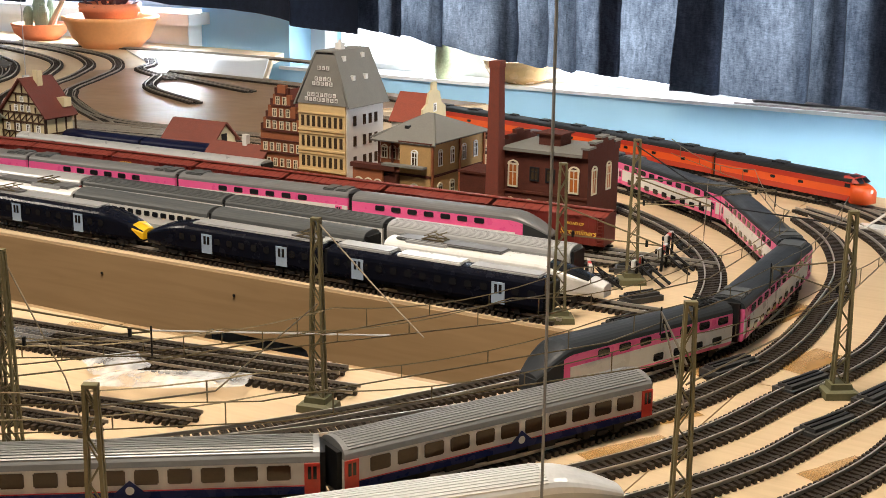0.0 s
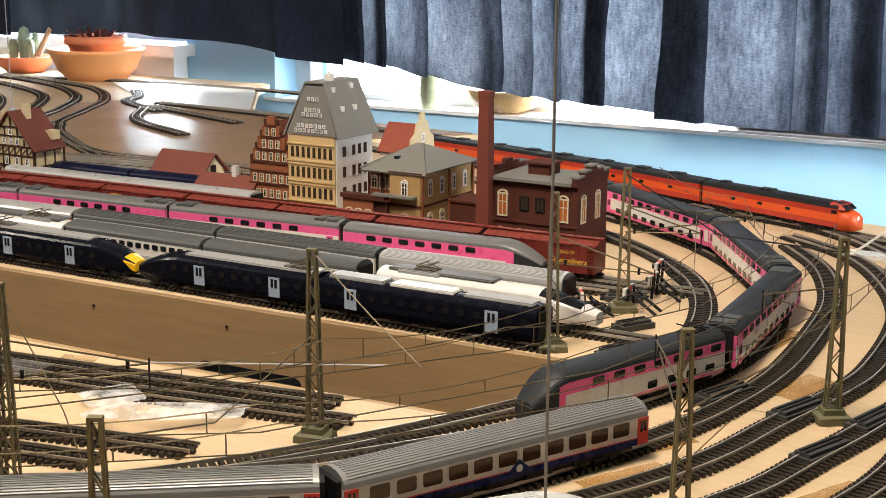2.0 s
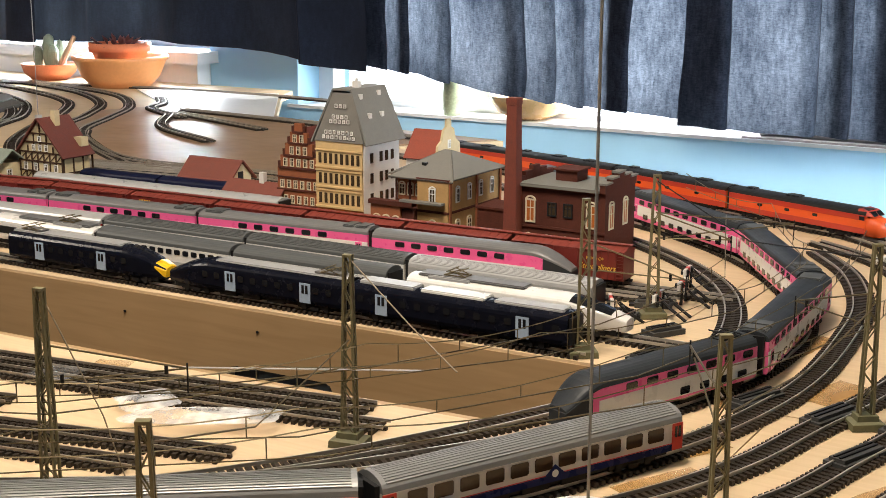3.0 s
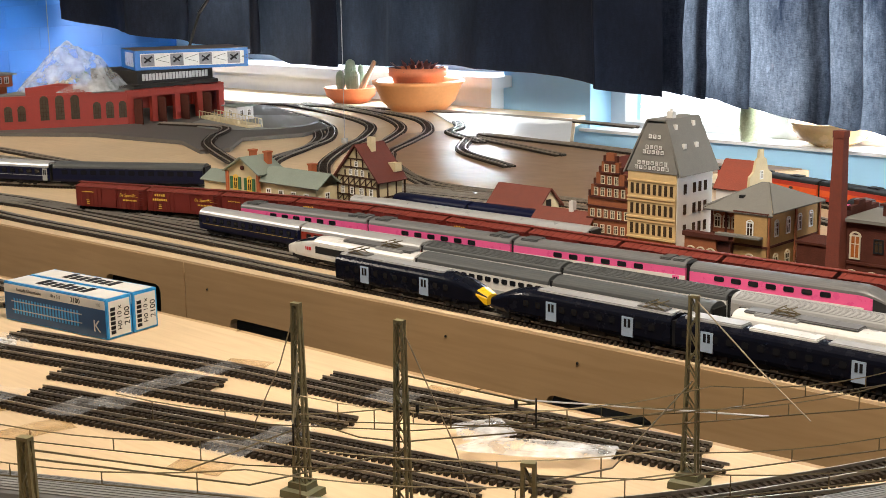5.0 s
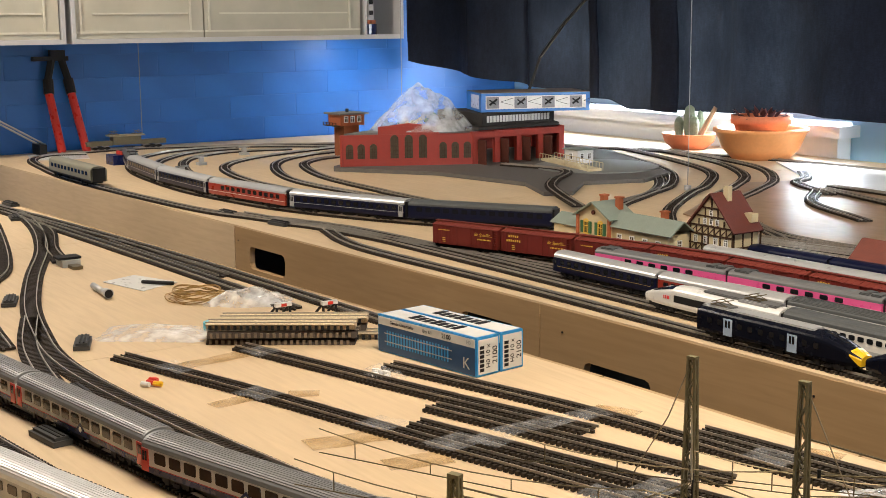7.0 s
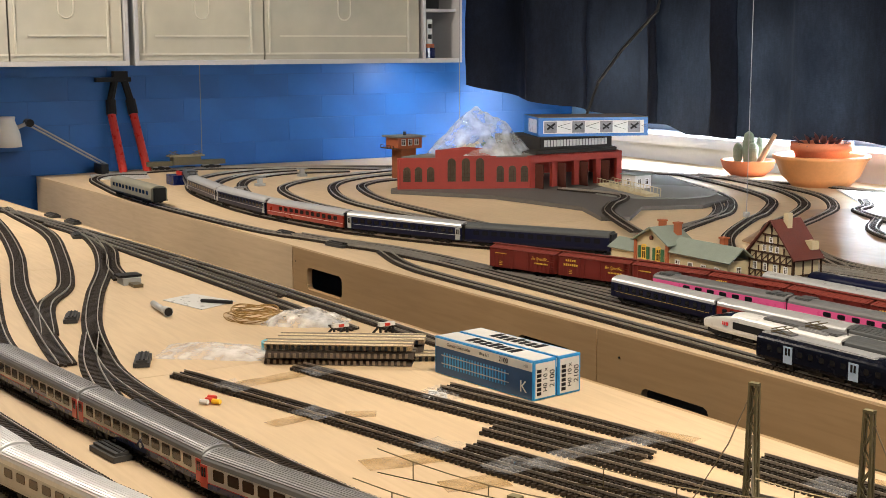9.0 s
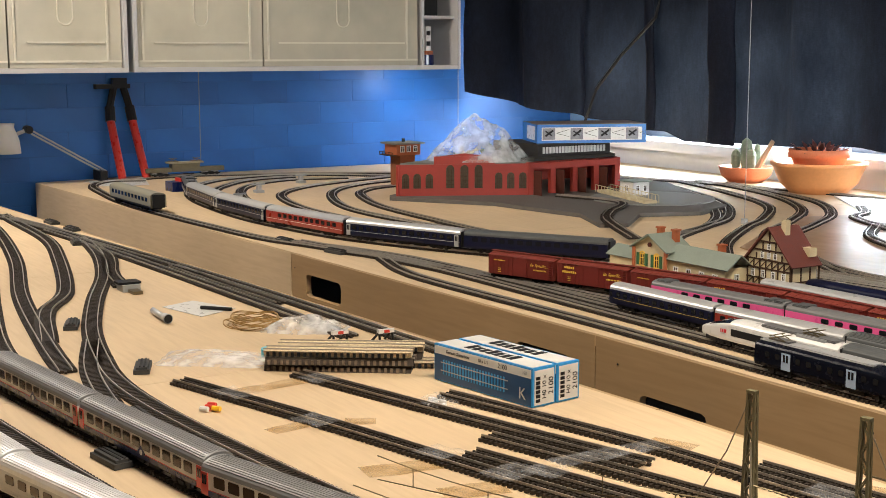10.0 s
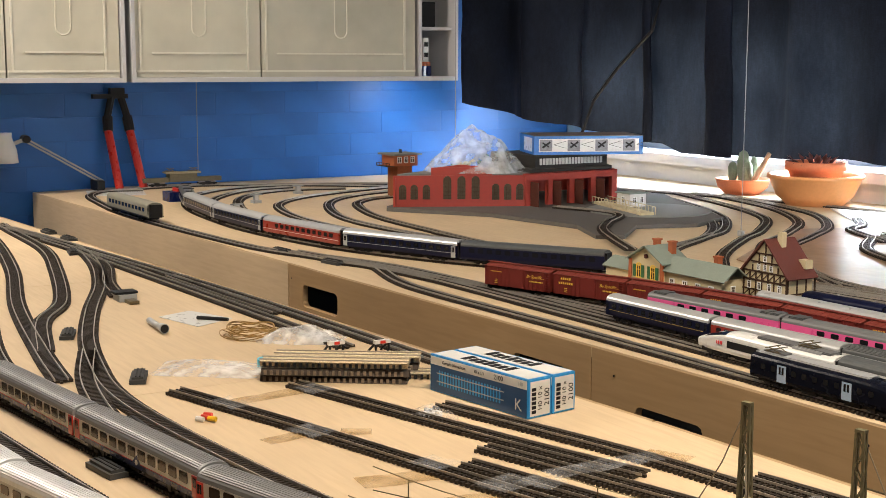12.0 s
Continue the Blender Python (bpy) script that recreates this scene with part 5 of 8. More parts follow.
def win(root, x, y, z, w, h, side="front", frame=None, arch=False, pane=None):
    """A small model window: a proud frame with a recessed pane and glazing bars. side: which way it looks."""
    key = (w, h, frame.name if frame else "", arch, pane.name if pane else "")
    if key not in WIN_CACHE:
        t = min(w, h) * 0.14
        bm = bmesh.new()
        outer = ((-w / 2, -t), (w / 2, -t), (w / 2, h), (-w / 2, h))
        inner = ((-w / 2 + t, 0.0), (w / 2 - t, 0.0), (w / 2 - t, h - t), (-w / 2 + t, h - t))
        rings = [[bm.verts.new((px, yy, pz)) for px, pz in loop] for yy in (-0.0011, 0.0004) for loop in (outer, inner)]
        for a, b in ((rings[0], rings[1]), (rings[2], rings[0]), (rings[1], rings[3])):
            for q in range(4):
                bm.faces.new((a[q], a[(q + 1) % 4], b[(q + 1) % 4], b[q]))
        frame_me = mesh_of("window", bm, frame or WFRAME)
        u, x1, za, zb = t * 0.3, w / 2 - t, h * 0.58, h * 0.58 + t * 0.6
        cross = ((-u, 0), (u, 0), (u, za), (x1, za), (x1, zb), (u, zb), (u, h - t), (-u, h - t), (-u, zb), (-x1, zb), (-x1, za), (-u, za))
        bar_me = mesh_of("glazing_bar", loft([[(px, yy, pz) for px, pz in cross] for yy in (-0.0007, 0.0004)]), frame or WFRAME)
        arch_me, bm = None, bmesh.new()
        if arch:
            for k in range(6):
                a0, a1 = math.pi * k / 6, math.pi * (k + 1) / 6
                r0, r1 = w / 2 * 0.78, w / 2 * 1.12
                ps = [(-r * math.cos(a), h - t + r * 0.8 * math.sin(a)) for r, a in ((r0, a0), (r1, a0), (r1, a1), (r0, a1))]
                f = [bm.verts.new((px, -0.0010, pz)) for px, pz in ps]
                g = [bm.verts.new((px, 0.0004, pz)) for px, pz in ps]
                bm.faces.new(f)
                for i in range(4):
                    bm.faces.new((f[i], g[i], g[(i + 1) % 4], f[(i + 1) % 4]))
            bmesh.ops.remove_doubles(bm, verts=bm.verts, dist=0.00001)
            arch_me = mesh_of("arch", bm, frame or WFRAME)
        pane_me = mesh_of("pane", boxes((-w / 2 + t * 0.5, w / 2 - t * 0.5, -0.0003, 0.0006, 0.0003, h - t * 0.4)), pane or PANE)
        WIN_CACHE[key] = (frame_me, pane_me, bar_me, arch_me)
    turn = {"front": 0, "right": 90, "back": 180, "left": -90}[side]
    o = piece("window", WIN_CACHE[key][0], root, pose(x, y, z, 0, 0, turn))
    for name, me in zip(("pane", "glazing_bar", "arch"), WIN_CACHE[key][1:]):
        if me:
            piece(name, me, o, Matrix())


def gable_roof(root, x0, x1, y0, y1, ze, zr, material, along="y", over=0.004, thick=0.0022, hip=0.0):
    """A pitched roof of two slabs with its ridge along an axis; hip: how far the ridge stops short of the gable ends."""
    def slab(pts):
        n = (Vector(pts[1]) - Vector(pts[0])).cross(Vector(pts[2]) - Vector(pts[0])).normalized()
        if n.z < 0:
            n = -n
        return loft([[Vector(p) for p in pts], [Vector(p) + n * thick for p in pts]])
    if along == "y":
        xm = (x0 + x1) / 2
        for s, xe in ((-1, x0 - over), (1, x1 + over)):
            zz = ze - over * (zr - ze) / ((x1 - x0) / 2)
            part("roof", slab([(xe, y0 - over, zz), (xm, y0 - over + hip, zr), (xm, y1 + over - hip, zr), (xe, y1 + over, zz)]), material, root)
    else:
        ym = (y0 + y1) / 2
        for ye in (y0 - over, y1 + over):
            zz = ze - over * (zr - ze) / ((y1 - y0) / 2)
            part("roof", slab([(x0 - over, ye, zz), (x0 - over + hip, ym, zr), (x1 + over - hip, ym, zr), (x1 + over, ye, zz)]), material, root)
    if hip:
        if along == "y":
            ends = [[(x0 - over, y, ze), (x1 + over, y, ze), ((x0 + x1) / 2, y + s * hip, zr)] for y, s in ((y0 - over, 1), (y1 + over, -1))]
        else:
            ends = [[(x, y0 - over, ze), (x, y1 + over, ze), (x + s * hip, (y0 + y1) / 2, zr)] for x, s in ((x0 - over, 1), (x1 + over, -1))]
        for e in ends:
            part("roof_hip", slab(e), material, root)


def gable_wall(x0, x1, y, ze, zr, t=0.004):
    xm = (x0 + x1) / 2
    return loft([[(x0, yy, ze), (x1, yy, ze), (xm, yy, zr)] for yy in (y, y + t)])


# half-timbered house
ht = thing("half_timbered_house", "half-timbered model house with a steep red roof", "model house", "model houses")
hx0, hx1, hy0, hy1, hze, hzr = -1.652, -1.556, 1.385, 1.440, 0.066, 0.118
part("wall", boxes((hx0, hx1, hy0, hy1, 0, hze)), CREAM, ht)
part("gable", gable_wall(hx0, hx1, hy0, hze, hzr), CREAM, ht)
gable_roof(ht, hx0, hx1, hy0, hy1, hze, hzr, TILE_RED, "y", 0.006)
beam_bars = []
for z in (0.004, 0.022, 0.034, 0.050, 0.064):
    beam_bars.append((hx0 - 0.001, hx1 + 0.001, hy0 - 0.0014, hy0 + 0.001, z, z + 0.0026))
for k in range(8):
    x = hx0 + (hx1 - hx0 - 0.0024) * k / 7
    beam_bars.append((x, x + 0.0024, hy0 - 0.0012, hy0 + 0.001, 0.0, hze))
for d in beam_bars:
    part("beam", boxes(d), TIMBER, ht)
for z, hwid in ((0.080, 0.032), (0.094, 0.020)):
    part("beam", boxes((-1.604 - hwid, -1.604 + hwid, hy0 - 0.0014, hy0 + 0.001, z, z + 0.0024)), TIMBER, ht)
for k in range(-2, 3):
    top = hzr - abs(k) * 0.019 - 0.004
    part("beam", boxes((-1.604 + k * 0.014 - 0.0011, -1.604 + k * 0.014 + 0.0011, hy0 - 0.0012, hy0 + 0.001, hze, top)), TIMBER, ht)
for k in range(7):
    xa = hx0 + 0.0024 + (hx1 - hx0 - 0.0024) * k / 7
    for z in (0.0245, 0.0525):
        bm = bmesh.new()
        cyl(bm, (xa, hy0 - 0.0006, z), (xa + 0.011, hy0 - 0.0006, z + 0.010), 0.0009, n=4)
        part("brace", bm, TIMBER, ht)
for k in range(4):
    part("beam", boxes((hx1 - 0.001, hx1 + 0.0012, hy0 + 0.02 * k, hy0 + 0.02 * k + 0.0024, 0, hze - 0.004)), TIMBER, ht)
for z in (0.004, 0.034, 0.058):
    part("beam", boxes((hx1 - 0.001, hx1 + 0.0014, hy0, hy1, z, z + 0.0024)), TIMBER, ht)
for k in range(4):
    win(ht, hx0 + 0.014 + 0.0225 * k, hy0 - 0.0012, 0.0375, 0.008, 0.011, frame=WHITE)
    win(ht, hx0 + 0.014 + 0.0225 * k, hy0 - 0.0012, 0.0075, 0.008, 0.012, frame=WHITE)
for k in range(3):
    win(ht, -1.604 + (k - 1) * 0.014, hy0 - 0.0012, 0.069, 0.007, 0.009, frame=WHITE)
win(ht, -1.604, hy0 - 0.0012, 0.0835, 0.007, 0.008, frame=WHITE)
part("chimney", boxes((-1.600, -1.590, 1.405, 1.415, 0.105, 0.130)), CREAM, ht)
part("dormer", boxes((-1.572, -1.556, 1.425, 1.440, 0.074, 0.088)), CREAM, ht)

# small station with green shutters
st = thing("station_house", "small cream station building with a grey-green roof", "model house", "model houses")
part("wall", boxes((-1.88, -1.795, 1.335, 1.385, 0, 0.060)), CREAM, st)
part("gable", gable_wall(-1.88, -1.795, 1.335, 0.060, 0.082), CREAM, st)
gable_roof(st, -1.88, -1.795, 1.335, 1.385, 0.060, 0.083, GREEN_ROOF, "y", 0.007)
for k in (0, 1):
    x = -1.857 + 0.038 * k
    win(st, x, 1.3345, 0.028, 0.013, 0.021, frame=GOLD, arch=True)
    for s in (-1, 1):
        part("shutter", boxes((x + s * 0.0105 - 0.0032, x + s * 0.0105 + 0.0032, 1.3325, 1.335, 0.028, 0.049)), GREEN, st)
for s, x in ((-1, -1.8795), (1, -1.7955)):
    part("quoin", boxes((x - 0.003, x + 0.003, 1.332, 1.336, 0.0, 0.058)), CHIM, st)
part("roundel", cyl(bmesh.new(), (-1.8375, 1.332, 0.066), (-1.8375, 1.336, 0.066), 0.004, n=10), BRICK, st)
part("wing", boxes((-1.7949, -1.655, 1.340, 1.388, 0, 0.048)), CREAM, st)
gable_roof(st, -1.792, -1.650, 1.340, 1.388, 0.050, 0.068, GREEN_ROOF, "x", 0.006)
part("lean_to", boxes((-1.955, -1.8801, 1.340, 1.385, 0, 0.036)), CREAM, st)
gable_roof(st, -1.957, -1.883, 1.340, 1.385, 0.036, 0.050, GREEN_ROOF, "x", 0.004)
for x in (-1.855, -1.815, -1.70):
    part("chimney", boxes((x - 0.005, x + 0.005, 1.368, 1.378, 0.06, 0.090 if x < -1.75 else 0.078), (x - 0.0065, x + 0.0065, 1.3665, 1.3795, 0.0782 if x > -1.75 else 0.0902, 0.081 if x > -1.75 else 0.093)), CHIM, st)
for k in range(4):
    win(st, -1.775 + 0.032 * k, 1.3395, 0.018, 0.012, 0.018, frame=WHITE)
win(st, -1.6545, 1.364, 0.022, 0.010, 0.016, "right", WHITE)


def low_shed(x0, x1, y0, y1, ze, zr, label, along="x"):
    g = thing("goods_shed", label, "model house", "low goods sheds")
    part("wall", boxes((x0, x1, y0, y1, 0, ze)), CREAM, g)
    gable_roof(g, x0, x1, y0, y1, ze, zr, TILE_BROWN, along, 0.006)
    ym = (y0 + y1) / 2
    part("gable", loft([[(x, y0, ze), (x, y1, ze), (x, ym, zr)] for x in (x1 - 0.004, x1)]), CREAM if along == "x" else TIMBER, g)
    part("gable_opening", boxes((x1 - 0.001, x1 + 0.0008, ym - 0.006, ym + 0.006, ze * 0.9, ze + 0.008)), BLACK, g)
    return g


low_shed(-1.392, -1.298, 1.475, 1.525, 0.038, 0.062, "low goods shed with a weathered red roof")
sh2 = low_shed(-1.268, -1.172, 1.425, 1.470, 0.026, 0.045, "low shed with a worn red tile roof")
part("chimney", boxes((-1.215, -1.207, 1.443, 1.451, 0.040, 0.060)), STUCCO, sh2)

# stepped-gable brick house
br = thing("gabled_house", "orange brick model house with a stepped ornate gable", "model house", "model houses")
bx0, bx1, by0 = -1.178, -1.101, 1.44
part("wall", boxes((bx0, bx1, by0, by0 + 0.07, 0, 0.072)), BRICK_O, br)
for k, (w, za, zb) in enumerate(((0.066, 0.0721, 0.090), (0.048, 0.0901, 0.108), (0.030, 0.1081, 0.124), (0.014, 0.1241, 0.137))):
    xm = (bx0 + bx1) / 2
    part("gable_step", boxes((xm - w / 2, xm + w / 2, by0, by0 + 0.006, za, zb)), BRICK_O, br)
    part("cornice", boxes((xm - w / 2 - 0.002, xm + w / 2 + 0.002, by0 - 0.0022, by0 + 0.003, za - 0.0012, za + 0.0016)), BRICK, br)
    for s in (-1, 1):
        part("finial", boxes((xm + s * (w / 2 + 0.003) - 0.0018, xm + s * (w / 2 + 0.003) + 0.0018, by0, by0 + 0.005, za, za + 0.009)), BRICK, br)
gable_roof(br, bx0, bx1, by0 + 0.007, by0 + 0.07, 0.072, 0.128, TILE_RED, "y", 0.001)
for z in (0.018, 0.040, 0.058):
    part("cornice", boxes((bx0 - 0.001, bx1 + 0.0005, by0 - 0.002, by0 + 0.001, z, z + 0.002)), BRICK, br)
for z, n in ((0.022, 5), (0.044, 6), (0.0755, 5), (0.093, 3), (0.110, 2)):
    for k in range(n):
        win(br, (bx0 + bx1) / 2 + (k - (n - 1) / 2) * 0.0118, by0 - 0.0004, z, 0.0068, 0.011, frame=WFRAME)

# tall merchant house
tw = thing("merchant_house", "tall cream merchant house with a steep grey roof", "model house", "model houses")
tx0, tx1, ty0, ty1, tze, tzr = -1.099, -1.020, 1.43, 1.518, 0.118, 0.189
part("wall", boxes((tx0, tx1, ty0, ty1, 0, tze)), STUCCO, tw)
part("front", boxes((tx0 - 0.0005, tx1 - 0.001, ty0 - 0.003, ty0 - 0.0002, 0.024, tze)), SANDST, tw, "cream timber front")
part("ground_floor", boxes((tx0, tx1 - 0.001, ty0 - 0.002, ty0 - 0.0002, 0, 0.0238)), BRICK_O, tw)
bm = loft([[(tx0 - 0.002, yy, tze), (tx1 + 0.002, yy, tze), ((tx0 + tx1) / 2 + 0.016, yy + 0.010, tzr - 0.004), ((tx0 + tx1) / 2 - 0.016, yy + 0.010, tzr - 0.004)] for yy in (ty0 - 0.004, ty0)])
part("gable", bm, SLATE, tw, "slate-hung gable")
xm = (tx0 + tx1) / 2
for s in (-1, 1):
    a = [(xm + s * (tx1 - tx0 + 0.012) / 2, ty0 - 0.005, tze - 0.003), (xm + s * 0.014, ty0 + 0.005, tzr), (xm + s * 0.014, ty1, tzr), (xm + s * (tx1 - tx0 + 0.012) / 2, ty1 + 0.005, tze - 0.003)]
    part("roof", loft([[Vector(p) for p in a], [Vector(p) + Vector((s * 0.002, 0, 0.001)) for p in a]]), SLATE, tw)
part("roof_top", boxes((xm - 0.0145, xm + 0.0145, ty0 + 0.004, ty1 + 0.001, tzr - 0.001, tzr + 0.0012)), SLATE, tw)
DARK_WIN = mesh_of("window", boxes((-0.0023, 0.0023, -0.0006, 0.0006, 0.001, 0.0155)), PANE)
DARK_BAR = mesh_of("mullion", boxes((-0.0004, 0.0004, -0.0009, 0.0, 0.001, 0.0155), (-0.0023, 0.0023, -0.0009, 0.0, 0.0115, 0.0122)), TIMBER)
for z in (0.030, 0.058, 0.086):
    part("ledge", boxes((tx0 - 0.001, tx1, ty0 - 0.0048, ty0 - 0.003, z - 0.005, z - 0.0025)), SANDST, tw)
    part("ledge", boxes((tx0 - 0.001, tx1, ty0 - 0.0044, ty0 - 0.003, z + 0.0185, z + 0.0205)), SANDST, tw)
    for k in range(8):
        o = piece("window", DARK_WIN, tw, pose(tx0 + 0.007 + k * 0.0092, ty0 - 0.0032, z))
        piece("mullion", DARK_BAR, o, Matrix())
    for k in range(4):
        win(tw, tx1 + 0.0002, ty0 + 0.018 + (0.009 if k > 0 else 0) + k * 0.014, z + 0.004, 0.006, 0.013, "right", TIMBER)
for z, n in ((0.1225, 8), (0.1290, 7), (0.144, 5), (0.1505, 4), (0.165, 3)):
    for k in range(n):
        win(tw, xm + (k - (n - 1) / 2) * 0.0072, ty0 - 0.0045 + 0.010 * (z - tze) / (tzr - tze), z, 0.0042, 0.0046, frame=WHITE)
for y, z in ((1.455, 0.150), (1.485, 0.150), (1.45, 0.176), (1.495, 0.178)):
    x = xm + 0.014 + (tzr - z) / (tzr - tze) * 0.032
    part("dormer", boxes((x - 0.004, x + 0.003, y - 0.003, y + 0.003, z, z + 0.007)), STUCCO, tw)
part("chimney", boxes((xm - 0.002, xm + 0.008, 1.462, 1.471, tzr, tzr + 0.010), (xm + 0.001, xm + 0.0045, 1.465, 1.4685, tzr + 0.0101, tzr + 0.014)), STUCCO, tw)

# red house with a curved white gable behind
rh = thing("gabled_house", "red-roofed model house with a white baroque gable", "model house", "model houses")
part("wall", boxes((-1.10, -1.045, 1.66, 1.72, 0, 0.066)), STUCCO, rh)
gable_roof(rh, -1.10, -1.05, 1.66, 1.72, 0.066, 0.104, mat("bright_red_tiles", (0.28, 0.060, 0.034), 0.7, vary=0.2, size=70, bump=0.3), "x", 0.003)
gy = [(1.655, 0.06), (1.725, 0.06), (1.722, 0.085), (1.710, 0.092), (1.705, 0.108), (1.697, 0.112), (1.696, 0.124), (1.684, 0.124), (1.683, 0.112), (1.675, 0.108), (1.670, 0.092), (1.658, 0.085)]
part("baroque_gable", loft([[(x, y, z) for y, z in gy] for x in (-1.045, -1.041)]), CREAM, rh)
win(rh, -1.0408, 1.69, 0.080, 0.008, 0.012, "right", WHITE)

# villa in brick and sandstone
vi = thing("villa", "yellow sandstone villa with red brick front and grey hip roof", "model house", "model houses")
part("wall", boxes((-0.905, -0.858, 1.385, 1.52, 0, 0.0885)), mat("ochre_sandstone", (0.42, 0.26, 0.105), 0.75, vary=0.18, size=70), vi)
part("brick_wing", boxes((-0.945, -0.9055, 1.40, 1.50, 0, 0.0885)), BRICK_O, vi)
part("terrace", boxes((-0.972, -0.925, 1.375, 1.3995, 0, 0.050)), BRICK_O, vi)
part("terrace_rail", boxes((-0.974, -0.9057, 1.372, 1.3845, 0.0502, 0.056)), BRICK, vi)
part("porch", boxes((-0.9245, -0.9055, 1.378, 1.3995, 0, 0.046)), BRICK, vi)
gable_roof(vi, -0.942, -0.858, 1.392, 1.515, 0.0885, 0.115, SLATE, "x", 0.008, hip=0.045)
for z in (0.044, 0.086):
    part("cornice", boxes((-0.9064, -0.856, 1.3835, 1.385, z, z + 0.003)), BRICK, vi)
    part("cornice", boxes((-0.858, -0.8565, 1.383, 1.522, z, z + 0.003)), BRICK, vi)
for k in range(4):
    win(vi, -0.8578, 1.408 + k * 0.030, 0.058, 0.010, 0.018, "right", WHITE, True)
    win(vi, -0.8578, 1.408 + k * 0.030, 0.012, 0.012, 0.020, "right", WFRAME, True)
win(vi, -0.882, 1.3848, 0.058, 0.010, 0.018, "front", WHITE, True)
win(vi, -0.882, 1.3848, 0.012, 0.012, 0.020, "front", WFRAME, True)
for k in range(3):
    win(vi, -0.938 + k * 0.013, 1.3998, 0.062, 0.010, 0.014, "front", WFRAME, True)
    win(vi, -0.962 + k * 0.015, 1.3748, 0.014, 0.012, 0.020, "front", WFRAME, True)
for z in (0.030, 0.0525, 0.0835):
    part("brick_band", boxes((-0.9462, -0.9056, 1.3982, 1.3999, z, z + 0.0022)), BRICK, vi)
for x in (-0.9455, -0.9245, -0.9065):
    part("pilaster", boxes((x - 0.0016, x + 0.0016, 1.3972, 1.3981, 0.0, 0.088)), BRICK, vi)
for y in (1.3865, 1.4545, 1.5185):
    part("pilaster", boxes((-0.8566, -0.8548, y - 0.002, y + 0.002, 0.0, 0.088)), BRICK_O, vi)
part("terrace_roof", boxes((-0.9255, -0.862, 1.3725, 1.3832, 0.0565, 0.0592)), SLATE, vi)
part("skylight", boxes((-0.915, -0.909, 1.412, 1.418, 0.100, 0.104)), BLACK, vi)

# factory with chimney
fa = thing("factory", "dark red brick factory with a flat grey roof", "model house", "model houses")
fx0, fx1, fy0, fy1, fz = -0.770, -0.650, 1.41, 1.50, 0.088
part("wall", boxes((fx0, fx1, fy0, fy1, 0, fz)), BRICK, fa)
part("roof", boxes((fx0 - 0.003, fx1 - 0.006, fy0 - 0.006, fy1, fz, fz + 0.004)), SLATE, fa)
for k, zz in ((0, 0.0), (1, 0.005), (2, 0.010), (3, 0.005), (4, 0.0)):
    part("parapet_step", boxes((fx1 - 0.006, fx1 + 0.001, fy0 - 0.004 + k * 0.0192, fy0 + 0.0152 + k * 0.0192 - 0.0002, fz, fz + 0.010 + zz)), BRICK, fa)
    part("parapet_cap", boxes((fx1 - 0.008, fx1 + 0.003, fy0 - 0.005 + k * 0.0192, fy0 + 0.0155 + k * 0.0192, fz + 0.0102 + zz, fz + 0.0126 + zz)), SLATE, fa)
    part("parapet_step", boxes((fx0 - 0.003, fx0 + 0.003, fy0 - 0.004 + k * 0.0192, fy0 + 0.0152 + k * 0.0192 - 0.0002, fz + 0.0042, fz + 0.010 + zz)), BRICK, fa)
part("roof_lantern", boxes((-0.735, -0.705, 1.445, 1.475, fz + 0.004, fz + 0.017), (-0.738, -0.702, 1.442, 1.478, fz + 0.0172, fz + 0.0195)), BRICK, fa)
for x in (-0.752, -0.668):
    win(fa, x, fy0 - 0.0004, 0.044, 0.014, 0.028, "front", WFRAME, True, mat("lit_pane", (0.40, 0.12, 0.02), 0.3, vary=0.3, bump=0))
for x in (-0.722, -0.700):
    win(fa, x, fy0 - 0.0004, 0.054, 0.013, 0.016, "front", BLACK)
for y in (1.428, 1.470):
    win(fa, fx1 + 0.0002, y, 0.042, 0.014, 0.030, "right", WFRAME, True, MATS["lit_pane"])
for k in range(4):
    win(fa, -0.755 + 0.026 * k, fy0 - 0.0004, 0.008, 0.016, 0.016, "front", WFRAME, True)
part("cornice", boxes((fx0 - 0.001, fx1 + 0.001, fy0 - 0.002, fy0 + 0.001, 0.036, 0.039)), BRICK, fa)
part("annex", boxes((-0.835, -0.7705, 1.42, 1.47, 0, 0.050)), BRICK, fa)
part("annex_coping", boxes((-0.837, -0.771, 1.418, 1.472, 0.0502, 0.053)), BRICK, fa)
chm = thing("chimney", "tall square dark red brick chimney", "chimney")
part("shaft", loft([[(-0.772 + s * w, 1.40 + t * w, z) for s, t in ((-1, -1), (1, -1), (1, 1), (-1, 1))] for w, z in ((0.0096, 0.0), (0.0086, 0.06), (0.0070, 0.17), (0.0068, 0.190))]), mat("red_chimney_brick", (0.15, 0.034, 0.020), 0.8, vary=0.25, size=90, bump=0.3), chm)
part("crown", boxes((-0.7795, -0.7645, 1.3925, 1.4075, 0.1902, 0.1985)), MATS["red_chimney_brick"], chm)

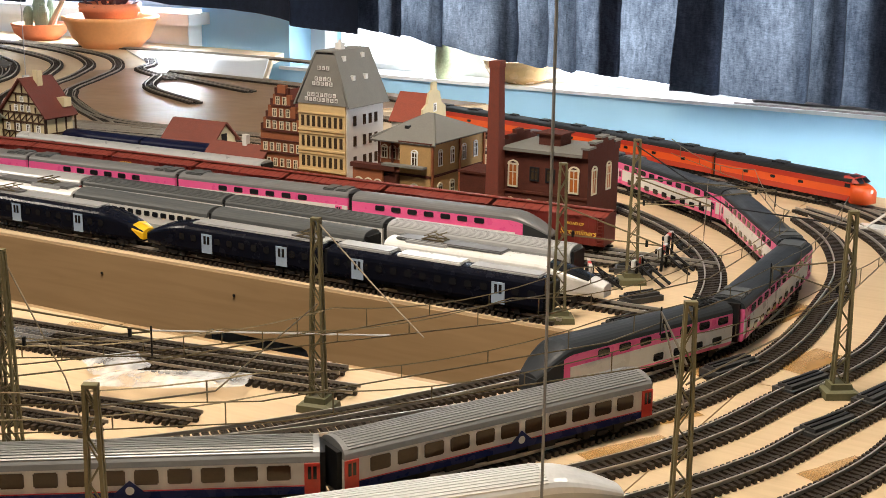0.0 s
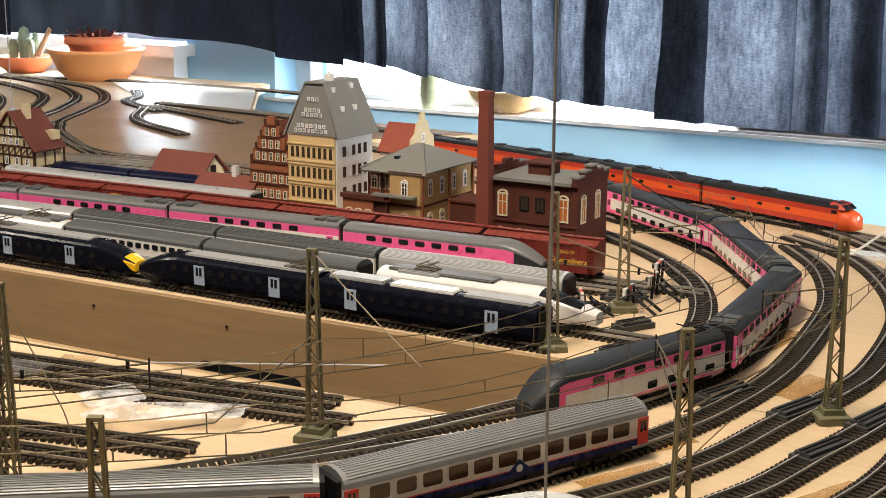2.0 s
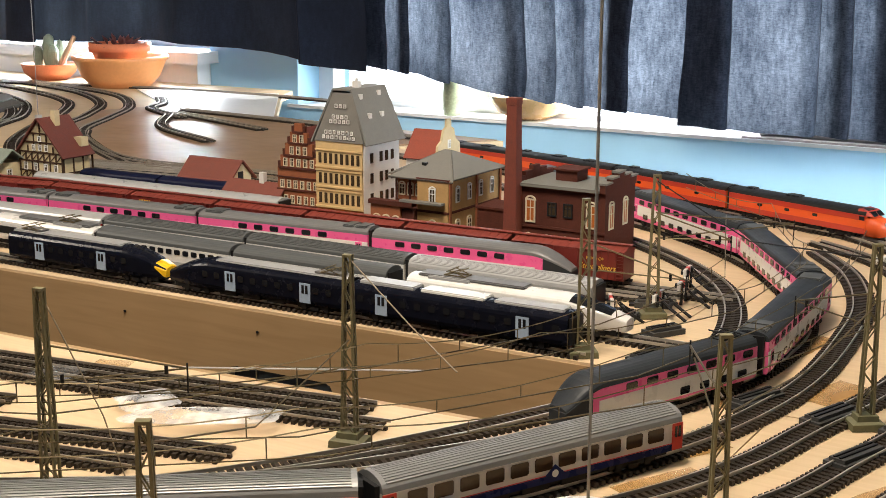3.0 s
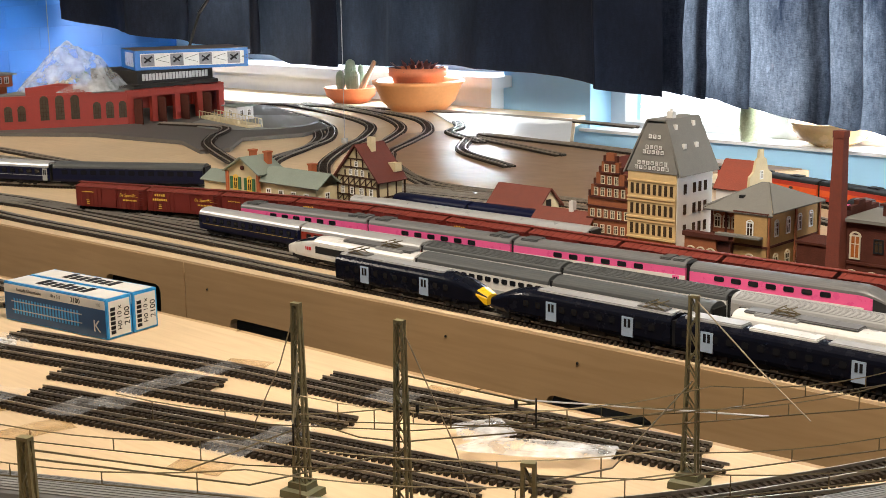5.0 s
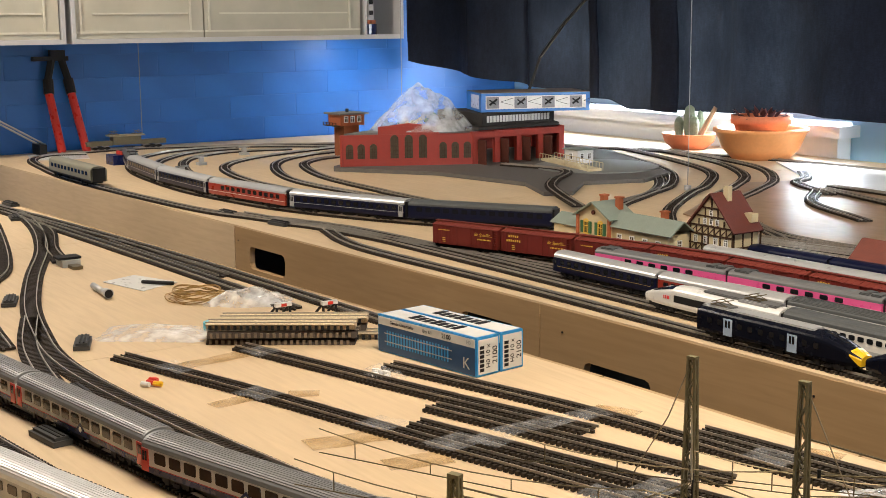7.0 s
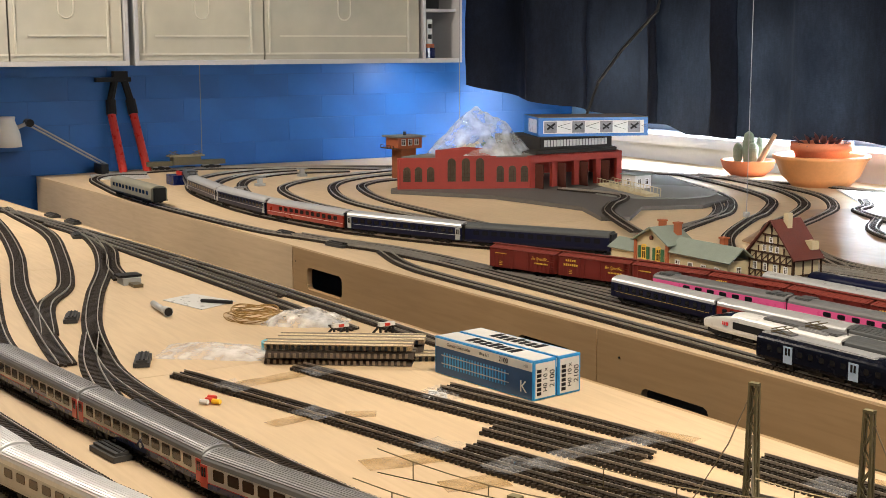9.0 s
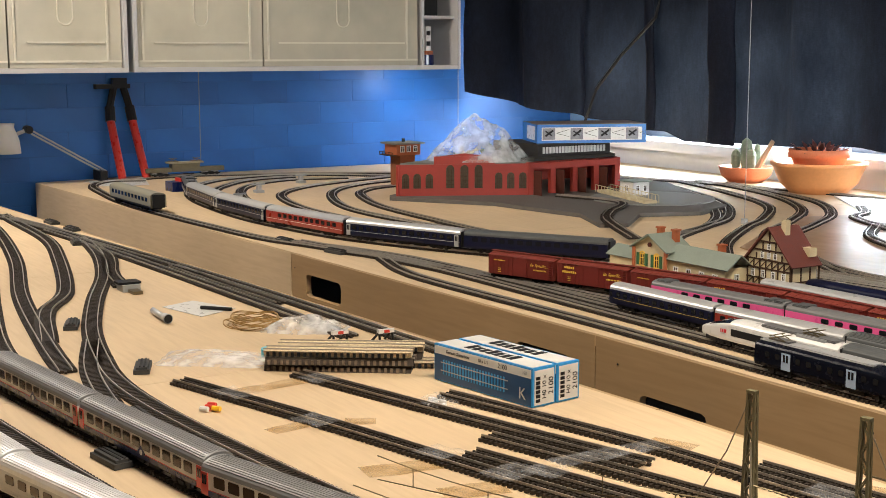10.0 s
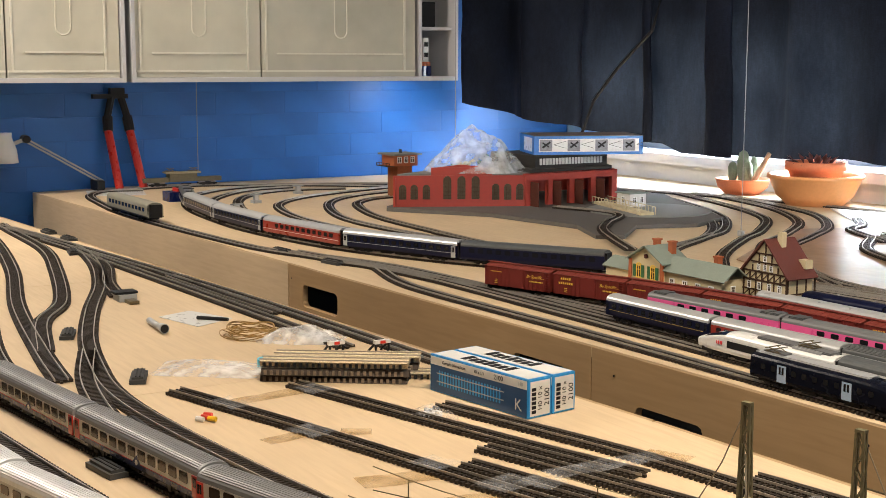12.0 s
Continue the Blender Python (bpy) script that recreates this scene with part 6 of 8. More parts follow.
# ---------- engine shed and turntable yard ----------
sd = thing("engine_shed", "red brick roundhouse engine shed with tall arched windows", "engine shed")
A, C, D = Vector((-3.195, 1.588)), Vector((-3.030, 1.915)), Vector((-3.045, 2.225))
E_, F_ = Vector((-3.36, 2.36)), Vector((-3.40, 1.86))
solid("shed_plinth", prism([(-3.185, 1.562), (-2.93, 1.73), (-2.62, 1.775), (-2.45, 1.70), (-2.42, 1.76), (-2.55, 1.90), (-2.50, 2.05), (-2.57, 2.20), (-2.95, 2.38), (-3.1, 2.46), (-3.4, 2.42), (-3.43, 1.87), (-3.225, 1.585)], 0.0005, 0.010), PLINTH,
      "dark stone base plate of shed and turntable", "base plate")


def wall_strip(p, q, z0, z1, t=0.006, lift=None):
    d = (q - p).normalized()
    n = Vector((d.y, -d.x)) * t
    pts = [p, q, q - n, p - n]
    return loft([[(v.x, v.y, z0) for v in pts], [(v.x, v.y, z1) for v in pts]])


SZ = 0.010
ac = C - A
part("wall", wall_strip(A, C, SZ, 0.094), BRICK_RED, sd)
part("raised_gable", wall_strip(A + ac * 0.28, A + ac * 0.73, 0.0942, 0.116), BRICK_RED, sd)
part("gable_peak", loft([[(v.x, v.y, z) for v, z in ((A + ac * 0.32, 0.1162), (A + ac * 0.69, 0.1162), (A + ac * 0.505, 0.124))], [(v.x + -0.005, v.y + 0.003, z) for v, z in ((A + ac * 0.32, 0.1162), (A + ac * 0.69, 0.1162), (A + ac * 0.505, 0.124))]]), BRICK_RED, sd)
ang = math.degrees(math.atan2(ac.y, ac.x))
SHED_PANE = mat("dusty_pane", (0.075, 0.055, 0.034), 0.35, vary=0.4)


def shed_window(f, z, w, h):
    p = A + ac * f
    o = piece("window", mesh_of("window", boxes((-w / 2, w / 2, -0.0006, 0.002, 0, h)), SHED_PANE), sd, pose(p.x, p.y, z, 0, 0, ang))
    bm = boxes(*[(-w / 2 + w * k / 3 - 0.0004, -w / 2 + w * k / 3 + 0.0004, -0.0014, 0.0, 0, h) for k in (1, 2)], *[(-w / 2, w / 2, -0.0013, 0.0, h * k / 5, h * k / 5 + 0.0007) for k in range(1, 5)])
    piece("glazing_bar", mesh_of("glazing_bar", bm, TIMBER), o, Matrix())
    bm = bmesh.new()
    cyl(bm, (0, -0.0008, h), (0, 0.002, h), w / 2, n=14)
    piece("arch", mesh_of("arch", bm, SHED_PANE), o, Matrix())


for f in (0.07, 0.155, 0.245):
    shed_window(f, 0.030, 0.020, 0.030)
for f in (0.40, 0.505, 0.61):
    shed_window(f, 0.030, 0.022, 0.052)
for f in (0.76, 0.85, 0.94):
    shed_window(f, 0.028, 0.020, 0.034)
cd = D - C
n_doors = 4
for k in range(n_doors + 1):
    p = C + cd * (k / n_doors)
    part("door_pier", boxes((p.x - 0.012, p.x, p.y - 0.009, p.y + 0.009, SZ, 0.098)), BRICK_RED, sd)
    if k < n_doors:
        q = C + cd * ((k + 0.5) / n_doors)
        part("lintel", boxes((q.x - 0.010, q.x - 0.002, q.y - 0.031, q.y + 0.031, 0.078, 0.096)), BRICK_RED, sd)
        part("open_door", boxes((q.x + 0.004, q.x + 0.040, q.y - 0.031, q.y - 0.028, SZ, 0.076)), BRICK, sd)
part("back_wall", wall_strip(F_, A, SZ, 0.088), BRICK_RED, sd)
part("back_wall", wall_strip(E_, F_, SZ, 0.088), BRICK_RED, sd)
part("back_wall", wall_strip(D, E_, SZ, 0.100), BRICK_RED, sd)
part("roof", prism([(p.x, p.y) for p in (A + ac * 0.03, C + Vector((-0.02, 0)), C + Vector((-0.06, 0.06)), F_ + Vector((0.05, 0.05)))], 0.0945, 0.0985), SLATE, sd)
part("roof", prism([(p.x, p.y) for p in (C + Vector((-0.013, 0.02)), D + Vector((-0.013, 0)), E_, F_ + Vector((0.1, 0.1)))], 0.0988, 0.108), mat("sooty_roof", (0.035, 0.032, 0.030), 0.7, vary=0.3), sd)
part("clerestory", boxes((-3.30, -3.075, 1.97, 2.22, 0.1082, 0.142)), MATS["sooty_roof"], sd)
part("clerestory_glazing", boxes(*[(-3.0752, -3.0735, 1.985 + 0.011 * k, 1.993 + 0.011 * k, 0.116, 0.134) for k in range(20)]), STUCCO, sd)
for p in (A + ac * 0.80 + Vector((-0.03, 0.01)), A + ac * 0.87 + Vector((-0.04, 0.02))):
    part("vent_pipe", cyl(bmesh.new(), (p.x, p.y, 0.0986), (p.x, p.y, 0.116), 0.004, n=8), BLACK, sd)
# long blue box on the shed roof
lb = thing("cardboard_box", "long flat blue box with small track pictures", "box")
BOXBLUE = mat("box_blue", (0.012, 0.14, 0.48), 0.35, size=20)
LX, LH = 0.315, 0.052
part("carton", boxes((-LX / 2, LX / 2, -0.09, 0.09, 0, LH)), BOXBLUE, lb)
part("lid_top", boxes((-LX / 2, LX / 2, -0.09, 0.09, LH, LH + 0.001)), mat("box_top_brown", (0.16, 0.13, 0.12), 0.4, size=20), lb)
part("front_label", boxes((-LX / 2 + 0.014, LX / 2 - 0.012, -0.0908, -0.0902, 0.008, LH - 0.008)), OFFWHITE, lb, "white printed panel")
for k in range(4):
    x = -LX / 2 + 0.034 + k * 0.080
    part("picture", boxes((x - 0.018, x + 0.018, -0.0914, -0.0909, 0.010, LH - 0.010)), mat("grey_print", (0.22, 0.22, 0.24), 0.4, vary=0.5, size=20), lb)
    bm = bmesh.new()
    cyl(bm, (x - 0.010, -0.0914, 0.020), (x + 0.012, -0.0914, 0.036), 0.003, n=5)
    cyl(bm, (x - 0.010, -0.0914, 0.034), (x + 0.008, -0.0914, 0.022), 0.002, n=5)
    part("picture_print", bm, INK, lb)
    bm = bmesh.new()
    for s in (-1, 1):
        cyl(bm, (x + 0.022, -0.0909, 0.028), (x + 0.058, -0.0909, 0.028 + s * 0.010), 0.0007, n=4)
    part("diagram", bm, INK, lb)
part("end_picture", boxes((-LX / 2 - 0.0012, -LX / 2 - 0.0002, -0.07, 0.03, 0.008, LH - 0.006)), OFFWHITE, lb)
lb.matrix_world = pose(-3.128, 2.165, 0.1425, 0, 0, 68)
# crumpled clear bag on the shed roof
CLEAR = clear("clear_bag", (0.9, 0.92, 0.93), 0.10, 0.32, 26)


def crumpled(name, label, cx, cy, z, rx, ry, h, material, turn=0.0, seed=1, cat="plastic bag", sharp=0.35, n=36, flat=False):
    """A crumpled bag: a low dome pushed about by ridged noise."""
    bm = bmesh.new()
    rings = 14
    grid = []
    for i in range(rings + 1):
        f = i / rings
        row = []
        for k in range(n):
            a = 2 * math.pi * k / n
            r = f * (1 + 0.22 * noise.noise((math.cos(a) * 1.6, math.sin(a) * 1.6, seed)))
            if flat:
                r /= max(abs(math.cos(a)), abs(math.sin(a))) ** 0.9
            x, y = rx * r * math.cos(a), ry * r * math.sin(a)
            zz = h * max(0.0, (1 - f ** 1.7)) * (1 + sharp * noise.noise((x / rx * 2.2, y / ry * 2.2, seed + 5))) + h * 0.22 * abs(noise.noise((x / rx * 4.5, y / ry * 4.5, seed))) * (1 - f ** 4)
            row.append(bm.verts.new((x, y, max(0.0006, zz))))
        grid.append(row)
    for a, b in zip(grid[1:], grid[2:]):
        for k in range(n):
            bm.faces.new((a[k], a[(k + 1) % n], b[(k + 1) % n], b[k]))
    top = bm.verts.new((0, 0, h))
    for k in range(n):
        bm.faces.new((grid[1][k], grid[1][(k + 1) % n], top))
    for v in grid[0]:
        bm.verts.remove(v)
    ob = solid(name, bm, material, label, cat)
    ob.matrix_world = pose(cx, cy, z, 0, 0, turn)
    return ob


crumpled("plastic_bag", "crumpled clear plastic bag of parts on the shed roof", -3.17, 1.835, 0.0990, 0.150, 0.092, 0.110, CLEAR, 62, 3)
inner = thing("parts_kit", "loose plastic kit parts inside a clear bag", "kit parts")
for k in range(16):
    rnd = random.Random(k)
    u, v = rnd.uniform(-0.09, 0.09), rnd.uniform(-0.04, 0.04)
    bm = boxes((-rnd.uniform(0.008, 0.02), rnd.uniform(0.008, 0.02), -0.006, 0.006, -0.002, 0.004))
    o = part("kit_piece", bm, (STUCCO, GREEN, BOXBLUE, CREAM)[k % 4], inner)
    o.matrix_local = pose(-3.17 + u * 0.5 - v * 0.8, 1.835 + u * 0.8 + v * 0.5, 0.1035 + 0.045 * max(0, 1 - abs(u) / 0.1) * rnd.random(), rnd.uniform(-30, 30), rnd.uniform(-40, 40), rnd.uniform(0, 180))

# signal tower behind the shed
sg = thing("signal_tower", "small orange wooden signal tower with a flat roof", "model house")
part("base", boxes((-3.565, -3.505, 1.775, 1.825, 0.0005, 0.092)), BRICK_O, sg)
part("cabin", boxes((-3.572, -3.498, 1.760, 1.840, 0.0922, 0.124)), CHIM, sg)
part("roof", boxes((-3.582, -3.488, 1.750, 1.850, 0.1242, 0.129)), SLATE, sg)
for k in range(3):
    win(sg, -3.4978, 1.778 + 0.022 * k, 0.103, 0.014, 0.017, "right", WHITE)
part("balcony", boxes((-3.575, -3.495, 1.742, 1.7598, 0.091, 0.0935)), TIMBER, sg)
part("balcony_rail", boxes((-3.575, -3.495, 1.742, 1.744, 0.1005, 0.102)), TIMBER, sg)
for k in range(5):
    part("baluster", boxes((-3.575 + 0.0195 * k, -3.5735 + 0.0195 * k, 1.742, 1.744, 0.0936, 0.1004)), TIMBER, sg)
part("chimney", boxes((-3.54, -3.533, 1.80, 1.807, 0.1292, 0.140)), BLACK, sg)
# turntable hut and bridge
hut = thing("turntable_hut", "tiny white control hut beside the turntable", "model house")
part("wall", boxes((-2.90, -2.845, 2.12, 2.175, 0.0102, 0.048)), STUCCO, hut)
part("roof", boxes((-2.905, -2.840, 2.115, 2.180, 0.0482, 0.051)), GREEN_ROOF, hut)
for y in (2.135, 2.160):
    win(hut, -2.8448, y, 0.024, 0.013, 0.016, "right", WHITE)
win(hut, -2.873, 2.1198, 0.024, 0.016, 0.016, "front", WHITE)
tt = thing("turntable", "grey round turntable with a railed bridge", "turntable")
part("pit", cyl(bmesh.new(), (-2.78, 2.13, 0.0102), (-2.78, 2.13, 0.013), 0.165, n=40), mat("turntable_grey", (0.20, 0.20, 0.19), 0.6, vary=0.2), tt)
bridge = pose(-2.82, 2.075, 0, 0, 0, -14)
bm = bmesh.new()
box(bm, -0.15, 0.15, -0.018, 0.018, 0.0132, 0.020, bridge)
part("bridge", bm, CREAM, tt)
for s in (-1, 1):
    bm = bmesh.new()
    box(bm, -0.15, 0.15, s * 0.022 - 0.0006, s * 0.022 + 0.0006, 0.033, 0.0345, bridge)
    for k in range(16):
        box(bm, -0.15 + 0.02 * k - 0.0007, -0.15 + 0.02 * k + 0.0007, s * 0.022 - 0.0006, s * 0.022 + 0.0006, 0.0132, 0.033, bridge)
    part("railing", bm, CREAM, tt)
track([(-2.95, 1.95), (-2.74, 1.99), (-2.60, 1.85), (-2.50, 1.76), (-2.36, 1.68), (-2.2, 1.60)], "dark model track leading to the turntable", z=0.0105)

# ---------- plants on the sill ----------
TERRA = mat("terracotta", (0.60, 0.19, 0.09), 0.7, vary=0.12, size=20, bump=0.1)
ORANGE_POT = mat("orange_ceramic", (0.72, 0.32, 0.12), 0.4, vary=0.1, size=12)
SOIL = mat("soil", (0.03, 0.02, 0.015), 0.9, vary=0.4, size=60, bump=0.5)


def lathe(profile_pts, n=32):
    bm = bmesh.new()
    rings = [[bm.verts.new((r * math.cos(2 * math.pi * k / n), r * math.sin(2 * math.pi * k / n), z)) for k in range(n)] for r, z in profile_pts]
    for a, b in zip(rings, rings[1:]):
        for k in range(n):
            bm.faces.new((a[k], a[(k + 1) % n], b[(k + 1) % n], b[k]))
    bm.faces.new(rings[0][::-1])
    bm.faces.new(rings[-1])
    return bm


def leaf_blob(parent, material, count, r, h, z, seed, long=0.03):
    rnd = random.Random(seed)
    for k in range(count):
        a, t = rnd.uniform(0, 6.28), rnd.uniform(0.1, 1.0)
        bm = loft([[(x, w, zz), (x, -w, zz), (x, 0, zz - 0.0012)] for x, w, zz in ((0, 0.002, 0), (long * 0.5, 0.008, long * 0.25), (long, 0.001, long * 0.3))])
        o = part("leaf", bm, material, parent)
        o.matrix_local = pose(r * t * math.cos(a), r * t * math.sin(a), z + h * rnd.random(), 0, rnd.uniform(-50, 10), math.degrees(a))


pot_a = thing("cactus_pot", "grey-green cactus in a terracotta bowl", "potted plant", "sill plants")
part("bowl", lathe([(0.05, 0), (0.075, 0.022), (0.082, 0.045), (0.084, 0.048), (0.076, 0.048), (0.072, 0.040), (0.0, 0.040)]), TERRA, pot_a, smooth=True)
CACTUS = mat("cactus_green", (0.20, 0.26, 0.20), 0.8, vary=0.3, size=60, bump=0.4)
for x, y, h, r in ((-0.01, 0.01, 0.095, 0.018), (0.03, -0.01, 0.065, 0.015), (-0.035, -0.01, 0.06, 0.014), (0.015, 0.035, 0.08, 0.015)):
    bm = lathe([(r * 0.8, 0.038), (r, 0.038 + h * 0.3), (r * 1.05, 0.038 + h * 0.7), (r * 0.7, 0.036 + h * 0.95), (r * 0.2, 0.038 + h)], 14)
    bmesh.ops.translate(bm, vec=(x, y, 0), verts=bm.verts)
    part("cactus_stem", bm, CACTUS, pot_a)
bm = bmesh.new()
cyl(bm, (0.045, 0.0, 0.04), (0.09, 0.02, 0.13), 0.010, 0.007, n=8)
part("cactus_stem", bm, mat("pale_brown_stem", (0.33, 0.24, 0.17), 0.8), pot_a)
pot_a.matrix_world = pose(-3.06, 2.735, 0.0)
pot_b = thing("planter", "terracotta pot standing in a wide orange bowl", "potted plant", "sill plants")
part("bowl", lathe([(0.085, 0), (0.115, 0.03), (0.136, 0.078), (0.143, 0.083), (0.143, 0.092), (0.132, 0.092), (0.124, 0.075), (0.1, 0.045), (0.0, 0.045)], 40), ORANGE_POT, pot_b, "orange glazed bowl", smooth=True)
part("inner_pot", lathe([(0.062, 0.0462), (0.082, 0.105), (0.090, 0.106), (0.092, 0.130), (0.082, 0.130), (0.080, 0.118), (0.0, 0.118)], 32), TERRA, pot_b, smooth=True)
leaf_blob(pot_b, mat("dark_red_leaf", (0.10, 0.03, 0.03), 0.6), 40, 0.070, 0.012, 0.116, 5, 0.035)
pot_b.matrix_world = pose(-2.735, 2.70, 0.0) @ Matrix.Scale(0.94, 4)
item = thing("glass_vase", "yellow-green patterned glass vase on the sill", "vase")
part("vase", lathe([(0.022, 0), (0.026, 0.03), (0.024, 0.10), (0.027, 0.11), (0.024, 0.11), (0.020, 0.03), (0.0, 0.02)], 20), mat("mottled_green_glass", (0.55, 0.60, 0.38), 0.2, vary=0.4, size=30), item, smooth=True)
item.matrix_world = pose(-1.80, 2.965, -0.0478)
fruit = thing("fruit_bowl", "wide orange and yellow glass bowl on the sill", "bowl")
part("bowl", lathe([(0.04, 0), (0.085, 0.02), (0.11, 0.062), (0.106, 0.062), (0.08, 0.026), (0.0, 0.012)], 28), mat("amber_glass", (0.80, 0.50, 0.22), 0.25, vary=0.15, size=12), fruit, smooth=True)
fruit.matrix_world = pose(-1.585, 3.0, -0.0478)
duct = thing("vent_duct", "grey metal radiator bar on the sill", "radiator")
part("bar", cyl(bmesh.new(), (-0.96, 2.962, -0.030), (-0.52, 2.962, -0.030), 0.0125, n=12), mat("grey_metal", (0.25, 0.24, 0.24), 0.35, metal=0.8), duct, smooth=True)
part("tray", boxes((-1.0, -0.45, 2.942, 3.02, -0.0478, -0.043)), mat("taupe_plastic", (0.36, 0.31, 0.29), 0.5), duct)

# ---------- wall cabinet, tools and lamp ----------
FROST = mat("frosted_plastic", (0.50, 0.475, 0.385), 0.35, vary=0.26, size=0.9, bump=0.02, coat=0.2)
FROST_RIB = mat("frosted_plastic_edge", (0.64, 0.615, 0.52), 0.3, vary=0.05, size=8)
CAB_WHITE = mat("cabinet_white", (0.50, 0.50, 0.52), 0.4, vary=0.04, size=8)
cx0, cx1, cz0, cz1 = X_W, -3.95, 0.336, 0.95


def cabinet(y0, y1, label, bins, open_end=False):
    c = thing("wall_cabinet", label, "wall cabinet", "wall cabinets")
    part("bottom", boxes((cx0, cx1, y0, y1, cz0, cz0 + 0.014)), CAB_WHITE, c)
    part("side", boxes((cx0, cx1, y0, y0 + 0.012, cz0 + 0.014, cz1)), CAB_WHITE, c)
    part("side", boxes((cx0, cx1, y1 - 0.012, y1, cz0 + 0.014, cz1)), CAB_WHITE, c)
    part("back", boxes((cx0, cx0 + 0.008, y0 + 0.012, y1 - 0.012, cz0 + 0.014, cz1)), CAB_WHITE, c)
    for a, b in bins:
        d = part("storage_bin", boxes((cx0 + 0.02, cx1 - 0.012, a, b, cz0 + 0.0145, cz0 + 0.40)), FROST, c, "translucent storage bin")
        e = cx1 - 0.012
        for k, r in enumerate(((a, b, cz0 + 0.030, cz0 + 0.036), (a + 0.05, b - 0.05, cz0 + 0.085, cz0 + 0.090), (a + 0.012, a + 0.018, cz0 + 0.036, cz0 + 0.4), (b - 0.045, b - 0.039, cz0 + 0.036, cz0 + 0.4))):
            part("rib", boxes((e - 0.001, e + 0.004, *r)), FROST_RIB, d)
        ym = (a + b) / 2
        bm = bmesh.new()
        for k in range(9):
            a0, a1 = math.pi * k / 9, math.pi * (k + 1) / 9
            cyl(bm, (e, ym - 0.022 * math.cos(a0), cz0 + 0.16 - 0.022 * math.sin(a0)), (e, ym - 0.022 * math.cos(a1), cz0 + 0.16 - 0.022 * math.sin(a1)), 0.0025, n=5)
        for s in (-1, 1):
            cyl(bm, (e, ym + s * 0.022, cz0 + 0.16), (e, ym + s * 0.022, cz0 + 0.40), 0.0025, n=5)
        part("grip_groove", bm, FROST_RIB, d)
    return c


cabinet(0.42, 1.106, "white wall cabinet holding translucent storage bins", ((0.435, 0.76), (0.765, 1.09)))
cab2 = cabinet(1.124, 2.262, "white wall cabinet with translucent bins and open end", ((1.140, 1.54), (1.545, 2.10)))
part("divider", boxes((cx0 + 0.008, cx1 - 0.004, 2.112, 2.122, cz0 + 0.0145, cz1)), CAB_WHITE, cab2)
part("shelf", boxes((cx0 + 0.008, cx1 - 0.02, 2.1225, 2.2495, 0.505, 0.515)), CAB_WHITE, cab2)
can = thing("paint_can", "small blue can with an orange lid", "can")
part("body", cyl(bmesh.new(), (-4.02, 2.165, 0.3502), (-4.02, 2.165, 0.385), 0.028, n=20), BLUE_BRIGHT, can)
part("lid", cyl(bmesh.new(), (-4.02, 2.165, 0.3852), (-4.02, 2.165, 0.398), 0.025, n=20), CHIM, can)
tape_cut = thing("level", "black and yellow tool on the shelf", "tool")
part("body", boxes((-4.03, -4.01, 2.16, 2.18, 0.3985, 0.480)), OFFWHITE, tape_cut)
part("vial", boxes((-4.0098, -4.008, 2.163, 2.177, 0.415, 0.430), (-4.0098, -4.008, 2.163, 2.177, 0.450, 0.465)), BLACK, tape_cut)
black_box = solid("speaker_box", boxes((-4.10, -4.0, 2.13, 2.20, 0.5155, 0.60)), BLACK, "small black box on the cabinet shelf", "box")

HANDLE_RED = mat("red_lacquer", (0.52, 0.03, 0.02), 0.3, vary=0.06, coat=0.5)
cutter = thing("bolt_cutter", "bolt cutter with red tubular handles leaning on the wall", "bolt cutter")
for y0_, y1_ in ((1.095, 1.085), (1.172, 1.155)):
    bm = bmesh.new()
    cyl(bm, (-4.12, y0_, 0.001), (-4.19, y1_, 0.180), 0.013, n=14)
    part("handle", bm, HANDLE_RED, cutter, "red lacquered steel handle")
    bm = bmesh.new()
    cyl(bm, (-4.19, y1_, 0.1802), (-4.205, y1_ + (1.12 - y1_) * 0.1, 0.225), 0.016, n=12)
    part("collar", bm, BLACK, cutter)
    bm = bmesh.new()
    cyl(bm, (-4.205, y1_ + (1.12 - y1_) * 0.1, 0.2252), (-4.21, 1.12 + (y1_ - 1.12) * 0.45, 0.285), 0.012, n=8)
    part("arm", bm, BLACK, cutter)
part("jaw", boxes((-4.225, -4.20, 1.045, 1.155, 0.282, 0.296), (-4.225, -4.20, 1.10, 1.145, 0.296, 0.315)), BLACK, cutter)
cutter.matrix_world = pose(0, 0.034, 0)
desk = thing("desk_lamp", "white desk lamp with a chrome double arm", "desk lamp")
bm = lathe([(0.026, 0), (0.024, 0.012), (0.038, 0.05), (0.042, 0.09), (0.036, 0.09), (0.0, 0.03)], 24)
bmesh.ops.rotate(bm, matrix=Matrix.Rotation(radians(180), 3, "X"), verts=bm.verts)
bmesh.ops.translate(bm, vec=(-4.16, 0.79, 0.185), verts=bm.verts)
part("shade", bm, WHITE, desk, "white metal shade", smooth=True)
for dz in (0, 0.010):
    bm = bmesh.new()
    cyl(bm, (-4.16, 0.86, 0.155 + dz), (-4.16, 1.09, 0.018 + dz), 0.0030, n=8)
    part("arm", bm, SILVER, desk, "chrome arm")
part("joint", cyl(bmesh.new(), (-4.18, 0.855, 0.165), (-4.14, 0.855, 0.165), 0.012, n=12), BLACK, desk)
part("bracket", cyl(bmesh.new(), (-4.16, 0.815, 0.150), (-4.16, 0.855, 0.165), 0.006, n=8), SILVER, desk)
part("base", boxes((-4.20, -4.12, 1.06, 1.082, 0.0005, 0.032)), BLACK, desk)
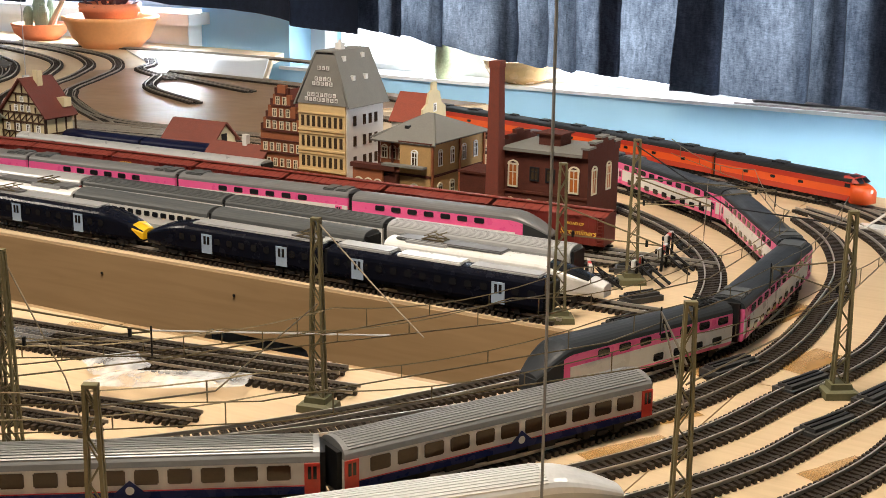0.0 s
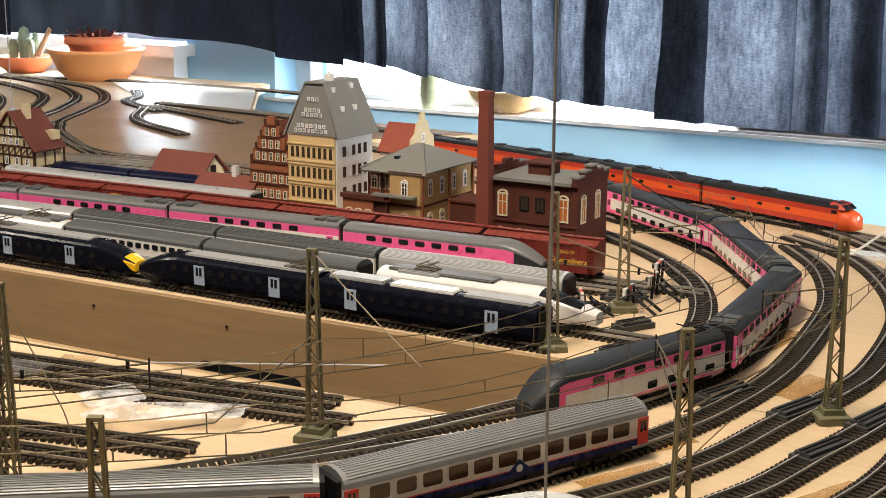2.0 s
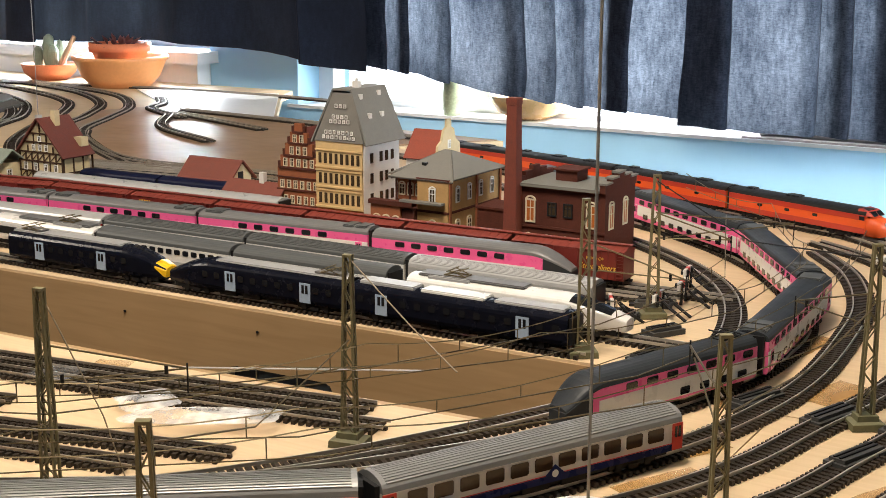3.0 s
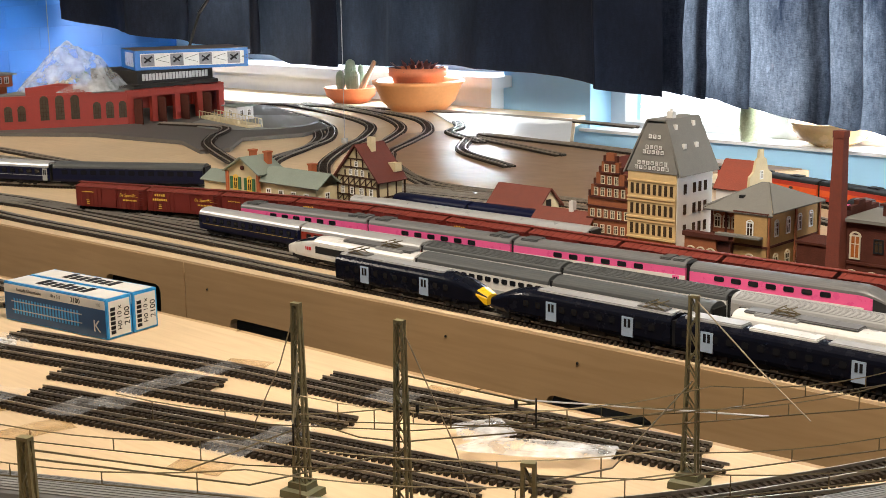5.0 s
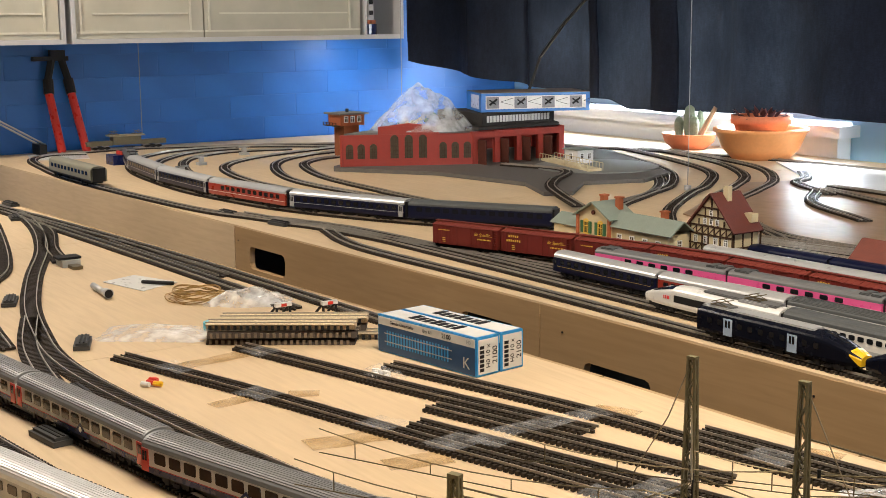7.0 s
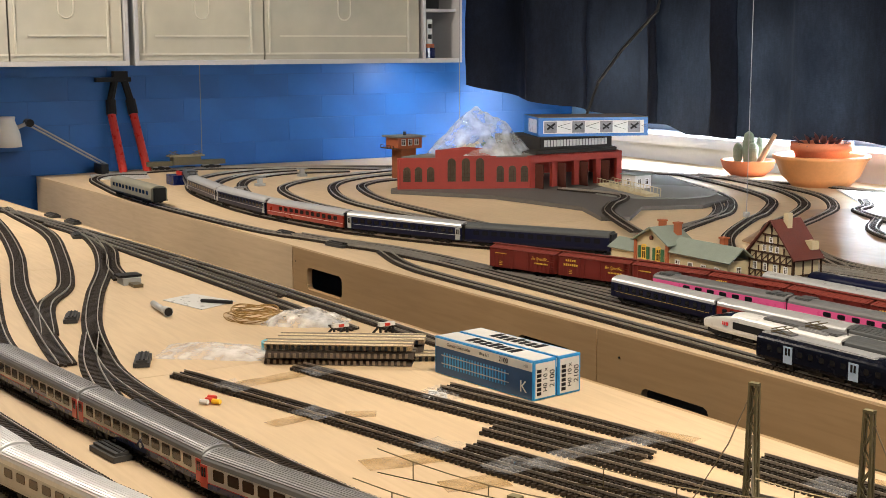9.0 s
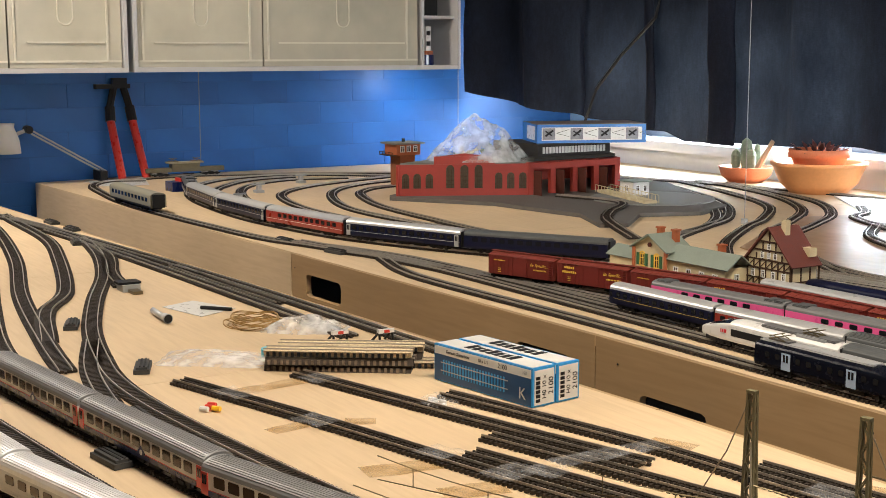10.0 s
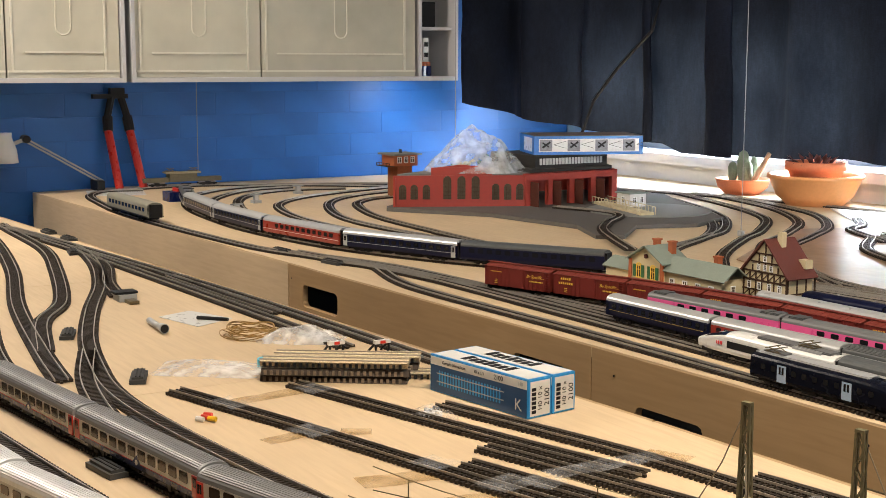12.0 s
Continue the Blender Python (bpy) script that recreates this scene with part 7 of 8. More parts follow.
solid("paper_sheet", prism([(-4.15, 1.03), (-3.98, 0.99), (-3.93, 1.15), (-4.08, 1.19)], 0.0005, 0.0015), OFFWHITE, "white paper sheet lying by the wall", "paper")
bb = thing("transformer", "small blue transformer box with red studs", "transformer")
part("case", boxes((-3.76, -3.70, 1.14, 1.20, 0.0005, 0.028)), BLUE_BRIGHT, bb)
for k in range(3):
    part("stud", cyl(bmesh.new(), (-3.745 + 0.016 * k, 1.17, 0.0282), (-3.745 + 0.016 * k, 1.17, 0.038), 0.005, n=8), DOOR_RED, bb)
for x, y in ((-3.56, 1.345), (-3.75, 1.565), (-3.35, 1.20)):
    g = thing("ground_signal", "small silver ground signal between the tracks", "signal", "ground signals")
    part("base", boxes((x - 0.012, x + 0.012, y - 0.012, y + 0.012, 0.0005, 0.008)), GREY_BODY, g)
    part("lamp_head", boxes((x - 0.006, x + 0.006, y - 0.006, y + 0.006, 0.0082, 0.022)), SILVER, g)
    part("crossbar", boxes((x - 0.003, x + 0.003, y - 0.018, y + 0.018, 0.0222, 0.026)), GREY_BODY, g)

# ---------- overhead line ----------
def lattice_mast(x, y, turn=0.0, h=0.150, base=0.010):
    m = thing("catenary_mast", "olive green lattice catenary mast on a stepped foot", "catenary mast", "catenary masts")
    part("foot", loft([[(s * w, t * w * 0.8, z) for s, t in ((-1, -1), (1, -1), (1, 1), (-1, 1))] for w, z in ((0.014, 0.0005), (0.0135, 0.006), (0.009, 0.0075), (0.0085, base + 0.002))]), MAST_BASE, m)
    w0, w1 = 0.0056, 0.0028
    for s in (-1, 1):
        for t in (-1, 1):
            bm = loft([[(s * w + a * 0.0009, t * w * 0.55 + b * 0.0009, z) for a, b in ((-1, -1), (1, -1), (1, 1), (-1, 1))] for w, z in ((w0, base), (w1, h))])
            part("leg", bm, MAST, m)
    n = 11
    for t in (-1, 1):
        bm = bmesh.new()
        for k in range(n):
            za, zb = base + (h - base) * k / n, base + (h - base) * (k + 1) / n
            wa, wb = w0 + (w1 - w0) * k / n, w0 + (w1 - w0) * (k + 1) / n
            s = 1 if k % 2 else -1
            cyl(bm, (-s * wa, t * wa * 0.55, za), (s * wb, t * wb * 0.55, zb), 0.0006, n=4)
        part("lacing", bm, MAST, m, kind="stuff")
    for s in (-1, 1):
        bm = bmesh.new()
        for k in range(n):
            za, zb = base + (h - base) * k / n, base + (h - base) * (k + 1) / n
            wa, wb = w0 + (w1 - w0) * k / n, w0 + (w1 - w0) * (k + 1) / n
            t = 1 if k % 2 else -1
            cyl(bm, (s * wa, -t * wa * 0.55, za), (s * wb, t * wb * 0.55, zb), 0.0006, n=4)
        part("lacing", bm, MAST, m, kind="stuff")
    part("cap", boxes((-w1 - 0.001, w1 + 0.001, -w1 * 0.55 - 0.001, w1 * 0.55 + 0.001, h, h + 0.002)), MAST, m)
    m.matrix_world = pose(x, y, 0, 0, 0, turn)
    return m


MASTS = {"A": (-0.505, 1.215, 0.150), "B": (-0.508, 1.052, 0.150), "C": (-0.245, 0.690, 0.150), "D": (-0.230, 0.995, 0.150), "E": (-0.772, 0.538, 0.150), "F": (-0.678, 0.552, 0.150), "G": (-0.560, 0.745, 0.150)}
for key, (mx, my, mh) in MASTS.items():
    lattice_mast(mx, my, 35 if key in "ABCD" else 12, mh)
lattice_mast(-0.66, 0.252, 20, 0.150)
lattice_mast(-0.435, 0.398, 30, 0.150)


def arm(mast_xy, to_xy, label="catenary cantilever arm with a brass registration tube"):
    a = thing("cantilever_arm", label, "catenary arm", "cantilever arms")
    p, q = Vector((*mast_xy, 0)), Vector((*to_xy, 0))
    bm = bmesh.new()
    cyl(bm, (p.x, p.y, 0.112), (q.x, q.y, 0.088), 0.0008, n=5)
    part("tube", bm, WIRE, a)
    bm = bmesh.new()
    cyl(bm, (p.x, p.y, 0.085), (q.x, q.y, 0.088), 0.0007, n=5)
    part("tube", bm, WIRE, a)
    bm = bmesh.new()
    cyl(bm, (q.x, q.y, 0.070), (q.x, q.y, 0.092), 0.0007, n=5)
    part("dropper", bm, BLACK, a)
    for f in (0.12, 0.85):
        r = p.lerp(q, f)
        part("insulator", cyl(bmesh.new(), (r.x, r.y, 0.0835 + 0.002 * f), (r.x, r.y, 0.0895 + 0.002 * f), 0.0014, n=8), BLACK, a)


def overhead(line, s0, s1, spans, label):
    """Contact wire, sagging messenger wire and droppers over a stretch of track."""
    o = thing("overhead_wire", label, "overhead wire", "overhead wires")
    for k in range(spans):
        a, b = line.at(s0 + (s1 - s0) * k / spans), line.at(s0 + (s1 - s0) * (k + 1) / spans)
        bm = bmesh.new()
        cyl(bm, (a.x, a.y, 0.070), (b.x, b.y, 0.070), 0.00055, n=4)
        part("contact_wire", bm, WIRE, o)
        sag = [(a.x + (b.x - a.x) * i / 8, a.y + (b.y - a.y) * i / 8, 0.089 - 0.011 * (1 - (i / 4 - 1) ** 2)) for i in range(9)]
        bm = tube(bmesh.new(), sag, 0.00050, 4)
        part("messenger_wire", bm, WIRE, o)
        for i in (1, 3, 5, 7):
            f = i / 8
            bm = bmesh.new()
            x, y, z = a.x + (b.x - a.x) * f, a.y + (b.y - a.y) * f, 0.089 - 0.011 * (1 - (2 * f - 1) ** 2)
            cyl(bm, (x, y, 0.070), (x, y, z), 0.00045, n=4)
            part("dropper", bm, WIRE, o)


overhead(BELG, BELG.near(-0.322, 1.352), BELG.near(-0.95, 0.31), 5, "thin brass overhead wire above the near curve")
overhead(PINK_T, PINK_T.near(-0.62, 1.60), PINK_T.near(-0.75, 0.52), 6, "thin brass overhead wire above the pink train")
overhead(FRONT_T, FRONT_T.near(-0.245, 1.32), FRONT_T.near(-0.9, 0.275), 5, "thin brass overhead wire above the front curve")
overhead(MT, MT.near(-0.48, 1.36), MT.near(-0.86, 0.437), 5, "thin brass overhead wire above the circuit track")
for mk, to in (("A", (-0.43, 1.235)), ("A", (-0.40, 1.35)), ("D", (-0.302, 1.03)), ("C", (-0.33, 0.86)), ("B", (-0.407, 1.05)), ("F", (-0.61, 0.62)), ("E", (-0.70, 0.47))):
    arm(MASTS[mk][:2], to)


def cable(name, label, pts, r, material, cat="wire", group="stay wires"):
    bm = bmesh.new()
    tube(bm, pts, r, 6)
    return solid(name, bm, material, label, cat, group)


PALE_WIRE = mat("pale_cord", (0.27, 0.22, 0.15), 0.6, size=60)
cable("stay_wire", "pale cord stay from the mast head", [(-0.560, 0.745, 0.150), (-0.50, 0.735, 0.110), (-0.449, 0.72, 0.085)], 0.00055, PALE_WIRE)
cable("stay_wire", "pale cord stay from the mast head", [(-0.772, 0.538, 0.150), (-0.82, 0.56, 0.09), (-0.89, 0.589, 0.02), (-0.90, 0.595, 0.001)], 0.00055, PALE_WIRE)
cable("stay_wire", "pale cord stay from the mast head", [(-0.678, 0.552, 0.150), (-0.648, 0.575, 0.06), (-0.635, 0.585, 0.001)], 0.00055, PALE_WIRE)
cable("stay_wire", "thin bare wire between two masts", [(-0.772, 0.538, 0.062), (-0.72, 0.55, 0.056), (-0.678, 0.552, 0.062), (-0.62, 0.65, 0.058), (-0.560, 0.745, 0.064)], 0.0006, WIRE)
cable("stay_wire", "bright bare wire stretched beside the mast", [(-0.70, 0.70, 0.052), (-0.50, 0.755, 0.068)], 0.0008, SILVER)
cable("stay_wire", "thin bare wire across the curve", [(-0.505, 1.215, 0.145), (-0.38, 1.14, 0.11), (-0.230, 0.995, 0.140)], 0.0007, BLACK)
cable("stay_wire", "thin bare wire across the curve", [(-0.230, 0.995, 0.10), (-0.24, 0.86, 0.085), (-0.245, 0.690, 0.10)], 0.0007, WIRE)
cable("stay_wire", "thin bare wire across the front table", [(-0.66, 0.252, 0.145), (-0.70, 0.38, 0.085), (-0.772, 0.538, 0.055)], 0.0006, WIRE)
cable("stay_wire", "thin bare wire across the front table", [(-0.66, 0.252, 0.140), (-0.66, 0.40, 0.080), (-0.678, 0.552, 0.055)], 0.0006, WIRE)
cable("stay_wire", "thin bare wire across the front table", [(-0.435, 0.398, 0.14), (-0.50, 0.56, 0.085), (-0.560, 0.745, 0.085)], 0.0006, WIRE)
STRING = mat("grey_cord", (0.26, 0.26, 0.27), 0.5, size=60)
for label, x, y, z, r in (("thin grey suspension cord hanging over the curve", -0.254, 0.52, 0.058, 0.0009), ("thin suspension cord with a small weight", -2.33, 2.03, 0.012, 0.0010),
                          ("thin suspension cord above the shed", -3.22, 1.80, 0.195, 0.0010), ("thin suspension cord by the blue wall", -4.05, 1.36, 0.055, 0.0011)):
    cable("hanging_cord", label, [(x, y, z), (x, y, Z_C - 0.002)], r, STRING, "cord", "hanging cords")
wgt = thing("cord_weight", "small silver weight on the cord's end", "weight")
part("ring", cyl(bmesh.new(), (-2.33, 2.03, 0.0005), (-2.33, 2.03, 0.012), 0.008, n=10), SILVER, wgt)
cable("power_cable", "black cable hanging across the curtain", [(-3.74, 2.58, 0.001), (-3.70, 2.60, 0.150), (-3.66, 2.62, 0.27), (-3.56, 2.64, 0.38), (-3.40, 2.65, 0.50), (-3.35, 2.66, 0.66), (-3.33, 2.66, 1.10), (-3.33, 2.66, 1.648)], 0.006, BLACK, "cable", "loose cables")

# ---------- cartons of track ----------
CARTON = mat("carton_blue", (0.009, 0.062, 0.17), 0.4, vary=0.12, size=12)
CARTON_EDGE = mat("carton_bright_blue", (0.03, 0.28, 0.62), 0.4, size=12)
CARTON_WHITE = mat("carton_white", (0.66, 0.65, 0.62), 0.45, vary=0.08, size=12)


def carton(x, y, turn, label):
    c = thing("track_carton", label, "carton", "track cartons")
    L_, W_, H_ = 0.176, 0.036, 0.046
    bm = boxes((0, L_, 0, W_, 0.0005, H_))
    bmesh.ops.bevel(bm, geom=bm.edges[:], offset=0.0008, segments=2, affect="EDGES")
    part("carton", bm, CARTON_EDGE, c)
    part("top_panel", boxes((0.003, L_ - 0.003, 0.003, W_ - 0.003, H_ + 0.0001, H_ + 0.0004)), CARTON_WHITE, c, "white top panel")
    for k in range(7):
        part("brand_bar", boxes((0.045 + 0.0125 * k, 0.054 + 0.0125 * k, 0.010, 0.026 if k % 3 else 0.030, H_ + 0.0005, H_ + 0.0008)), INK, c)
    part("side_panel", boxes((0.002, L_ - 0.002, -0.0005, -0.0001, 0.002, H_ - 0.012)), CARTON, c, "dark blue side panel")
    part("side_band", boxes((0.002, L_ - 0.002, -0.0006, -0.0001, H_ - 0.0118, H_ - 0.002)), CARTON_WHITE, c)
    part("sleeper_print", boxes(*[(0.018 + 0.0052 * k, 0.0205 + 0.0052 * k, -0.0008, -0.0005, 0.010, 0.028) for k in range(22)]), CARTON_EDGE, c)
    for z in (0.014, 0.024):
        part("rail_print", boxes((0.014, 0.136, -0.0010, -0.0008, z, z + 0.0012)), GREY_BODY, c)
    part("end_panel", boxes((L_ + 0.0001, L_ + 0.0005, 0.003, W_ - 0.003, 0.003, H_ - 0.003)), CARTON_WHITE, c)
    writing("2100", 0.008, INK, c, pose(0.126, -0.0008, H_ - 0.0070, 90))
    writing("K", 0.019, CARTON_WHITE, c, pose(L_ - 0.016, -0.0008, 0.014, 90))
    writing("10 x 1/1", 0.0055, INK, c, pose(0.092, -0.0008, H_ - 0.0070, 90))
    writing("H0", 0.006, GREY_BODY, c, pose(L_ - 0.012, -0.0008, H_ - 0.0070, 90))
    writing("Gerade Gleisstücke", 0.0055, INK, c, pose(0.046, -0.0008, H_ - 0.0070, 90))
    end = pose(L_ + 0.0007, W_ / 2, H_ / 2, 90, 0, 90)
    writing("H0 10 x", 0.0085, INK, c, end @ pose(0.000, 0.0, 0, 0, 0, 90))
    writing("2100", 0.0105, INK, c, end @ pose(0.0105, 0.0, 0, 0, 0, 90))
    for k in range(6):
        part("end_bar", boxes((L_ + 0.0006, L_ + 0.0009, 0.0050, 0.0115, 0.006 + 0.0052 * k, 0.0098 + 0.0052 * k)), INK, c)
    c.matrix_world = pose(x, y, 0, 0, 0, turn)
    return c


carton(-1.441, 0.664, 8.0, "blue and white model track carton with printed side")
carton(-1.446, 0.7015, 8.0, "blue and white model track carton lying beside its twin")

# stack of ballasted track pieces
BALLAST = mat("ballast_grey_brown", (0.50, 0.40, 0.27), 0.85, vary=0.75, size=70, bump=0.6, second=2.0)
BED = mat("moulded_ballast_bed", (0.055, 0.040, 0.030), 0.7, vary=0.3, size=90)


def bed_piece(x, y, z, turn, flip, label):
    c = thing("track_piece", label, "track piece", "stacked track pieces")
    ln = 0.186
    prof = ((-0.018, 0), (-0.012, 0.0075), (0.012, 0.0075), (0.018, 0)) if not flip else ((-0.012, 0), (-0.018, 0.0075), (0.018, 0.0075), (0.012, 0))
    part("bed", loft([[(xx, yy, zz) for yy, zz in prof] for xx in (-ln / 2, ln / 2)]), BALLAST if flip else BED, c)
    bm = boxes(*[(-ln / 2 + 0.004 + 0.0078 * k, -ln / 2 + 0.0075 + 0.0078 * k, -0.0186, -0.0155, 0.0006, 0.0062) for k in range(23)])
    part("sleeper_end", bm, BLACK if flip else mat("weathered_sleeper_end", (0.17, 0.125, 0.085), 0.7, vary=0.3, size=70), c, kind="stuff")
    for s in (-1, 1):
        part("rail", boxes((-ln / 2 - 0.002, ln / 2 + 0.002, s * 0.00825 - 0.0006, s * 0.00825 + 0.0006, 0.0076, 0.0090)), RAIL_DARK, c)
    c.matrix_world = pose(x, y, z, 0, 0, turn)


for k in range(3):
    bed_piece(-1.548 + 0.003 * (k % 2), 0.588, 0.0005 + k * 0.0092, 55 + (1.2 if k % 2 else -0.6), k == 2, "ballasted straight track piece in a stack")
for k in range(3):
    bed_piece(-1.572, 0.615 + 0.002 * k, 0.0005 + k * 0.0092, 55.5 + (0.9 if k % 2 else -0.7), k == 2, "ballasted straight track piece in a stack")
bed_piece(-1.515, 0.680, 0.0005, 57, True, "ballasted straight track piece beside the stack")

# ---------- small clutter on the near table ----------
FOIL = clear("wrinkled_clear_film", (0.92, 0.93, 0.95), 0.10, 0.13, 45)
FILM = clear("flat_clear_film", (0.85, 0.86, 0.88), 0.05, 0.06, 40)
BAG_FILM = clear("milky_clear_film", (0.92, 0.93, 0.95), 0.12, 0.42, 45)
crumpled("plastic_bag", "wrinkled clear plastic bag lying flat", -1.68, 0.475, 0.0, 0.075, 0.045, 0.010, BAG_FILM, 50, 11, flat=True)
crumpled("plastic_bag", "small clear zip bag with brown parts", -1.79, 0.655, 0.0, 0.060, 0.034, 0.020, BAG_FILM, 55, 12, flat=True)
crumpled("plastic_bag", "small clear bag of white clips by the carton", -1.335, 0.605, 0.0, 0.034, 0.020, 0.012, FOIL, 20, 13)
crumpled("plastic_bag", "flat clear plastic bag over the taped tracks", -0.750, 0.722, 0.0088, 0.024, 0.024, 0.005, BAG_FILM, 62, 14, flat=True)
crumpled("plastic_bag", "long flat clear plastic bag beside the mast", -0.686, 0.715, 0.0088, 0.062, 0.018, 0.006, BAG_FILM, 32, 15, flat=True)
for k in range(7):
    rnd = random.Random(40 + k)
    g = thing("track_clip", "small white plastic track clip in a bag", "clip", "loose clips")
    part("clip", boxes((-0.005, 0.005, -0.0025, 0.0025, 0.0005, 0.005)), OFFWHITE, g)
    g.matrix_world = pose(-1.335 + rnd.uniform(-0.018, 0.018), 0.605 + rnd.uniform(-0.01, 0.01), 0, 0, 0, rnd.uniform(0, 180))
paper = solid("instruction_sheet", prism([(-2.06, 0.535), (-2.085, 0.595), (-1.99, 0.630), (-1.955, 0.560)], 0.0005, 0.0012), OFFWHITE, "white printed instruction sheet", "paper")
solid("pen", cyl(bmesh.new(), (-2.01, 0.580, 0.004), (-1.97, 0.615, 0.004), 0.0028, n=8), BLACK, "thin black pen on the paper", "pen")
torch = thing("torch", "small silver pocket torch", "torch")
part("barrel", cyl(bmesh.new(), (-2.015, 0.505, 0.0062), (-1.950, 0.500, 0.0062), 0.0048, n=14), SILVER, torch, smooth=True)
part("head", cyl(bmesh.new(), (-1.950, 0.500, 0.0082), (-1.930, 0.499, 0.0082), 0.0055, 0.0075, n=16), SILVER, torch)
part("lens", cyl(bmesh.new(), (-1.9298, 0.499, 0.0082), (-1.9290, 0.499, 0.0082), 0.0062, n=16), BLACK, torch)
bm = bmesh.new()
for k in range(11):
    rnd = random.Random(k)
    r, ecc, cxk, cyk, zk = rnd.uniform(0.034, 0.044), rnd.uniform(0.75, 0.95), rnd.uniform(-0.006, 0.006), rnd.uniform(-0.004, 0.004), 0.0015 + 0.0013 * k
    pr = None
    for i in range(33):
        a = 2 * math.pi * i / 32
        v = Vector((-1.855 + cxk + r * math.cos(a), 0.605 + cyk + r * ecc * math.sin(a), zk + 0.002 * math.sin(3 * a + k)))
        if pr:
            cyl(bm, pr, v, 0.0008, n=4, caps=False)
        pr = v
solid("wire_coil", bm, mat("brown_wire", (0.36, 0.22, 0.07), 0.45, vary=0.25), "loose coil of brown insulated wire", "wire coil")
solid("blue_scrap", cyl(bmesh.new(), (-1.655, 0.545, 0.0005), (-1.655, 0.545, 0.012), 0.016, n=16), mat("cyan_plastic", (0.10, 0.50, 0.68), 0.4), "small light blue plastic lid", "lid")
for x, y in ((-1.677, 0.654), (-1.652, 0.712)):
    b = thing("buffer_stop", "black buffer stop with a white beam", "buffer stop", "buffer stops")
    part("beam", boxes((x - 0.003, x + 0.003, y - 0.012, y + 0.012, 0.0145, 0.0195)), OFFWHITE, b)
    part("warning_patch", boxes((x + 0.0031, x + 0.0036, y - 0.004, y + 0.004, 0.0150, 0.0190)), DOOR_RED, b)
    for s in (-1, 1):
        bm = bmesh.new()
        cyl(bm, (x + 0.002, y + s * 0.010, 0.0005), (x, y + s * 0.010, 0.0145), 0.0018, n=6)
        cyl(bm, (x - 0.022, y + s * 0.010, 0.0005), (x - 0.002, y + s * 0.010, 0.0145), 0.0018, n=6)
        part("strut", bm, BLACK, b)
bit = thing("electrical_plugs", "tiny red and yellow electrical plugs", "plugs")
for k, (dx, dy, ma) in enumerate(((0, 0, DOOR_RED), (0.010, 0.004, YELLOW), (-0.008, 0.006, DOOR_RED), (0.004, -0.008, OFFWHITE))):
    bm = bmesh.new()
    cyl(bm, (-1.454 + dx, 0.374 + dy, 0.004), (-1.446 + dx, 0.380 + dy, 0.004), 0.003, n=8)
    part("plug", bm, ma, bit)


def motor(x, y, turn, long=0.055, label="dark grey turnout motor housing beside the track"):
    g = thing("turnout_motor", label, "turnout motor", "turnout motors")
    bm = boxes((-long / 2, long / 2, -0.010, 0.010, 0.0005, 0.009))
    bmesh.ops.bevel(bm, geom=[e for e in bm.edges if e.verts[0].co.z > 0.008 and e.verts[1].co.z > 0.008], offset=0.003, segments=2, affect="EDGES")
    part("housing", bm, mat("charcoal_plastic", (0.055, 0.055, 0.055), 0.45), g)
    part("rib", boxes((-long / 2 + 0.004, long / 2 - 0.004, -0.003, -0.001, 0.0091, 0.0102), (-long / 2 + 0.004, long / 2 - 0.004, 0.002, 0.004, 0.0091, 0.0102)), BLACK, g)
    part("lug", boxes((-long / 2 - 0.006, -long / 2, -0.005, 0.005, 0.0005, 0.003)), BLACK, g)
    g.matrix_world = pose(x, y, 0, 0, 0, turn)


for x, y, a in ((-1.985, 0.372, -20), (-1.675, 0.375, -22), (-1.455, 0.298, 0), (-2.82, 0.615, -10), (-3.18, 0.660, 5), (-3.04, 0.668, 5), (-0.324, 1.006, 70), (-0.259, 0.997, 71), (-0.2165, 0.916, 70), (-0.1995, 1.005, 75), (-0.165, 1.13, 85), (-2.62, 1.000, 5), (-2.42, 1.02, 10), (-1.15, 0.168, 8), (-1.32, 0.225, 8)):
    motor(x, y, a)
# rail joiner bits at the branch end
g = thing("contact_block", "silver contact block at the branch end", "contact block")
part("block", boxes((-2.25, -2.215, 0.522, 0.552, 0.0005, 0.012)), GREY_BODY, g)
part("terminal", boxes((-2.213, -2.185, 0.530, 0.546, 0.0005, 0.006)), WIRE, g)
part("cover", boxes((-2.252, -2.222, 0.518, 0.556, 0.0122, 0.016)), BLACK, g)

# patches of old tape on the board, and clear tape over the track ends
TAPE_OLD = clear("yellowed_tape", (0.58, 0.38, 0.15), 0.25, 0.24, 24)


def quad_strip(name, label, cx, cy, lx, ly, turn, z, material, cat, group, thick=0.0004, ripple=0.0):
    bm = bmesh.new()
    n = 14
    top, bot = [], []
    for i in range(n + 1):
        x = -lx / 2 + lx * i / n
        row, rw2 = [], []
        for j in range(5):
            y = -ly / 2 + ly * j / 4 + 0.003 * noise.noise((x * 40, j, cx * 9))
            zz = ripple * noise.noise((x * 60, y * 60, cy * 7))
            row.append(bm.verts.new((x, y, thick + max(-thick, zz))))
        top.append(row)
    for a, b in zip(top, top[1:]):
        for j in range(4):
            bm.faces.new((a[j], b[j], b[j + 1], a[j + 1]))
    ob = solid(name, bm, material, label, cat, group)
    ob.matrix_world = pose(cx, cy, z, 0, 0, turn)
    sol = ob.modifiers.new("thickness", "SOLIDIFY")
    sol.thickness = 0.0002
    return ob


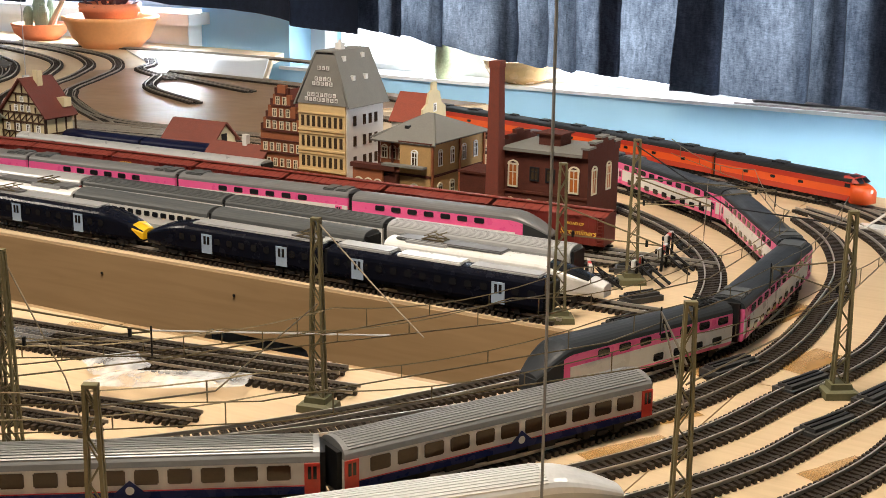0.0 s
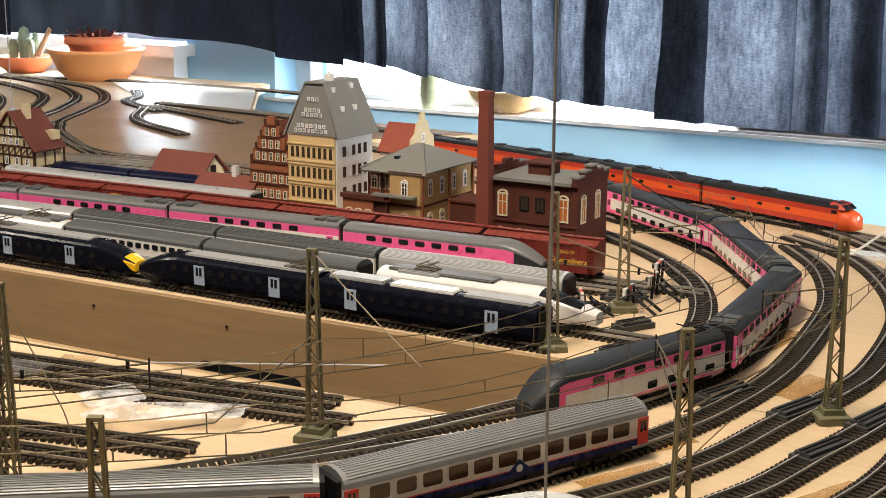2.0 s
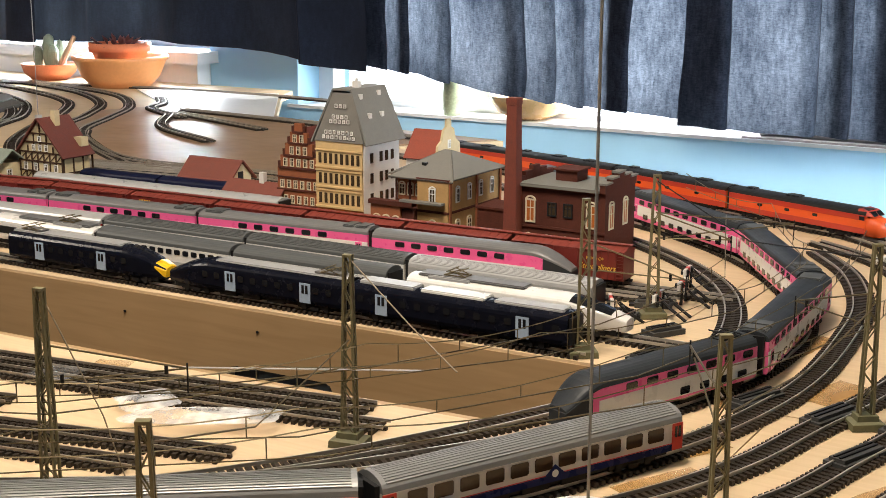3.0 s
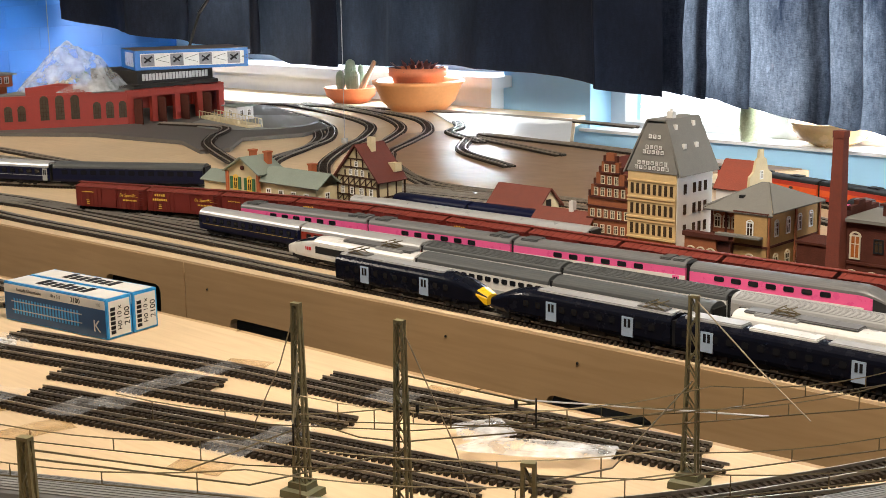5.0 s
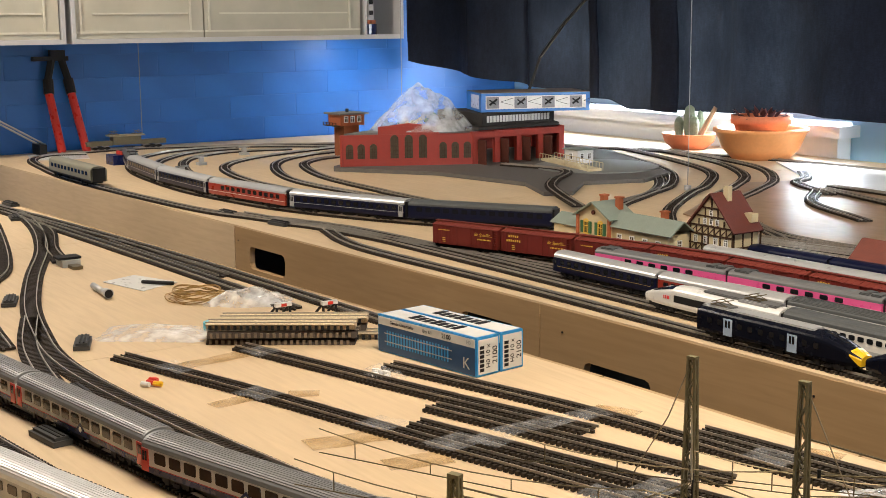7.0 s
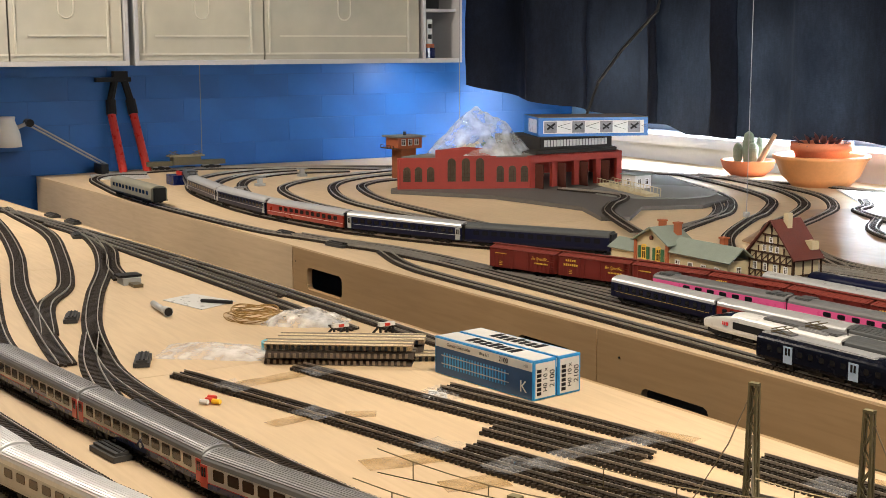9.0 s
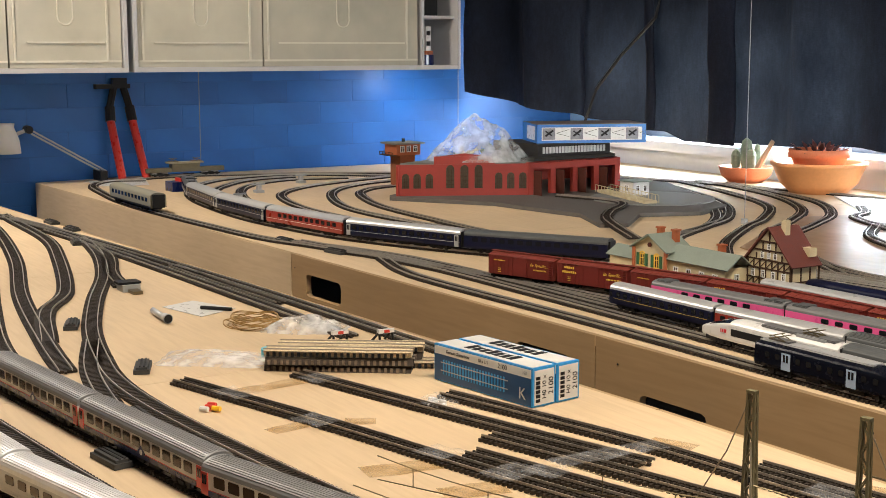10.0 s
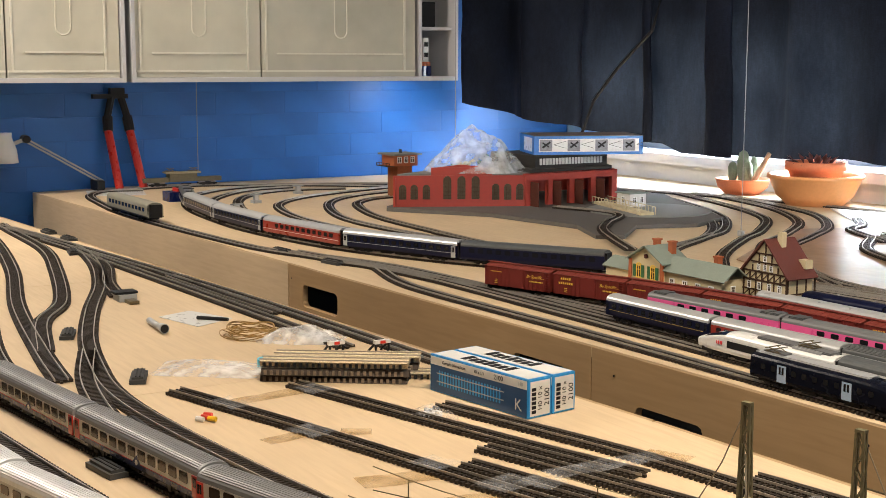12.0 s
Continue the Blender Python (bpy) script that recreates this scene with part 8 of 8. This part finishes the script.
for cx, cy, lx, ly, a in ((-1.513, 0.482, 0.105, 0.030, 98), (-1.340, 0.430, 0.062, 0.024, 100), (-1.322, 0.500, 0.034, 0.024, 60), (-1.155, 0.462, 0.085, 0.034, 82), (-1.064, 0.482, 0.062, 0.034, 78), (-1.080, 0.731, 0.050, 0.026, 22), (-0.866, 0.797, 0.036, 0.024, 20), (-0.880, 0.522, 0.050, 0.026, 20)):
    quad_strip("old_tape", "yellowed patch of old tape on plywood", cx, cy, lx, ly, a, 0.0006, TAPE_OLD, "tape", "old tape patches")
AMBER = clear("amber_varnish", (0.52, 0.29, 0.08), 0.3, 0.42, 9)
for cx, cy, lx, ly, a in ((-0.323, 0.8, 0.075, 0.03, 62), (-0.338, 1.009, 0.06, 0.034, 66), (-0.342, 1.182, 0.11, 0.036, 78), (-0.275, 1.067, 0.07, 0.03, 72), (-0.182, 0.844, 0.06, 0.036, 66), (-0.33, 0.881, 0.05, 0.03, 60)):
    quad_strip("varnish_patch", "amber varnish patch on the plywood by the curve", cx, cy, lx, ly, a, 0.0004, AMBER, "patch", "varnish patches")
for cx, cy, lx, ly, a in ((-1.477, 0.418, 0.050, 0.034, 15), (-1.326, 0.448, 0.046, 0.036, 15), (-1.160, 0.503, 0.040, 0.036, 15), (-1.490, 0.530, 0.042, 0.036, 15), (-1.068, 0.640, 0.130, 0.030, 88), (-1.070, 0.528, 0.040, 0.050, 12), (-1.055, 0.557, 0.040, 0.030, 20), (-0.880, 0.552, 0.050, 0.036, 15), (-0.872, 0.605, 0.036, 0.060, 12), (-0.872, 0.735, 0.044, 0.036, 12)):
    quad_strip("clear_tape", "strip of glossy clear tape over the sleepers", cx, cy, lx, ly, a, 0.0088, FILM, "tape", "clear tape strips", ripple=0.0022)
# knots and screw heads in the side board
for x, z in ((-1.064, -0.027), (-0.876, -0.025), (-1.50, -0.035), (-2.47, -0.03)):
    y = 0.9965 + 0.0352 * (x + 1.55) if x > -1.55 else 0.953 + 0.047 * (x + 2.485)
    solid("screw_head", cyl(bmesh.new(), (x, y - 0.0018, z), (x, y - 0.0008, z), 0.0015, n=10), BLACK, "dark screw head in the side board", "screw", "screws")

# ---------- colour-light signals and buffers by the curve ----------
for x, y, turn in ((-0.515, 1.345, 8), (-0.498, 1.285, 6), (-0.500, 1.222, 4), (-0.535, 1.180, 30)):
    g = thing("buffer_stop", "black buffer stop with a red and white striped beam", "buffer stop", "buffer stops by the curve")
    for k in range(3):
        part("beam_stripe", boxes((-0.0035, 0.0, -0.015 + 0.0101 * k, -0.005 + 0.0101 * k, 0.017, 0.026)), DOOR_RED if k == 1 else OFFWHITE, g)
    for s in (-1, 1):
        bm = tube(bmesh.new(), [(0.0, s * 0.009, 0.0005), (0.0012, s * 0.009, 0.0245), (0.012, s * 0.009, 0.014), (0.032, s * 0.009, 0.0005)], 0.0018, 6)
        part("side_frame", bm, BLACK, g)
        part("buffer", cyl(bmesh.new(), (-0.0070, s * 0.0085, 0.0215), (-0.0036, s * 0.0085, 0.0215), 0.0026, n=10), BLACK, g)
    part("tie_bar", boxes((0.010, 0.013, -0.0085, 0.0085, 0.012, 0.015)), BLACK, g)
    g.matrix_world = pose(x, y, 0, 0, 0, turn)
for x, y, a in ((-0.535, 1.195, 10), (-0.52, 1.255, 20), (-0.47, 1.16, 60), (-0.45, 1.07, 75)):
    motor(x, y, a, 0.04)
crane = thing("crane_wagon", "small white lattice crane jib standing by the curve", "crane")
for s in (-1, 1):
    bm = bmesh.new()
    cyl(bm, (-0.365, 1.60 + s * 0.012, 0.001), (-0.325, 1.60 + s * 0.004, 0.035), 0.0016, n=5)
    cyl(bm, (-0.290, 1.60 + s * 0.012, 0.001), (-0.325, 1.60 + s * 0.004, 0.035), 0.0016, n=5)
    part("jib", bm, OFFWHITE, crane)
part("beam", boxes((-0.37, -0.28, 1.586, 1.614, 0.0005, 0.006)), OFFWHITE, crane)

# painted bricks of the blue wall, in running bond above the table
WALL = bpy.data.objects["wall_west"]
BRICKS = []
for k in range(4):
    bm = boxes((0.0, 0.0006 + 0.0003 * k, -0.1235, 0.1235, -0.0362, 0.0362))
    bmesh.ops.bevel(bm, geom=[e for e in bm.edges if e.verts[0].co.x > 0.0004 and e.verts[1].co.x > 0.0004], offset=0.0005, segments=1, affect="EDGES")
    BRICKS.append(mesh_of("brick", bm, BLUE_WALL))
rnd = random.Random(7)
for row in range(-2, 7):
    for k in range(11):
        y = 0.50 + 0.25 * k + (0.125 if row % 2 else 0.0)
        if y < Y_N - 0.13:
            piece("brick", BRICKS[rnd.randrange(4)], WALL, pose(X_W, y, 0.036 + 0.075 * row, rnd.uniform(-0.5, 0.5), 0, rnd.uniform(-0.15, 0.15)))
